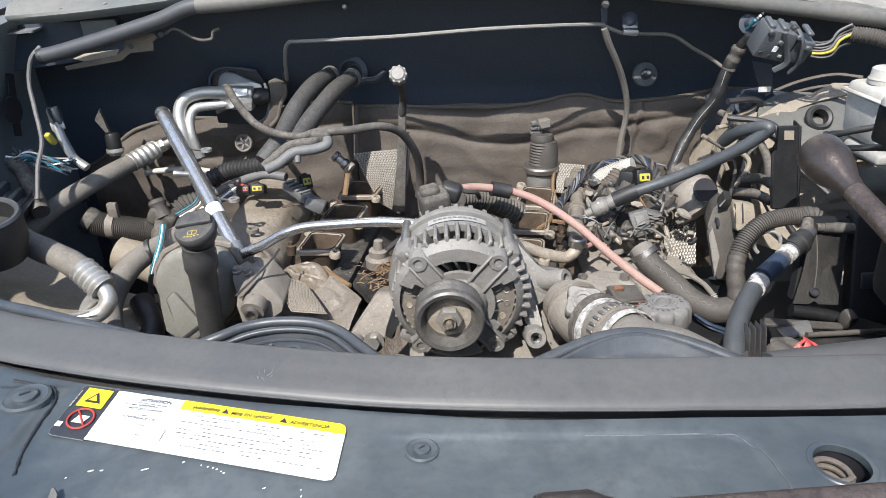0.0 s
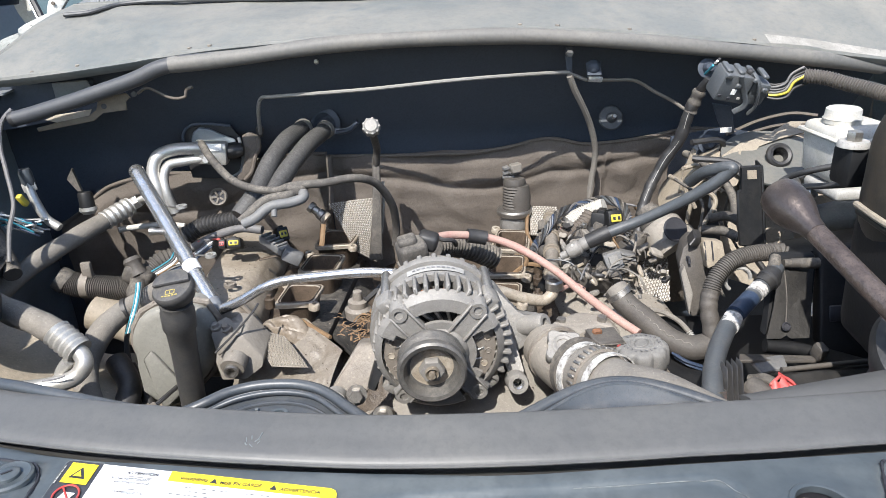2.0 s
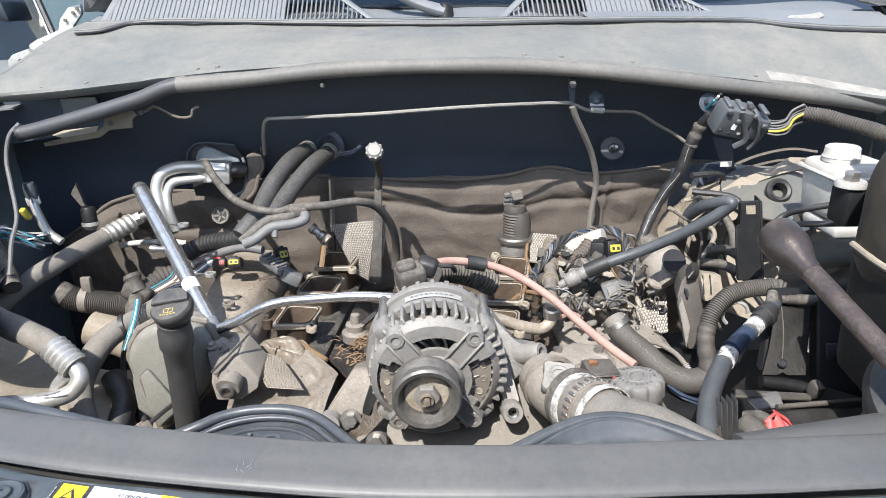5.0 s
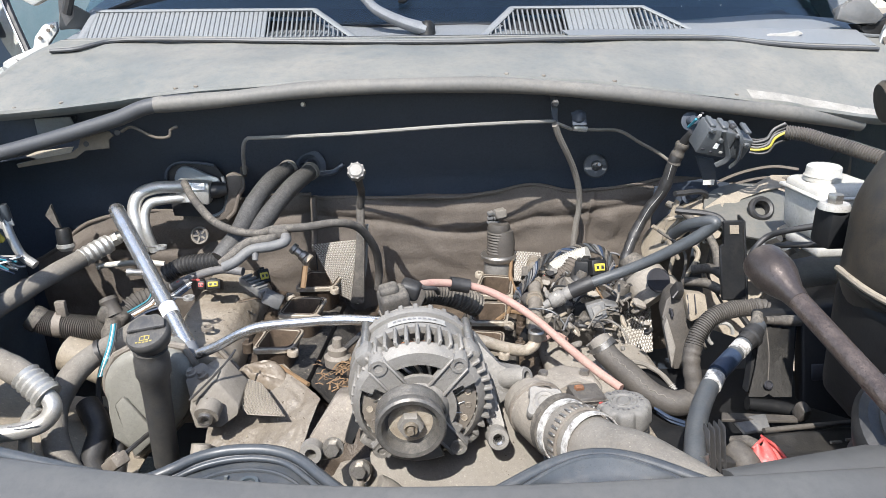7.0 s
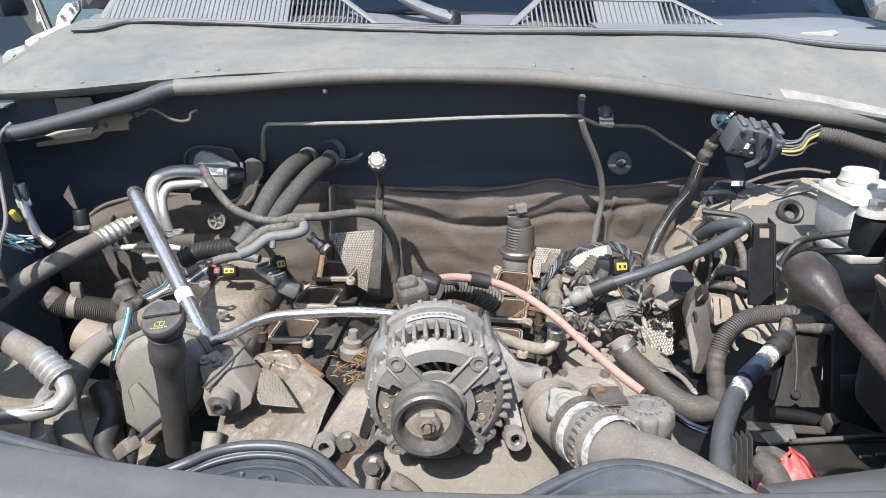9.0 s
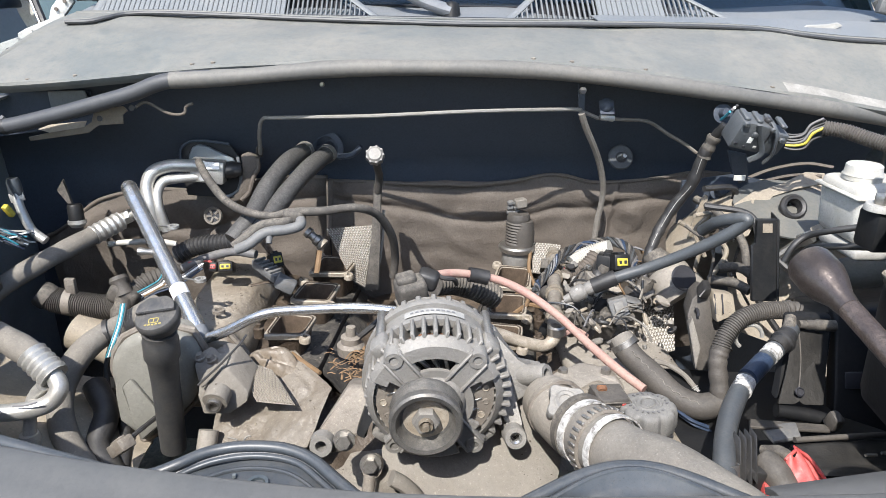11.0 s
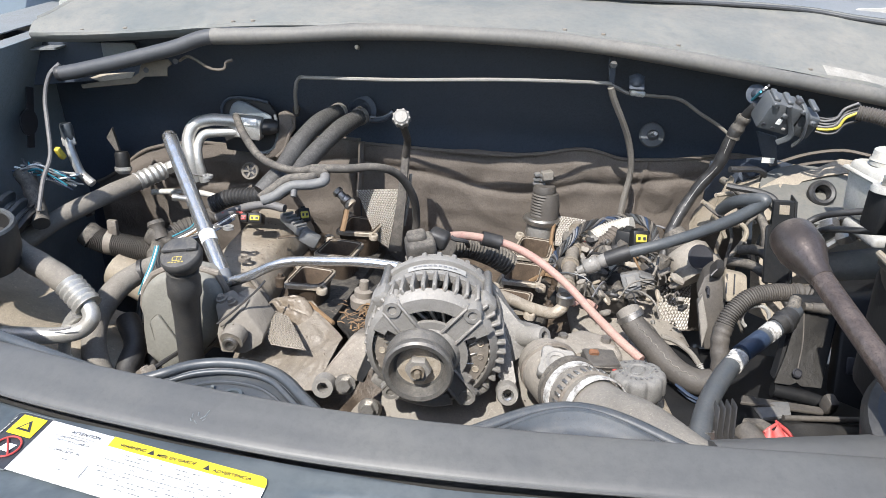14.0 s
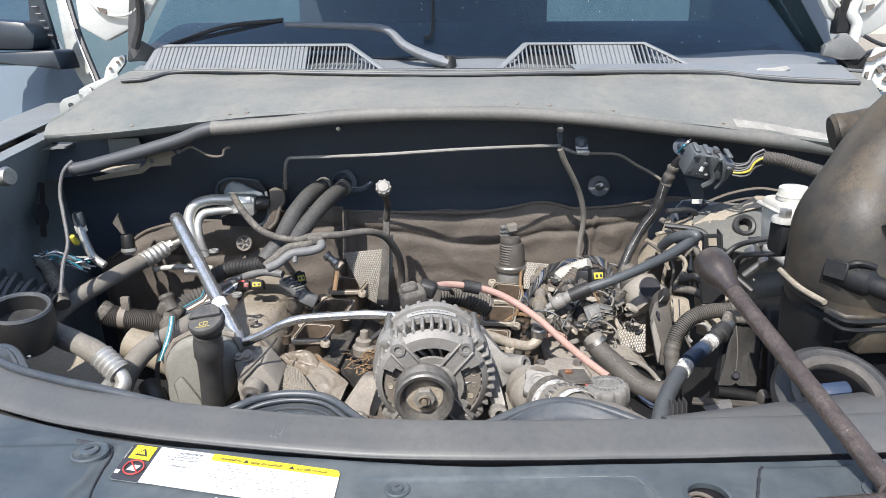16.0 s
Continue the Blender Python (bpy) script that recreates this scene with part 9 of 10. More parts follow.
stem = thing("stem_bracket", (0.245, 1.020, 1.247), "small dark bracket with bolts under the cowl", "bracket")
part("strap", prism([(0.240, 1.030, 1.258), (0.252, 1.030, 1.258), (0.254, 1.030, 1.215), (0.245, 1.030, 1.215)], (0, 0.003, 0), 0.001, 1), "firewall", stem)
part("bolt_head", hexagon(0.006, 0.006, along((0.246, 1.025, 1.248), Vector((0.246, 1.025, 1.248)) + Vector((0, -1, 0.2)))), "wire", stem)
part("tab", prism([(0.272, 1.020, 1.234), (0.295, 1.020, 1.235), (0.296, 1.010, 1.215), (0.273, 1.010, 1.215)], (0, 0.003, 0), 0.001, 1), "firewall", stem)
part("tab_bolt", lathe([(0, 0.008), (0.005, 0.007), (0.009, 0.003), (0.011, 0), (0, 0)], along((0.283, 1.015, 1.228), Vector((0.283, 1.015, 1.228)) + Vector((0, -1, 0.2))), 18), "firewall", stem)
hose("ground_strap", [(0.2466, 1.0200, 1.2149), (0.2571, 1.0300, 1.1929), (0.2789, 1.0500, 1.1572), (0.2965, 1.0700, 1.1243), (0.3099, 1.0850, 1.0862), (0.3138, 1.0950, 1.0530), (0.3107, 1.1000, 1.0150), (0.3086, 1.1000, 0.9724)], 0.0052, "hose_dust", "flat dusty strap running down the firewall", "strap", 8)
fb = thing("firewall_stud", (0.358, 1.162, 1.115), "blue-grey washer and nut on the firewall", "stud")
fm2 = along((0.348, 1.128, 1.122), Vector((0.348, 1.128, 1.122)) + Vector((0, -1, 0.35))) @ Matrix.Scale(0.82, 4)
part("washer", lathe([(0, 0.0), (0.026, 0.0), (0.027, 0.003), (0.024, 0.006), (0.013, 0.007), (0, 0.007)], fm2, 32), "hose_blue", fb)
part("nut", lathe([(0, 0.022), (0.006, 0.022), (0.010, 0.018), (0.0115, 0.006), (0, 0.006)], fm2, 20), "hose_blue", fb)
part("stud_end", lathe([(0, 0.032), (0.004, 0.032), (0.005, 0.02), (0, 0.02)], fm2, 12), "steel", fb)
tagged(obj("firewall_clip", lathe([(0, 0.010), (0.003, 0.010), (0.004, 0), (0, 0)], along((-0.152, 1.061, 1.248), Vector((-0.152, 1.061, 1.248)) + Vector((0, -1, 0.2))), 12), "pipe"), "tiny bright pin on the firewall", "pin")
for p in ((0.453, 0.990, 1.221), (0.471, 1.000, 1.099)):
    fb2 = thing("firewall_stud", p, "dark round washer and nut on the firewall", "stud")
    m = along(p, Vector(p) + Vector((0, -1, 0.3)))
    part("washer", lathe([(0, 0.0), (0.014, 0.0), (0.015, 0.003), (0.011, 0.004), (0, 0.004)], m, 28), "firewall", fb2)
    part("nut", lathe([(0, 0.016), (0.006, 0.016), (0.008, 0.012), (0.008, 0.004), (0, 0.004)], m, 18), "firewall", fb2)

bc = thing("harness_connector", (0.479, 0.930, 1.198), "large dusty grey harness connector on a bracket", "connector")
cm = Matrix.Translation((0.473, 0.920, 1.206)) @ pose(0, 0, 0, 24, 12, 6) @ Matrix.Scale(0.88, 4)
part("body", block((0.055, 0.040, 0.050), cm @ Matrix.Translation((-0.016, 0, 0)), 0.004), "connector_grey", bc)
part("mate", block((0.035, 0.034, 0.040), cm @ Matrix.Translation((0.03, 0, -0.004)), 0.004), "connector_grey", bc)
part("lever", tube([cm @ Vector(q) for q in ((-0.02, -0.024, 0.027), (0.0, -0.024, 0.0), (0.012, -0.026, -0.02), (0.004, -0.02, -0.04))], 0.0042, 8, 6, 0.5), "connector_grey", bc, "dark lever")
for k in range(4):
    part("key_rib", block((0.010, 0.006, 0.008), cm @ Matrix.Translation((-0.038 + 0.024 * k, -0.021, 0.022 - 0.014 * (k % 2))), 0.0015, 1), "connector_grey", bc)
    part("top_rib", block((0.010, 0.030, 0.006), cm @ Matrix.Translation((-0.036 + 0.022 * k, 0.0, 0.027)), 0.0015, 1), "connector_grey", bc)
part("lever", tube([cm @ Vector(q) for q in ((0.006, -0.010, 0.030), (0.016, -0.022, 0.020), (0.026, -0.024, 0.0), (0.034, -0.022, -0.022), (0.034, -0.016, -0.040))], 0.0050, 8, 6, 0.5), "connector_grey", bc, "flat strap lever")
part("cam_knob", lathe([(0, 0.006), (0.005, 0.006), (0.0065, 0.004), (0.0065, 0), (0, 0)], cm @ Matrix.Translation((0.004, -0.004, 0.026)), 16), "rubber", bc)
for k in range(3):
    part("latch_window", block((0.006, 0.002, 0.004), cm @ Matrix.Translation((-0.036 + 0.017 * k, -0.0205, -0.014 - 0.003 * (k % 2))), 0.0005, 1), "plastic_pale" if k == 2 else "ink", bc)
part("white_mark", block((0.008, 0.001, 0.010), cm @ Matrix.Translation((-0.016, -0.0205, -0.004)), 0.0003, 1), "label", bc)
part("bracket", prism([(0.451, 0.950, 1.175), (0.481, 0.950, 1.169), (0.496, 0.960, 1.124), (0.478, 0.960, 1.126), (0.467, 0.960, 1.145)], (0, 0.004, 0), 0.001, 1), "firewall", bc, "dark sheet bracket")
part("bracket_tag", block((0.018, 0.001, 0.008), Matrix.Translation((0.474, 0.945, 1.134)), 0.0003, 1), "white_plastic", bc)
for k, mm in enumerate(("rubber", "yellow", "wire", "rubber", "wire", "rubber")):
    q = 0.005 * k
    w = hose("wire", [(0.513, 0.910, 1.189), (0.525, 0.905, 1.189), (0.536, 0.900, 1.194), (0.544, 0.900, 1.207), (0.561, 0.900, 1.215)], 0.0019, mm, "harness wire between connector and conduit", "wire", 6, 0, "connector wires")
    w.matrix_basis = Matrix.Translation(Vector((0.513, 0.910, 1.189)) + Vector((0.002 * (k % 2), 0.002 * k, 0.0036 * k - 0.002))) @ pose(0, 0, 0, 9 * math.sin(k * 2.1), 7 * math.cos(k * 3.7), 4 * math.sin(k * 5.0))
hose("corrugated_conduit", [(0.558, 0.900, 1.218), (0.580, 0.885, 1.216), (0.600, 0.865, 1.210), (0.619, 0.840, 1.205), (0.642, 0.800, 1.197)], 0.0098, "cloth_tape", "dusty corrugated conduit beside the cowl", "conduit", 14, 0.0036)
hl = thing("engine_harness", (0.344, 0.930, 0.965), "grey taped engine harness with pale stitching running down from the connector", "wiring loom")
run = [(0.439, 0.945, 1.213), (0.433, 0.962, 1.190), (0.423, 0.968, 1.157), (0.415, 0.975, 1.115), (0.398, 0.982, 1.082), (0.380, 0.980, 1.048), (0.364, 0.965, 1.021), (0.351, 0.945, 0.993), (0.342, 0.925, 0.963)]
part("loom", tube(run, lambda s: 0.0050 + 0.0044 * min(1.0, s * 5) * (1 - 0.15 * s) + 0.0005 * math.sin(s * 41) + 0.0004 * math.sin(s * 97), 16, 10), "rubber", hl)
part("taped_joint", tube([(0.434, 0.961, 1.193), (0.429, 0.965, 1.176), (0.425, 0.968, 1.160)], lambda s: 0.0096 + 0.0010 * math.sin(s * 14), 14), "rubber_dusty", hl)
part("thread", tube([tuple(Vector(p) + Vector((-0.004 + 0.0012 * (k % 2), -0.0082, 0.002))) for k, p in enumerate(run[2:8])], 0.0005, 6), "plastic_pale", hl)
pc = thing("pad_clip", (-0.3622, 1.132, 1.011), "pale star clip in a round dent of the insulation", "clip")
pcm = along((-0.3622, 1.132, 1.011), Vector((-0.3622, 1.132, 1.011)) + Vector((0, -1, 0.3)))
part("ring", lathe([(0.0105, 0), (0.0128, 0.003), (0.0150, 0.0035), (0.0165, 0.0)], pcm, 28), "hose_dust", pc)
part("well", lathe([(0, -0.001), (0.0110, -0.001), (0.0110, 0.0005), (0, 0.0005)], pcm, 24), "ink", pc)
for k in range(5):
    part("tongue", block((0.0035, 0.011, 0.0016), pcm @ Matrix.Rotation(k * 1.26 + 0.4, 4, "Z") @ Matrix.Translation((0, 0.0065, 0.003 - 0.0006 * k)) @ Matrix.Rotation(0.4, 4, "X"), 0.0004, 1), "hose_dust", pc)
plt = thing("splash_plate", (0.437, 0.660, 0.978), "torn grey-brown splash plate beside the battery", "plate")
part("sheet", prism([(0.4222, 0.6560, 1.0383), (0.4645, 0.6560, 1.0354), (0.4574, 0.6410, 1.0118), (0.4368, 0.5960, 0.9696), (0.4140, 0.5960, 0.9706), (0.4083, 0.5960, 0.9768), (0.4033, 0.5960, 0.9711), (0.3846, 0.5960, 0.9720), (0.4029, 0.6210, 0.9949)], (0.001, 0.003, 0), 0.0008, 1), "lug_dark", plt)
part("hole_edge", lathe([(0, 0.0004), (0.0032, 0.0004), (0.0040, 0.0012), (0.0052, 0)], along((0.4082, 0.5985, 0.9856), Vector((0.4082, 0.5985, 0.9856)) + Vector((0, -1, 0.7))), 20), "ink", plt, "punched hole")
part("crease", tube([(0.4260, 0.6520, 1.0340), (0.4220, 0.6300, 1.0060), (0.4090, 0.6010, 0.9800)], 0.0009, 6), "cloth_tape", plt, "scratched crease")
part("pin", tube([(0.4230, 0.6500, 1.0410), (0.4640, 0.6480, 1.0400)], lambda s: 0.0050 + 0.0016 * (s > 0.45), 14, 10), "rubber_dusty", plt, "dark pin on top")
part("pin_collar", tube([(0.4310, 0.6498, 1.0408), (0.4420, 0.6494, 1.0405)], 0.0058, 14), "cloth_tape", plt, "dusty collar")
for k in range(4):
    hose("wire", [(0.436, 0.930, 1.234), (0.436, 0.940, 1.227), (0.436, 0.955, 1.218)], 0.002, ("teal", "wire", "label", "rubber")[k], "thin wire at the connector", "wire", 6, 0, "connector wires").matrix_basis = Matrix.Translation(Vector((0.436, 0.930, 1.234)) + Vector((0.003 * k, 0, 0.003 * k)))

# ---- strut tower, brake parts ----
def tower(u, v):
    a = -0.3 + 3.6 * u
    r = 0.045 + 0.105 * v
    c = Vector((0.552, 0.935, 1.090))
    sl = Vector((0, -0.42, 0.9)).normalized()
    e1, e2 = Vector((1, 0, 0)), Vector((0, 0.9, 0.42)).normalized()
    return c + e1 * math.cos(a) * r * 1.05 + e2 * math.sin(a) * r * 0.8 - sl * (0.10 * v ** 2.2) + Vector((0, 0, wobble((u * 5, v * 5, 0), 1.3, 0.004)))


st = thing("strut_tower", (0.558, 0.930, 1.049), "dusty grey-green strut tower with a rubber-ringed opening", "strut tower")
part("shell", sheet(tower, 50, 20, -0.003), "tan", st)
part("plate", sheet(lambda u, v: Vector((0.551, 0.933, 1.091)) + Vector((math.cos(u * 6.283) * 0.082 * v, math.sin(u * 6.283) * 0.066 * v * 0.9, math.sin(u * 6.283) * 0.066 * v * 0.42)), 40, 4, -0.003), "tower", st, "grey stamped plate")
gm = along((0.552, 0.925, 1.095), Vector((0.552, 0.925, 1.095)) + Vector((-0.05, -0.95, 0.55))) @ Matrix.Scale(0.72, 4)
part("rubber_ring", lathe([(0.014, 0.002), (0.016, 0.009), (0.022, 0.011), (0.0265, 0.007), (0.0275, 0.0), (0.014, 0.0)], gm, 36), "rubber", st, "dusty rubber ring")
# inside coloured black, shade included
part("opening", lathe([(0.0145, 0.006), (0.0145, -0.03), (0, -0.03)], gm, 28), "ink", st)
side = sheet(lambda u, v: Vector((0.50 + 0.30 * u, 1.05 - 0.35 * v * (0.3 + 0.7 * u), 1.105 - 0.22 * v - 0.03 * u * v + wobble((u * 4, v * 4, 2), 1, 0.01))), 24, 24, -0.004)
tagged(obj("apron_panel", side, "tan"), "dusty sheet metal apron below the strut tower", "apron", kind="structure")
for k in range(2):
    tagged(obj("apron_fold", tube([(0.510, 1.020, 1.108), (0.567, 1.030, 1.127), (0.615, 1.020, 1.139), (0.649, 1.000, 1.138)] if k else [(0.499, 1.000, 1.095), (0.536, 1.000, 1.113), (0.588, 1.000, 1.125), (0.621, 0.980, 1.129)], 0.004, 8, 8, 0.6), "insulation"), "folded dusty metal edge", "metal edge")

tagged(obj("apron_flange", prism([(0.4542, 0.9200, 1.0731), (0.4707, 0.9400, 1.0954), (0.5074, 0.9600, 1.1096), (0.5290, 0.9650, 1.1119), (0.5595, 0.9750, 1.1193), (0.5963, 0.9850, 1.1342), (0.6284, 0.9850, 1.1326), (0.6265, 0.9750, 1.1188), (0.5737, 0.9650, 1.1121), (0.5344, 0.9550, 1.1039), (0.5125, 0.9400, 1.0867), (0.4810, 0.9000, 1.0595), (0.4570, 0.9000, 1.0497)], (0, 0.004, -0.003), 0.001, 1), "tan"), "ragged tan sheet metal flange beside the strut tower", "flange")
tagged(obj("apron_flange", prism([(0.4191, 0.9550, 1.0706), (0.4296, 0.9550, 1.1069), (0.4366, 0.9550, 1.1016), (0.4326, 0.9550, 1.0633), (0.4209, 0.9550, 1.0334), (0.4134, 0.9550, 1.0352)], (0, 0.004, -0.003), 0.001, 1), "tan"), "narrow sunlit flange strip below the harness", "flange")
# dark sheet that fills the gap beside the tower
tagged(obj("wall_tower_gap", prism([(0.4192, 1.0200, 1.1092), (0.5058, 1.0200, 1.1210), (0.5545, 1.0200, 1.1100), (0.5046, 1.0200, 1.0714), (0.4859, 1.0200, 1.0222), (0.4197, 1.0200, 1.0020)], (0, 0.004, 0), 0), "firewall"), "dark navy sheet in the gap between harness and strut tower", "wall", kind="structure")
rs = thing("brake_reservoir", (0.633, 0.900, 1.060), "white translucent brake fluid reservoir with screw cap", "reservoir")
rt = Vector((0.563, 0.800, 1.171))
m = Matrix.Translation(rt)
part("tank", prism([rt + Vector(q) for q in ((-0.0324, -0.0450, 0.0), (0.0594, -0.0450, 0.0), (0.0594, 0.0450, 0.0), (-0.0324, 0.0450, 0.0))], (0.008, 0, -0.0765), 0.012, 3), "white_plastic", rs)
part("tank_seam", prism([rt + Vector(q) for q in ((-0.0351, -0.0477, -0.012), (0.0630, -0.0477, -0.012), (0.0630, 0.0477, -0.012), (-0.0351, 0.0477, -0.012))], (0, 0, -0.005), 0.002, 1), "white_plastic", rs)
part("cap_base", lathe([(0.0198, -0.006), (0.0306, 0.0), (0.0306, 0.008), (0.0216, 0.012)], m @ Matrix.Translation((-0.003, 0, 0)) @ Matrix.Scale(0.76, 4), 36), "white_plastic", rs)
part("screw_cap", lathe([(0, 0.0270), (0.0243, 0.0270), (0.0279, 0.0243), (0.0288, 0.012), (0.0315, 0.008), (0, 0.008)], m @ Matrix.Translation((-0.003, 0, 0)) @ Matrix.Scale(0.76, 4), 40), "white_plastic", rs)
part("lower_tank", prism([rt + Vector(q) for q in ((-0.0270, -0.0540, -0.0765), (0.0810, -0.0540, -0.0765), (0.0810, 0.0270, -0.0765), (-0.0270, 0.0270, -0.0765))], (0, 0, -0.0160), 0.006, 3), "plastic_pale", rs)
mc = thing("master_cylinder", (0.631, 0.860, 1.032), "dusty brake master cylinder under the reservoir", "master cylinder")
part("cylinder", tube([(0.580, 0.900, 0.988), (0.618, 0.870, 1.010), (0.658, 0.840, 1.031)], 0.024, 20, 6), "alu", mc)
part("port_nut", hexagon(0.011, 0.016, along((0.572, 0.850, 1.069), (0.561, 0.840, 1.083))), "port", mc)
hose("brake_line", [(0.397, 0.660, 1.113), (0.404, 0.660, 1.131), (0.417, 0.660, 1.143), (0.429, 0.640, 1.156), (0.455, 0.620, 1.168)], 0.0036, "rubber", "black bent brake line beside the reservoir", "pipe", 10)
hose("brake_line", [(0.439, 0.700, 1.097), (0.432, 0.680, 1.119), (0.435, 0.660, 1.131), (0.458, 0.640, 1.138), (0.469, 0.600, 1.152)], 0.0036, "rubber", "black straight brake line below the reservoir", "pipe", 10)
vp = Vector((0.427, 0.572, 1.206))
valve = thing("valve_block", vp - Vector((0, 0, 0.045)), "black square valve block with a bright bolt", "valve block")
part("body", block((0.036, 0.032, 0.040), Matrix.Translation(vp + Vector((0.010, 0.004, -0.026))), 0.005), "plastic", valve)
part("bolt_head", hexagon(0.0075, 0.009, Matrix.Translation(vp)), "steel", valve, "bright bolt")
part("washer", lathe([(0, 0.0), (0.0135, 0.0), (0.0150, -0.003), (0.015, -0.006), (0, -0.006)], Matrix.Translation(vp), 24), "plastic_pale", valve)
for k, p in enumerate(((0.528, 0.850, 1.069), (0.552, 0.860, 1.078), (0.542, 0.830, 1.060), (0.588, 0.860, 1.078))):
    bt = thing("brake_fitting", p, "small dusty brake fitting", "fitting", "brake fittings")
    part("nut", hexagon(0.010, 0.018, along(p, Vector(p) + Vector((0.4, -0.5, 0.5)))), "port" if k % 2 else "steel", bt)
    part("stub", tube([p, tuple(Vector(p) + Vector((-0.02, 0.01, -0.025)))], 0.006, 8), "steel", bt)

vb = thing("upright_bracket", (0.439, 0.760, 1.033), "black sheet metal bracket with a square hole", "bracket")
q = [Vector(p) for p in ((0.414, 0.765, 1.128), (0.441, 0.765, 1.128), (0.447, 0.740, 1.027), (0.414, 0.740, 1.027), (0.410, 0.757, 1.096), (0.417, 0.757, 1.097))]
part("plate", prism(q, (0, 0.005, 0), 0.0015, 1), "plastic", vb)
part("square_hole", prism([Vector(p) + Vector((0, -0.002, 0)) for p in ((0.422, 0.764, 1.123), (0.434, 0.764, 1.123), (0.435, 0.762, 1.112), (0.423, 0.762, 1.112))], (0, 0.001, 0), 0), "tan", vb, "", False)
part("flange", prism([q[1], q[2], q[2] + Vector((0.006, 0.03, 0)), q[1] + Vector((0.006, 0.03, 0))], (0.003, 0, 0), 0.001, 1), "plastic", vb)
# steering coupling, relay box and clutter between harness and bracket
sc = thing("steering_coupling", (0.385, 0.930, 0.985), "dusty round coupling with worn boot", "coupling")
part("cup", lathe([(0, 0.05), (0.025, 0.05), (0.034, 0.042), (0.036, 0.02), (0.040, 0.016), (0.040, 0.0), (0, 0)], along((0.395, 0.900, 0.961), (0.371, 0.930, 0.994)), 28), "engine", sc)
# flat black disc draws the shaded opening
part("opening", lathe([(0, 0.0), (0.017, 0.0), (0.019, 0.002), (0.017, 0.004), (0, 0.003)], along((0.3789, 0.87, 1.0041), Vector((0.3789, 0.87, 1.0041)) + Vector((0.1, -0.8, 0.5))), 24), "ink", sc, "black opening")
part("boot", lathe([(0, 0.08), (0.016, 0.08), (0.022, 0.065), (0.026, 0.05), (0, 0.05)], along((0.395, 0.900, 0.961), (0.371, 0.930, 0.994)), 24), "rubber_dusty", sc)
rb_ = thing("relay_box", (0.377, 0.760, 0.985), "dusty black relay box on its side", "relay box")
part("box", prism([(0.3505, 0.7750, 0.9900), (0.3583, 0.7850, 1.0105), (0.3703, 0.7900, 1.0197), (0.3903, 0.7900, 1.0124), (0.3990, 0.7750, 0.9685), (0.3850, 0.7500, 0.9240), (0.3640, 0.7480, 0.9220)], (0.014, 0.05, -0.006), 0.003, 2), "cloth_tape", rb_)
part("label_plate", prism([(0.3493, 0.7610, 0.9812), (0.3547, 0.7660, 0.9913), (0.3625, 0.7460, 0.9577), (0.3571, 0.7380, 0.9297)], (0.002, 0.016, 0), 0.0012, 1), "hose_dust", rb_, "raised brown plate")
part("slot", tube([(0.3596, 0.7740, 1.0010), (0.3622, 0.7735, 1.0000), (0.3634, 0.7700, 0.9925)], 0.0020, 8), "ink", rb_, "dark finger slot")
part("lid", prism([(0.3590, 0.7700, 1.0180), (0.3700, 0.7750, 1.0290), (0.3861, 0.7900, 1.0209), (0.3770, 0.7800, 1.0120)], (0.008, 0.03, 0.002), 0.002, 1), "rubber", rb_, "black lid corner")
side = part("side_box", prism([(0.3790, 0.7690, 1.0165), (0.3861, 0.7860, 1.0209), (0.4137, 0.7860, 1.0167), (0.4100, 0.7620, 0.9984), (0.3818, 0.7540, 0.9899)], (0.006, 0.03, -0.008), 0.003, 2), "tan", rb_, "dusty boxed relay")
for k in range(2):
    part("groove", tube([(0.3800 + 0.010 * k, 0.7575, 1.0020), (0.3850 + 0.010 * k, 0.7800, 1.0195)], 0.0009, 6), "ink", side)
rng = random.Random(31)
for k in range(9):
    a = Vector((0.37 + 0.08 * rng.random(), 0.86 + 0.1 * rng.random(), 1.06 + 0.06 * rng.random()))
    d = Vector((rng.uniform(-0.05, 0.07), rng.uniform(-0.05, 0.03), rng.uniform(-0.1, -0.02)))
    hose("wire", [a, a + d * 0.5 + Vector((0.02, 0, 0.015)), a + d, a + d * 1.5 + Vector((0.01, -0.02, -0.02))], 0.0022 + 0.0012 * (k % 3), ("rubber_dusty", "tan", "rubber")[k % 3], "dusty loose line among the brake parts", "line", 8, 0, "loose lines")
for k, (pts, r) in enumerate((([(0.424, 0.860, 1.023), (0.447, 0.850, 1.029), (0.463, 0.830, 1.023)], 0.007), ([(0.411, 0.860, 1.006), (0.438, 0.840, 1.010), (0.453, 0.820, 1.006)], 0.007), ([(0.428, 0.980, 1.091), (0.439, 0.950, 1.087), (0.459, 0.920, 1.070)], 0.006), ([(0.453, 0.900, 1.077), (0.460, 0.870, 1.053), (0.456, 0.840, 1.023)], 0.006))):
    hose("short_hose", pts, r, "rubber_dusty", "short dusty rubber hose", "hose", 10, 0, "short hoses")
ring_ = thing("loop_clip", (0.398, 0.700, 1.001), "white plastic loop clip", "clip")
part("loop", sweep(bmesh.new(), [Vector((0.397, 0.700, 0.999)) + Vector((0.016 * math.cos(a), 0, 0.016 * math.sin(a))) for a in (k * math.pi / 10 for k in range(14))], 0.0025, 8, True), "plastic_pale", ring_)

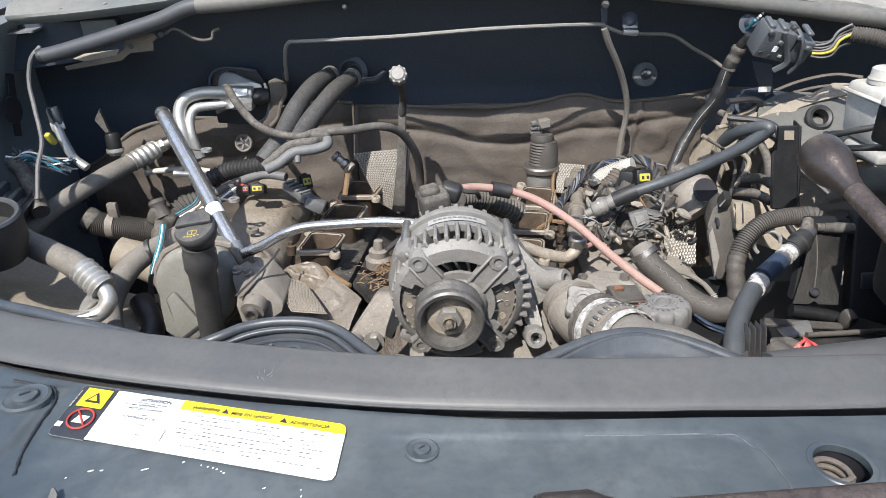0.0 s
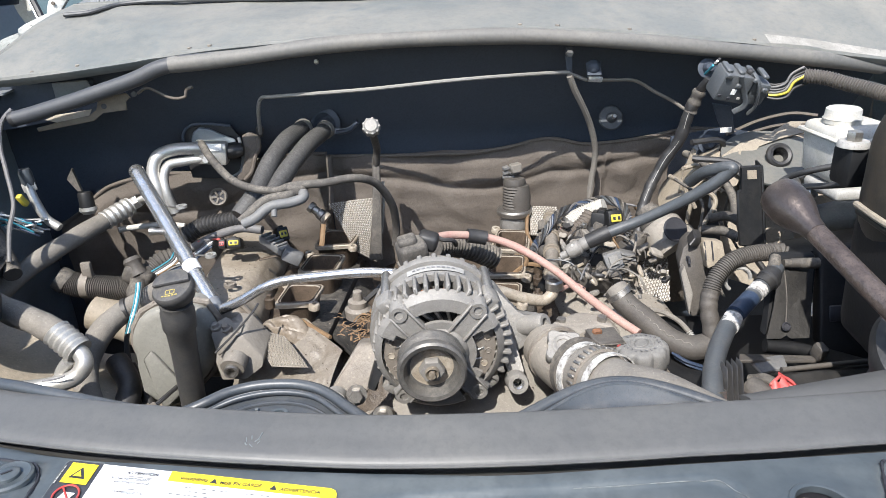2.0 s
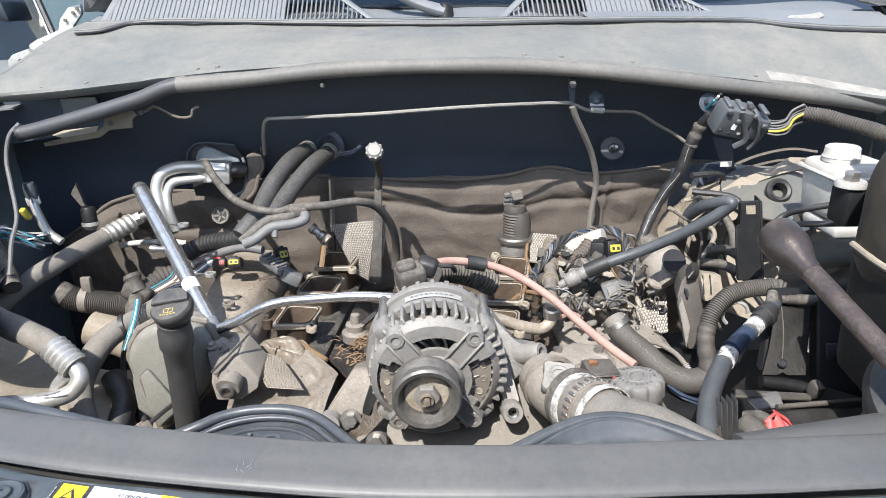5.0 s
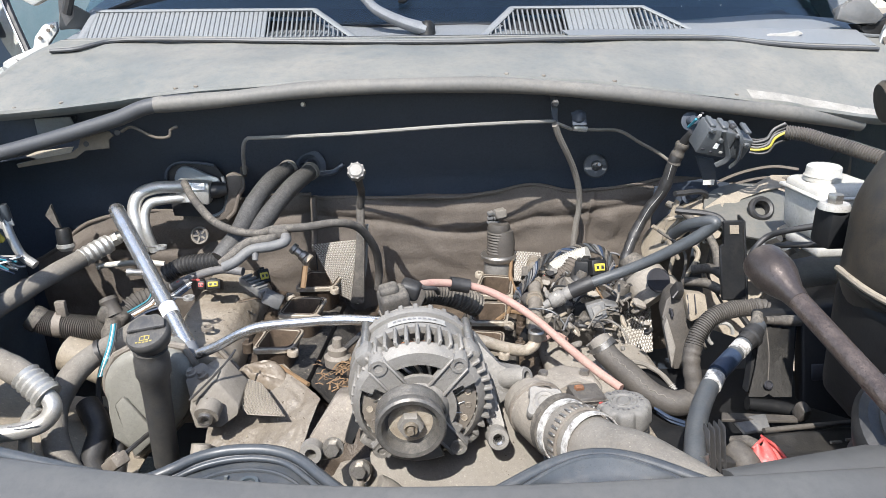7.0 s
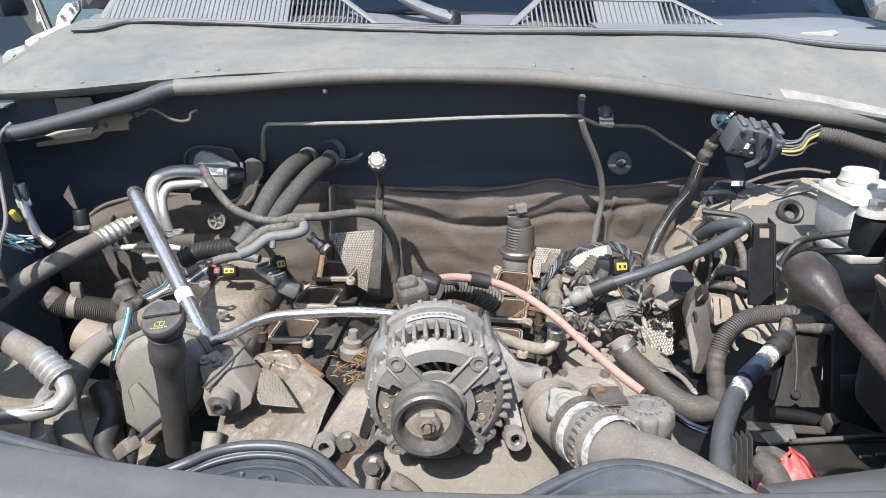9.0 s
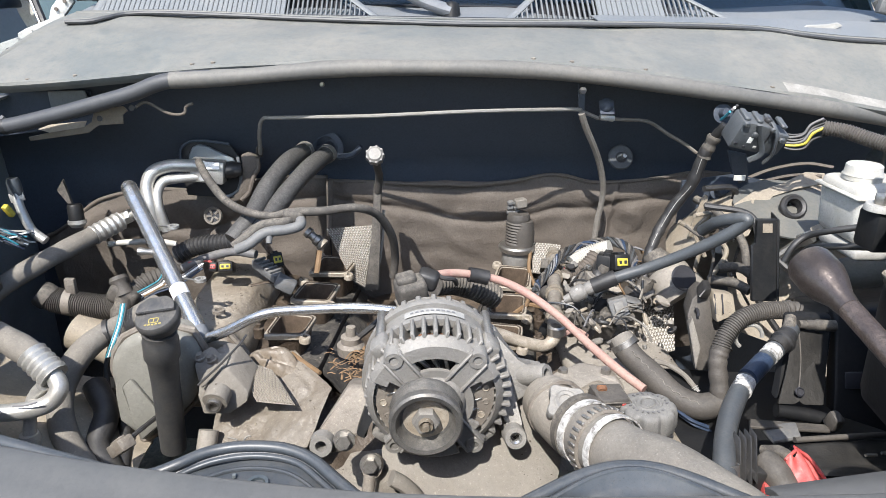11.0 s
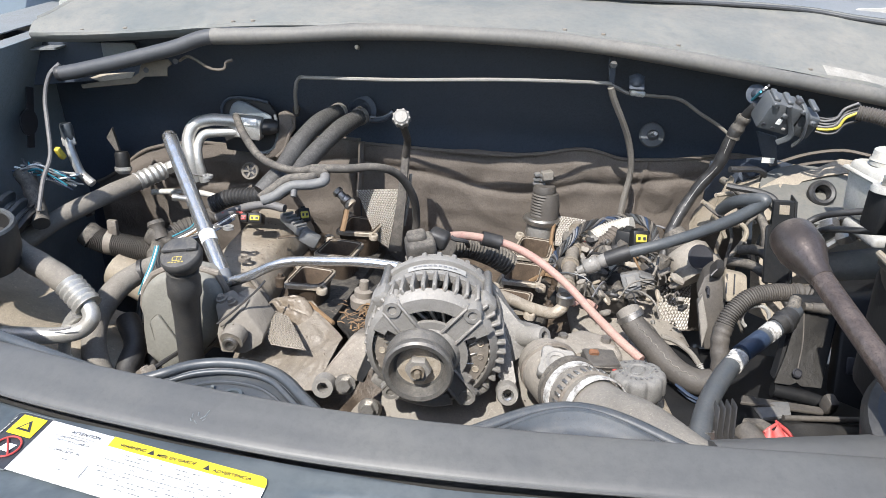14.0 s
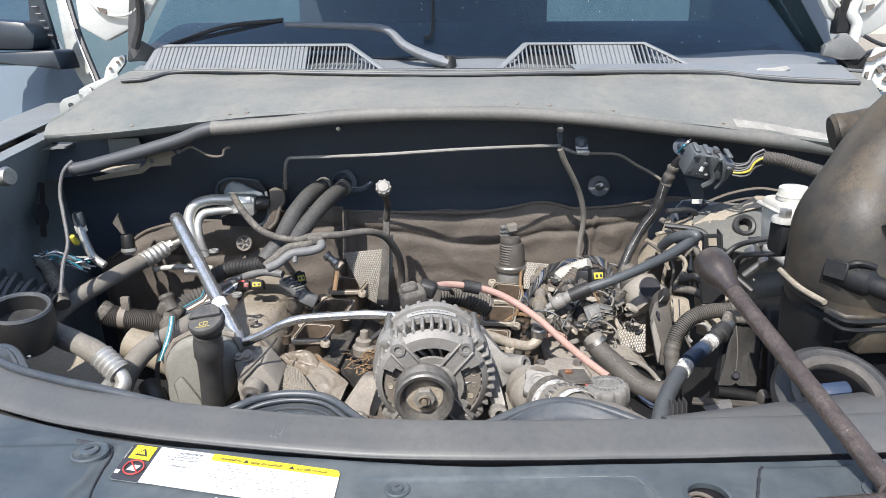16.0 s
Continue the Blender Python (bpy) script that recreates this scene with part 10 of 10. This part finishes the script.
# ---- battery box and trays ----
bb = thing("battery_box", (0.452, 0.620, 0.958), "black plastic battery box with its front panel", "battery box")
# panel, walls and top are blackened to stand in for shade
part("front_panel", prism([(0.419, 0.668, 1.044), (0.473, 0.668, 1.043), (0.471, 0.658, 1.027), (0.447, 0.612, 0.964), (0.390, 0.612, 0.967), (0.418, 0.658, 1.020)], (0, 0.012, 0), 0.003, 1), "black_box", bb)
part("slot", tube([(0.478, 0.600, 0.986), (0.505, 0.600, 0.984)], 0.0014, 6), "worn", bb, "bright scratched slot")
part("side_wall", prism([(0.478, 0.670, 1.046), (0.572, 0.670, 1.056), (0.556, 0.580, 0.926), (0.454, 0.600, 0.954)], (0, 0.02, 0), 0.004), "black_box", bb)
part("box_top", prism([(0.432, 0.680, 1.039), (0.493, 0.780, 1.016), (0.670, 0.780, 1.040), (0.594, 0.680, 1.051)], (0, 0, -0.01), 0.003), "black_box", bb)
part("lower_lip", tube([(0.387, 0.600, 0.962), (0.426, 0.595, 0.957), (0.449, 0.590, 0.950)], 0.008, 10), "black_box", bb)
part("window", prism([(0.464, 0.615, 1.001), (0.500, 0.615, 1.001), (0.501, 0.610, 0.983), (0.465, 0.610, 0.983)], (0, -0.003, 0), 0.001, 1), "ink", bb)
part("dust_edge", prism([(0.3447, 0.5750, 0.9687), (0.4318, 0.5750, 0.9602), (0.4247, 0.5600, 0.9632), (0.3377, 0.5600, 0.9696)], (0, 0, -0.004), 0.001, 1), "cloth_tape", bb, "dusty lower edge")
part("end_lug", block((0.012, 0.016, 0.020), Matrix.Translation((0.4330, 0.570, 0.968)) @ pose(0, 0, 0, 20, 0, 10), 0.004, 2), "cloth_tape", bb)
tr = thing("battery_tray", (0.390, 0.520, 0.981), "dusty black tray edge below the battery box", "tray")
part("shelf", sheet(lambda u, v: Vector((0.3650, 0.5300, 0.9690)).lerp(Vector((0.5500, 0.5600, 0.9560)), u).lerp(Vector((0.3495, 0.4800, 0.9740)).lerp(Vector((0.5200, 0.4700, 0.9560)), u), v) + Vector((0, 0, 0.0035 * math.sin(v * 9) * (0.4 + 0.6 * u) + 0.003 * noise.noise(Vector((u * 7, v * 5, 2))))), 30, 16, -0.008), "lug_dark", tr)
part("shelf_rib", tube([(0.3700, 0.5330, 0.9720), (0.4500, 0.5430, 0.9690), (0.5480, 0.5600, 0.9600)], 0.0030, 10), "cloth_tape", tr, "dusty raised edge")
for q in ((0.4300, 0.512), (0.4480, 0.515)):
    part("clip_slot", tube([(q[0], q[1], 0.9690), (q[0] + 0.012, q[1] + 0.001, 0.9685)], 0.0016, 6), "hose_dust", tr, "worn clip slot")
part("strap_end", tube([(0.4880, 0.5500, 0.9720), (0.4990, 0.5300, 0.9740), (0.5080, 0.5050, 0.9700)], 0.0090, 12, 8, 0.6), "hose_blue", tr, "blue-grey strap end")
part("ledge", prism([(0.354, 0.570, 0.958), (0.392, 0.570, 0.963), (0.385, 0.545, 0.962), (0.354, 0.540, 0.960)], (0, 0, 0.006), 0.003), "plastic_grey", tr, "dusty ledge")
rcp = thing("red_cap", (0.337, 0.460, 0.997), "red plastic terminal cover beside the tray", "terminal cover")
part("shell", sheet(lambda u, v: Vector((0.3189, 0.4650, 1.0010)).lerp(Vector((0.3166, 0.4500, 0.9850)), v).lerp(Vector((0.3330, 0.4720, 1.0045)).lerp(Vector((0.3560, 0.4480, 0.9790)), v), u) + Vector((0, -0.010 * math.sin(u * 3.1) * (0.4 + v), 0.003 * math.sin(u * 8 + v * 5) + 0.004 * math.sin(u * 3.1))), 16, 12, -0.0015), "red", rcp)
part("side", prism([(0.3330, 0.4740, 1.0045), (0.3445, 0.4700, 0.9975), (0.3570, 0.4520, 0.9800), (0.3540, 0.4480, 0.9700), (0.3400, 0.4550, 0.9760)], (0.002, 0.012, 0), 0.002, 1), "red", rcp)
part("rim", tube([(0.3185, 0.4640, 1.0020), (0.3265, 0.4690, 1.0050), (0.3335, 0.4720, 1.0055), (0.3450, 0.4680, 0.9985), (0.3560, 0.4500, 0.9830)], 0.0016, 8), "red", rcp)
part("lower_flap", prism([(0.2962, 0.4500, 0.9730), (0.2964, 0.4500, 0.9867), (0.3068, 0.4500, 0.9811), (0.3154, 0.4500, 0.9667)], (0, 0.012, 0), 0.002, 2), "red", rcp)
hose("cable_end", [(0.3057, 0.4750, 0.9914), (0.3096, 0.4650, 0.9909), (0.3143, 0.4550, 0.9837), (0.3170, 0.4450, 0.9744)], 0.0135, "cloth_tape", "taped black cable end beside the red cover", "cable")
hose("cable_end", [(0.319, 0.500, 0.984), (0.328, 0.490, 0.991), (0.336, 0.485, 0.988)], 0.006, "rubber_dusty", "frayed dusty cable lug", "cable")
# black duct mouth and blue bottle beside the support
ringc = Vector((0.352, 0.313, 1.122))
dm_ = thing("intake_mouth", ringc, "black plastic air intake mouth by the radiator support", "air intake")
mm = Matrix.Translation(ringc) @ pose(0, 0, 0, 30, -6, 0) @ Matrix.Scale(0.95, 4)
part("ring", lathe([(0.0385, 0.0005), (0.040, 0.0), (0.046, 0.001), (0.051, -0.002), (0.053, -0.010), (0.046, -0.03), (0.040, -0.02)], mm, 48), "rubber", dm_)
part("inner_rim", lathe([(0.034, -0.02), (0.030, -0.004), (0.031, 0.0), (0.035, 0.003), (0.0385, 0.0022), (0.039, -0.002)], mm, 48), "cloth_tape", dm_, "worn grey inner rim")
# throat coloured black for the shade inside the mouth
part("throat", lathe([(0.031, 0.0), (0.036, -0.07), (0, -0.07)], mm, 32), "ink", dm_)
part("blue_insert", block((0.034, 0.014, 0.03), mm @ Matrix.Translation((0.006, 0.012, -0.026)), 0.004), "blue", dm_, "blue plastic insert")
# raised black ledge of the support
tagged(obj("support_ledge", sheet(lambda u, v: Vector((0.20 + 0.58 * u, 0.272 + 0.028 * v + 0.075 * u * (0.3 + 0.7 * v), 1.106 + 0.02 * u + 0.006 * math.sin(v * 3.1))), 40, 10, -0.004), "seal"), "black plastic ledge beside the seal", "ledge", kind="structure")

# ---- air cleaner and its duct ----
ad = thing("air_cleaner", (0.46, 0.46, 1.06), "large black dusty air cleaner with its curved intake duct", "air cleaner")
elbow = [(0.458, 0.470, 1.151), (0.450, 0.470, 1.186), (0.451, 0.475, 1.225), (0.466, 0.485, 1.264), (0.497, 0.500, 1.306), (0.547, 0.520, 1.346), (0.604, 0.540, 1.390), (0.669, 0.560, 1.438)]
duct_r = smooth_of([(0.0, 0.0665), (0.12, 0.0655), (0.28, 0.060), (0.42, 0.0500), (0.55, 0.0450), (0.75, 0.0445), (1.0, 0.047)], 0.03)
part("duct", tube(elbow, lambda k: duct_r(k) * (1 + 0.012 * math.sin(k * 26)), 40, 12), "duct", ad, "curved dusty duct")
path = spline(elbow, 12)
line = [path[k] + Vector((0.012, -0.92, 0.10)).normalized() * (duct_r(k / 84) + 0.0004) for k in range(48, 80)]
part("seam", sweep(bmesh.new(), line, 0.0012, 6), "worn", ad, "pale moulding seam")
top = path[66]
tm = along(path[64], path[72])
part("duct_ring", lathe([(0.044, 0), (0.050, 0.002), (0.050, 0.010), (0.044, 0.012)], tm, 44), "duct", ad)
for k in range(9):
    part("tooth", block((0.005, 0.004, 0.022), tm @ Matrix.Rotation(radians(k * 20 - 170), 4, "Z") @ Matrix.Translation((0, 0.0495, -0.008)), 0.001, 1), "duct", ad)
rim = [Vector(q) for q in ((0.520, 0.640, 1.172), (0.440, 0.560, 1.170), (0.388, 0.495, 1.168), (0.384, 0.448, 1.166), (0.392, 0.414, 1.163), (0.402, 0.394, 1.161), (0.437, 0.395, 1.160), (0.479, 0.397, 1.160), (0.497, 0.386, 1.159), (0.509, 0.361, 1.158), (0.72, 0.40, 1.157), (0.76, 0.64, 1.170))]
part("rim_flange", prism([p + Vector((0, 0, -0.004)) for p in rim], (0, 0, -0.006), 0.002, 1), "duct", ad, "parting flange")
part("rim_edge", sweep(bmesh.new(), spline(rim[2:5], 8), 0.0030, 8), "tan", ad, "sun-bleached rim edge")
part("rim_bead", sweep(bmesh.new(), spline([p + Vector((0, -0.003, -0.008)) for p in rim[4:11]], 8), 0.0026, 8), "plastic", ad)
part("rim_bead", sweep(bmesh.new(), spline([p + Vector((0, -0.004, -0.016)) for p in rim[4:11]], 8), 0.0022, 8), "plastic", ad)
mid_ = sum(rim, Vector()) / len(rim)
# shade under the rim is in the bowl's black; the pad stays lighter
part("bowl", prism([mid_ + (p - mid_) * 0.965 + Vector((0, 0.006, -0.012)) for p in rim], (0.02, 0.02, -0.13), 0.014, 3), "black_box", ad, "lower bowl coloured black for its shade")
lid = [Vector(q) for q in ((0.545, 0.640, 1.165), (0.480, 0.50, 1.165), (0.490, 0.430, 1.162), (0.56, 0.400, 1.160), (0.70, 0.41, 1.160), (0.75, 0.64, 1.165))]
part("lid", prism(lid, (0.03, 0.03, 0.085), 0.03, 5), "lid", ad, "brown dusty lid")
for k in range(3):
    part("lid_fold", tube([(0.479, 0.450, 1.280), (0.496, 0.445, 1.247), (0.511, 0.435, 1.208), (0.521, 0.425, 1.163)] if k == 0 else [(0.530, 0.470, 1.252), (0.552, 0.460, 1.206), (0.559, 0.440, 1.150)] if k == 1 else [(0.519, 0.470, 1.273), (0.530, 0.465, 1.250), (0.552, 0.470, 1.240)], (0.010, 0.012, 0.004)[k], 10), "duct" if k == 0 else "lid", ad, "moulded fold")
c = Vector((0.4669, 0.3855, 1.139))
part("bowl_pad", prism([c + Vector(q) for q in ((-0.050, 0.006, -0.022), (-0.040, 0.006, 0.008), (-0.015, 0.005, 0.013), (0.04, 0.008, 0.012), (0.050, 0.012, -0.022))], (0, 0.02, 0), 0.004), "duct", ad, "sunlit brown pad with a scratched cross")
for q in (-1, 1):
    part("cross_mark", tube([c + Vector((-0.022, 0.002, -0.006 * q)), c + Vector((0.022, 0.004, 0.006 * q))], 0.0004, 6), "lid", ad, "scratched pale cross")
s0, s1 = Vector((0.424, 0.415, 1.185)), Vector((0.4419, 0.389, 1.1807))
sd = (s1 - s0).normalized()
part("spigot", lathe([(0.0060, 0.0), (0.0092, 0.0), (0.0100, -0.003), (0.0100, -0.020), (0.0135, -0.024), (0.0150, -0.06), (0.0060, -0.06), (0.0060, 0.0)], along(s1, s1 + sd), 28), "plastic", ad, "short black spigot")
part("spigot_bore", lathe([(0, -0.004), (0.0066, -0.004), (0.0066, -0.006), (0, -0.006)], along(s1, s1 + sd), 24), "ink", ad)
for k in range(3):
    part("spigot_rib", block((0.003, 0.022, 0.018), Matrix.Translation(s0 + Vector((-0.024 + 0.012 * k, 0.004, 0.010 - 0.006 * k))) @ pose(0, 0, 0, 0, 10, 30), 0.001, 1), "plastic", ad)
part("spigot_web", tube([s0 + Vector((-0.026, 0.01, 0.002)), s0 + Vector((-0.010, -0.002, 0.018)), s0 + Vector((0.008, -0.006, 0.015))], 0.003, 8), "plastic", ad)
LATCH = (((0.436, 0.404, 1.248), (0.449, 0.402, 1.224)), ((0.448, 0.404, 1.248), (0.461, 0.404, 1.230)))
for q in (0, 1):
    a, b = LATCH[q]
    part("latch", tube([a, b], 0.0042, 8), "ink", ad, "black latch slot")
part("latch_bridge", tube([(0.433, 0.408, 1.247), (0.444, 0.405, 1.252), (0.454, 0.405, 1.244)], 0.003, 8), "plastic", ad)
sp = Vector((0.519, 0.660, 1.290))
sq = sp + Vector((0.9, -0.25, 0.25))
part("side_spout", lathe([(0, 0.0), (0.020, 0.0), (0.024, 0.004), (0.024, 0.012), (0.0225, 0.014), (0.0225, 0.12), (0, 0.12)], along(sp, sq), 28), "duct", ad, "round dusty spout")
part("spout_end", lathe([(0, -0.001), (0.021, -0.001), (0.0235, 0.003), (0.0215, 0.003), (0, 0.002)], along(sp, sq), 28), "duct", ad)

# added black sheet stands in for the deep shade between hoses and boxes
tagged(obj("lower_shade_sheet", sheet(lambda u, v: Vector((0.27 + 0.5 * u, 0.36 + 0.42 * v, 0.905 - 0.02 * u + wobble((u * 4, v * 4, 7), 1.0, 0.006))), 14, 14, -0.004), "black_box"), "black sheet added for the shade below the battery box", "shield", kind="structure")

# ---- four-way wheel wrench ----
W0, W1 = Vector((0.288, 0.437, 1.195)), Vector((0.3235, 0.1845, 1.112))
W2 = Vector((0.040, 0.1625, 1.112))
wr = thing("wheel_wrench", W1, "brown rusty four-way wheel wrench lying across the support", "wrench")
axis = (W1 - W0).normalized()
part("arm", tube([W0 + axis * 0.03, W1 + axis * 0.16], 0.0078, 20, 10), "tool", wr)
n = 0.050
part("socket", lathe([(0, 0.006), (0.009, 0.006), (0.0115, 0.0), (0.0152, -0.001), (0.0168, 0.003), (0.0170, 0.018), (0.0150, 0.026), (0.0095, n - 0.010), (0.0081, n), (0, n)], along(W0 - axis * 0.008, W1), 28), "tool_end", wr, "worn hexagonal socket end")
ax2 = (W1 - W2).normalized()
part("arm", tube([W2 + ax2 * 0.03, W1 + ax2 * 0.22], 0.0086, 20, 10), "tool", wr)
part("socket", lathe([(0, 0.008), (0.009, 0.008), (0.0105, 0.0), (0.0140, -0.001), (0.0150, 0.003), (0.0150, 0.024), (0.0118, 0.031), (0.0102, 0.037), (0, 0.037)], along(W2, W1), 28), "tool_end", wr, "worn hexagonal socket end")
part("weld", lathe([(0, 0.015), (0.011, 0.012), (0.0135, 0.004), (0.0135, -0.006), (0.0105, -0.013), (0, -0.015)], along(W1 + Vector((0, 0, 0.001)), W0), 20), "tool_end", wr, "welded centre")
part("weld_bead", sweep(bmesh.new(), [W1 - axis * 0.010 + Vector((0.0112 * math.cos(a), 0.003 * math.cos(a), 0.0112 * math.sin(a))) for a in (k * math.pi / 10 for k in range(21))], 0.0018, 6), "tool", wr)
knob = thing("rubber_bumper", (0.271, 0.156, 1.110), "black hexagonal rubber hood bumper on the cover", "bumper")
part("stop", hexagon(0.014, 0.016, Matrix.Translation((0.294, 0.177, 1.088))), "rubber", knob)

# ---- near side corner: bellows, cup, wires ----
bl = thing("air_bellows", (-0.650, 0.850, 1.017), "black corrugated air bellows above a round cup", "bellows")
bc0 = Vector((-0.560, 0.700, 1.051))
part("cup", lathe([(0.034, 0.0), (0.040, 0.002), (0.042, -0.004), (0.042, -0.036), (0.036, -0.06), (0, -0.06), (0, -0.03), (0.034, -0.022), (0.034, 0.0)], Matrix.Translation(bc0) @ pose(0, 0, 0, 10, 6, 0), 36), "rubber", bl, "round cup")
part("cup_rim", lathe([(0.034, 0.001), (0.036, 0.004), (0.0395, 0.0042), (0.0415, 0.001)], Matrix.Translation(bc0) @ pose(0, 0, 0, 10, 6, 0), 40), "hose_blue", bl, "worn grey rim")
b1 = Vector((-0.655, 0.860, 0.998))
part("bellows", ribbed([b1 + Vector((-0.14, -0.03, 0.03)), b1 + Vector((-0.08, -0.015, 0.02)), b1 + Vector((-0.03, 0.0, 0.0)), b1 + Vector((0.02, 0.01, -0.03))], 0.048, 0.018, 0.24, 24), "hose_blue", bl)
part("collar", lathe([(0.03, 0), (0.05, 0.002), (0.05, 0.012), (0.03, 0.014)], along(b1 + Vector((0.015, 0.01, -0.027)), b1 + Vector((0.05, 0.015, -0.05))), 28), "rubber", bl)
hose("thin_cable", [(-0.608, 1.000, 1.205), (-0.622, 0.990, 1.187), (-0.628, 0.980, 1.154), (-0.618, 0.960, 1.119), (-0.603, 0.930, 1.077), (-0.601, 0.900, 1.047), (-0.596, 0.870, 1.008)], 0.0032, "wire", "thin grey cable hanging down from the weatherstrip", "cable", 8)
rng = random.Random(9)
for k in range(24):
    j = lambda: Vector((rng.uniform(-0.012, 0.012), rng.uniform(-0.015, 0.015), rng.uniform(-0.012, 0.012)))
    hose("wire", [Vector(p) + j() for p in ((-0.650, 0.930, 1.053), (-0.635, 0.940, 1.056), (-0.619, 0.950, 1.040), (-0.597, 0.960, 1.028))], 0.0015, ("teal", "blue", "label", "wire", "hose_blue", "plastic_pale")[k % 6], "tangled dusty wire by the inner fender", "wire", 6, 0, "fender wires")
hose("wire_loom", [(-0.654, 0.930, 1.048), (-0.636, 0.920, 1.030), (-0.619, 0.900, 1.007), (-0.596, 0.870, 0.988)], 0.013, "rubber_dusty", "taped harness by the inner fender", "wiring loom", 12)
plug("connector", (-0.612, 0.970, 1.070), (-0.1, -0.5, 0.8), (0.009, 0.009, 0.022), "yellow", "small yellow connector by the inner fender", "")
dr = hose("drier_line", [(-0.615, 1.000, 1.093), (-0.605, 0.990, 1.064), (-0.592, 0.985, 1.034), (-0.572, 0.980, 1.019)], 0.007, "pipe", "bent aluminium line with blue cap", "pipe")
part("blue_cap", lathe([(0, 0.026), (0.008, 0.026), (0.010, 0.02), (0.010, 0), (0, 0)], along((-0.613, 1.000, 1.086), (-0.615, 1.000, 1.117)), 16), "rubber_clean", dr)
part("nut", hexagon(0.011, 0.014, along((-0.611, 0.998, 1.076), (-0.614, 1.000, 1.088))), "pipe", dr)
ps = thing("pressure_switch", (-0.561, 1.060, 1.026), "black pressure switch on an aluminium stem", "switch")
pm = along((-0.561, 1.060, 1.014), (-0.563, 1.065, 1.052))
part("stem", lathe([(0, 0), (0.009, 0), (0.014, 0.006), (0.014, 0.012), (0, 0.012)], pm, 18), "pipe", ps)
part("body", lathe([(0, 0.012), (0.012, 0.012), (0.012, 0.034), (0.010, 0.038), (0, 0.038)], pm, 18), "plastic", ps)
part("tail", prism([(-0.590, 1.070, 1.073), (-0.577, 1.070, 1.092), (-0.575, 1.070, 1.076), (-0.566, 1.065, 1.052), (-0.574, 1.065, 1.052)], (0, 0.006, 0), 0.001, 1), "rubber_dusty", ps)
# tan apron and dark clutter low in the near corner
ap = thing("wheel_apron", (-0.52, 0.85, 0.8), "sunlit tan wheel apron low in the bay corner", "apron", kind="structure")
part("panel", sheet(lambda u, v: Vector((-0.70 + 0.34 * u, 0.55 + 0.30 * v, 0.935 + 0.025 * v - 0.14 * u + wobble((u * 4, v * 4, 7), 1, 0.02))), 30, 30, -0.004), "tan", ap)
part("frame_rail", tube([(-0.524, 0.930, 0.892), (-0.480, 0.920, 0.878), (-0.421, 0.900, 0.860)], 0.03, 18), "tan", ap, "tan frame tube")
hose("black_hose", [(-0.444, 0.800, 0.875), (-0.415, 0.760, 0.857), (-0.412, 0.720, 0.834), (-0.382, 0.690, 0.814)], 0.016, "rubber", "dark hose behind the oil filler", "hose")
hose("black_hose", [(-0.427, 0.800, 0.866), (-0.394, 0.760, 0.830), (-0.375, 0.700, 0.815)], 0.008, "rubber", "thin dark hose behind the oil filler", "hose")
plug("connector", (-0.363, 0.680, 0.864), (0.6, -0.4, 0.6), (0.02, 0.016, 0.035), "alu_dark", "dusty connector hanging on its lead", "")
hose("wire", [(-0.355, 0.680, 0.872), (-0.342, 0.700, 0.877), (-0.332, 0.720, 0.879)], 0.003, "rubber", "thin lead to the hanging connector", "wire", 6)
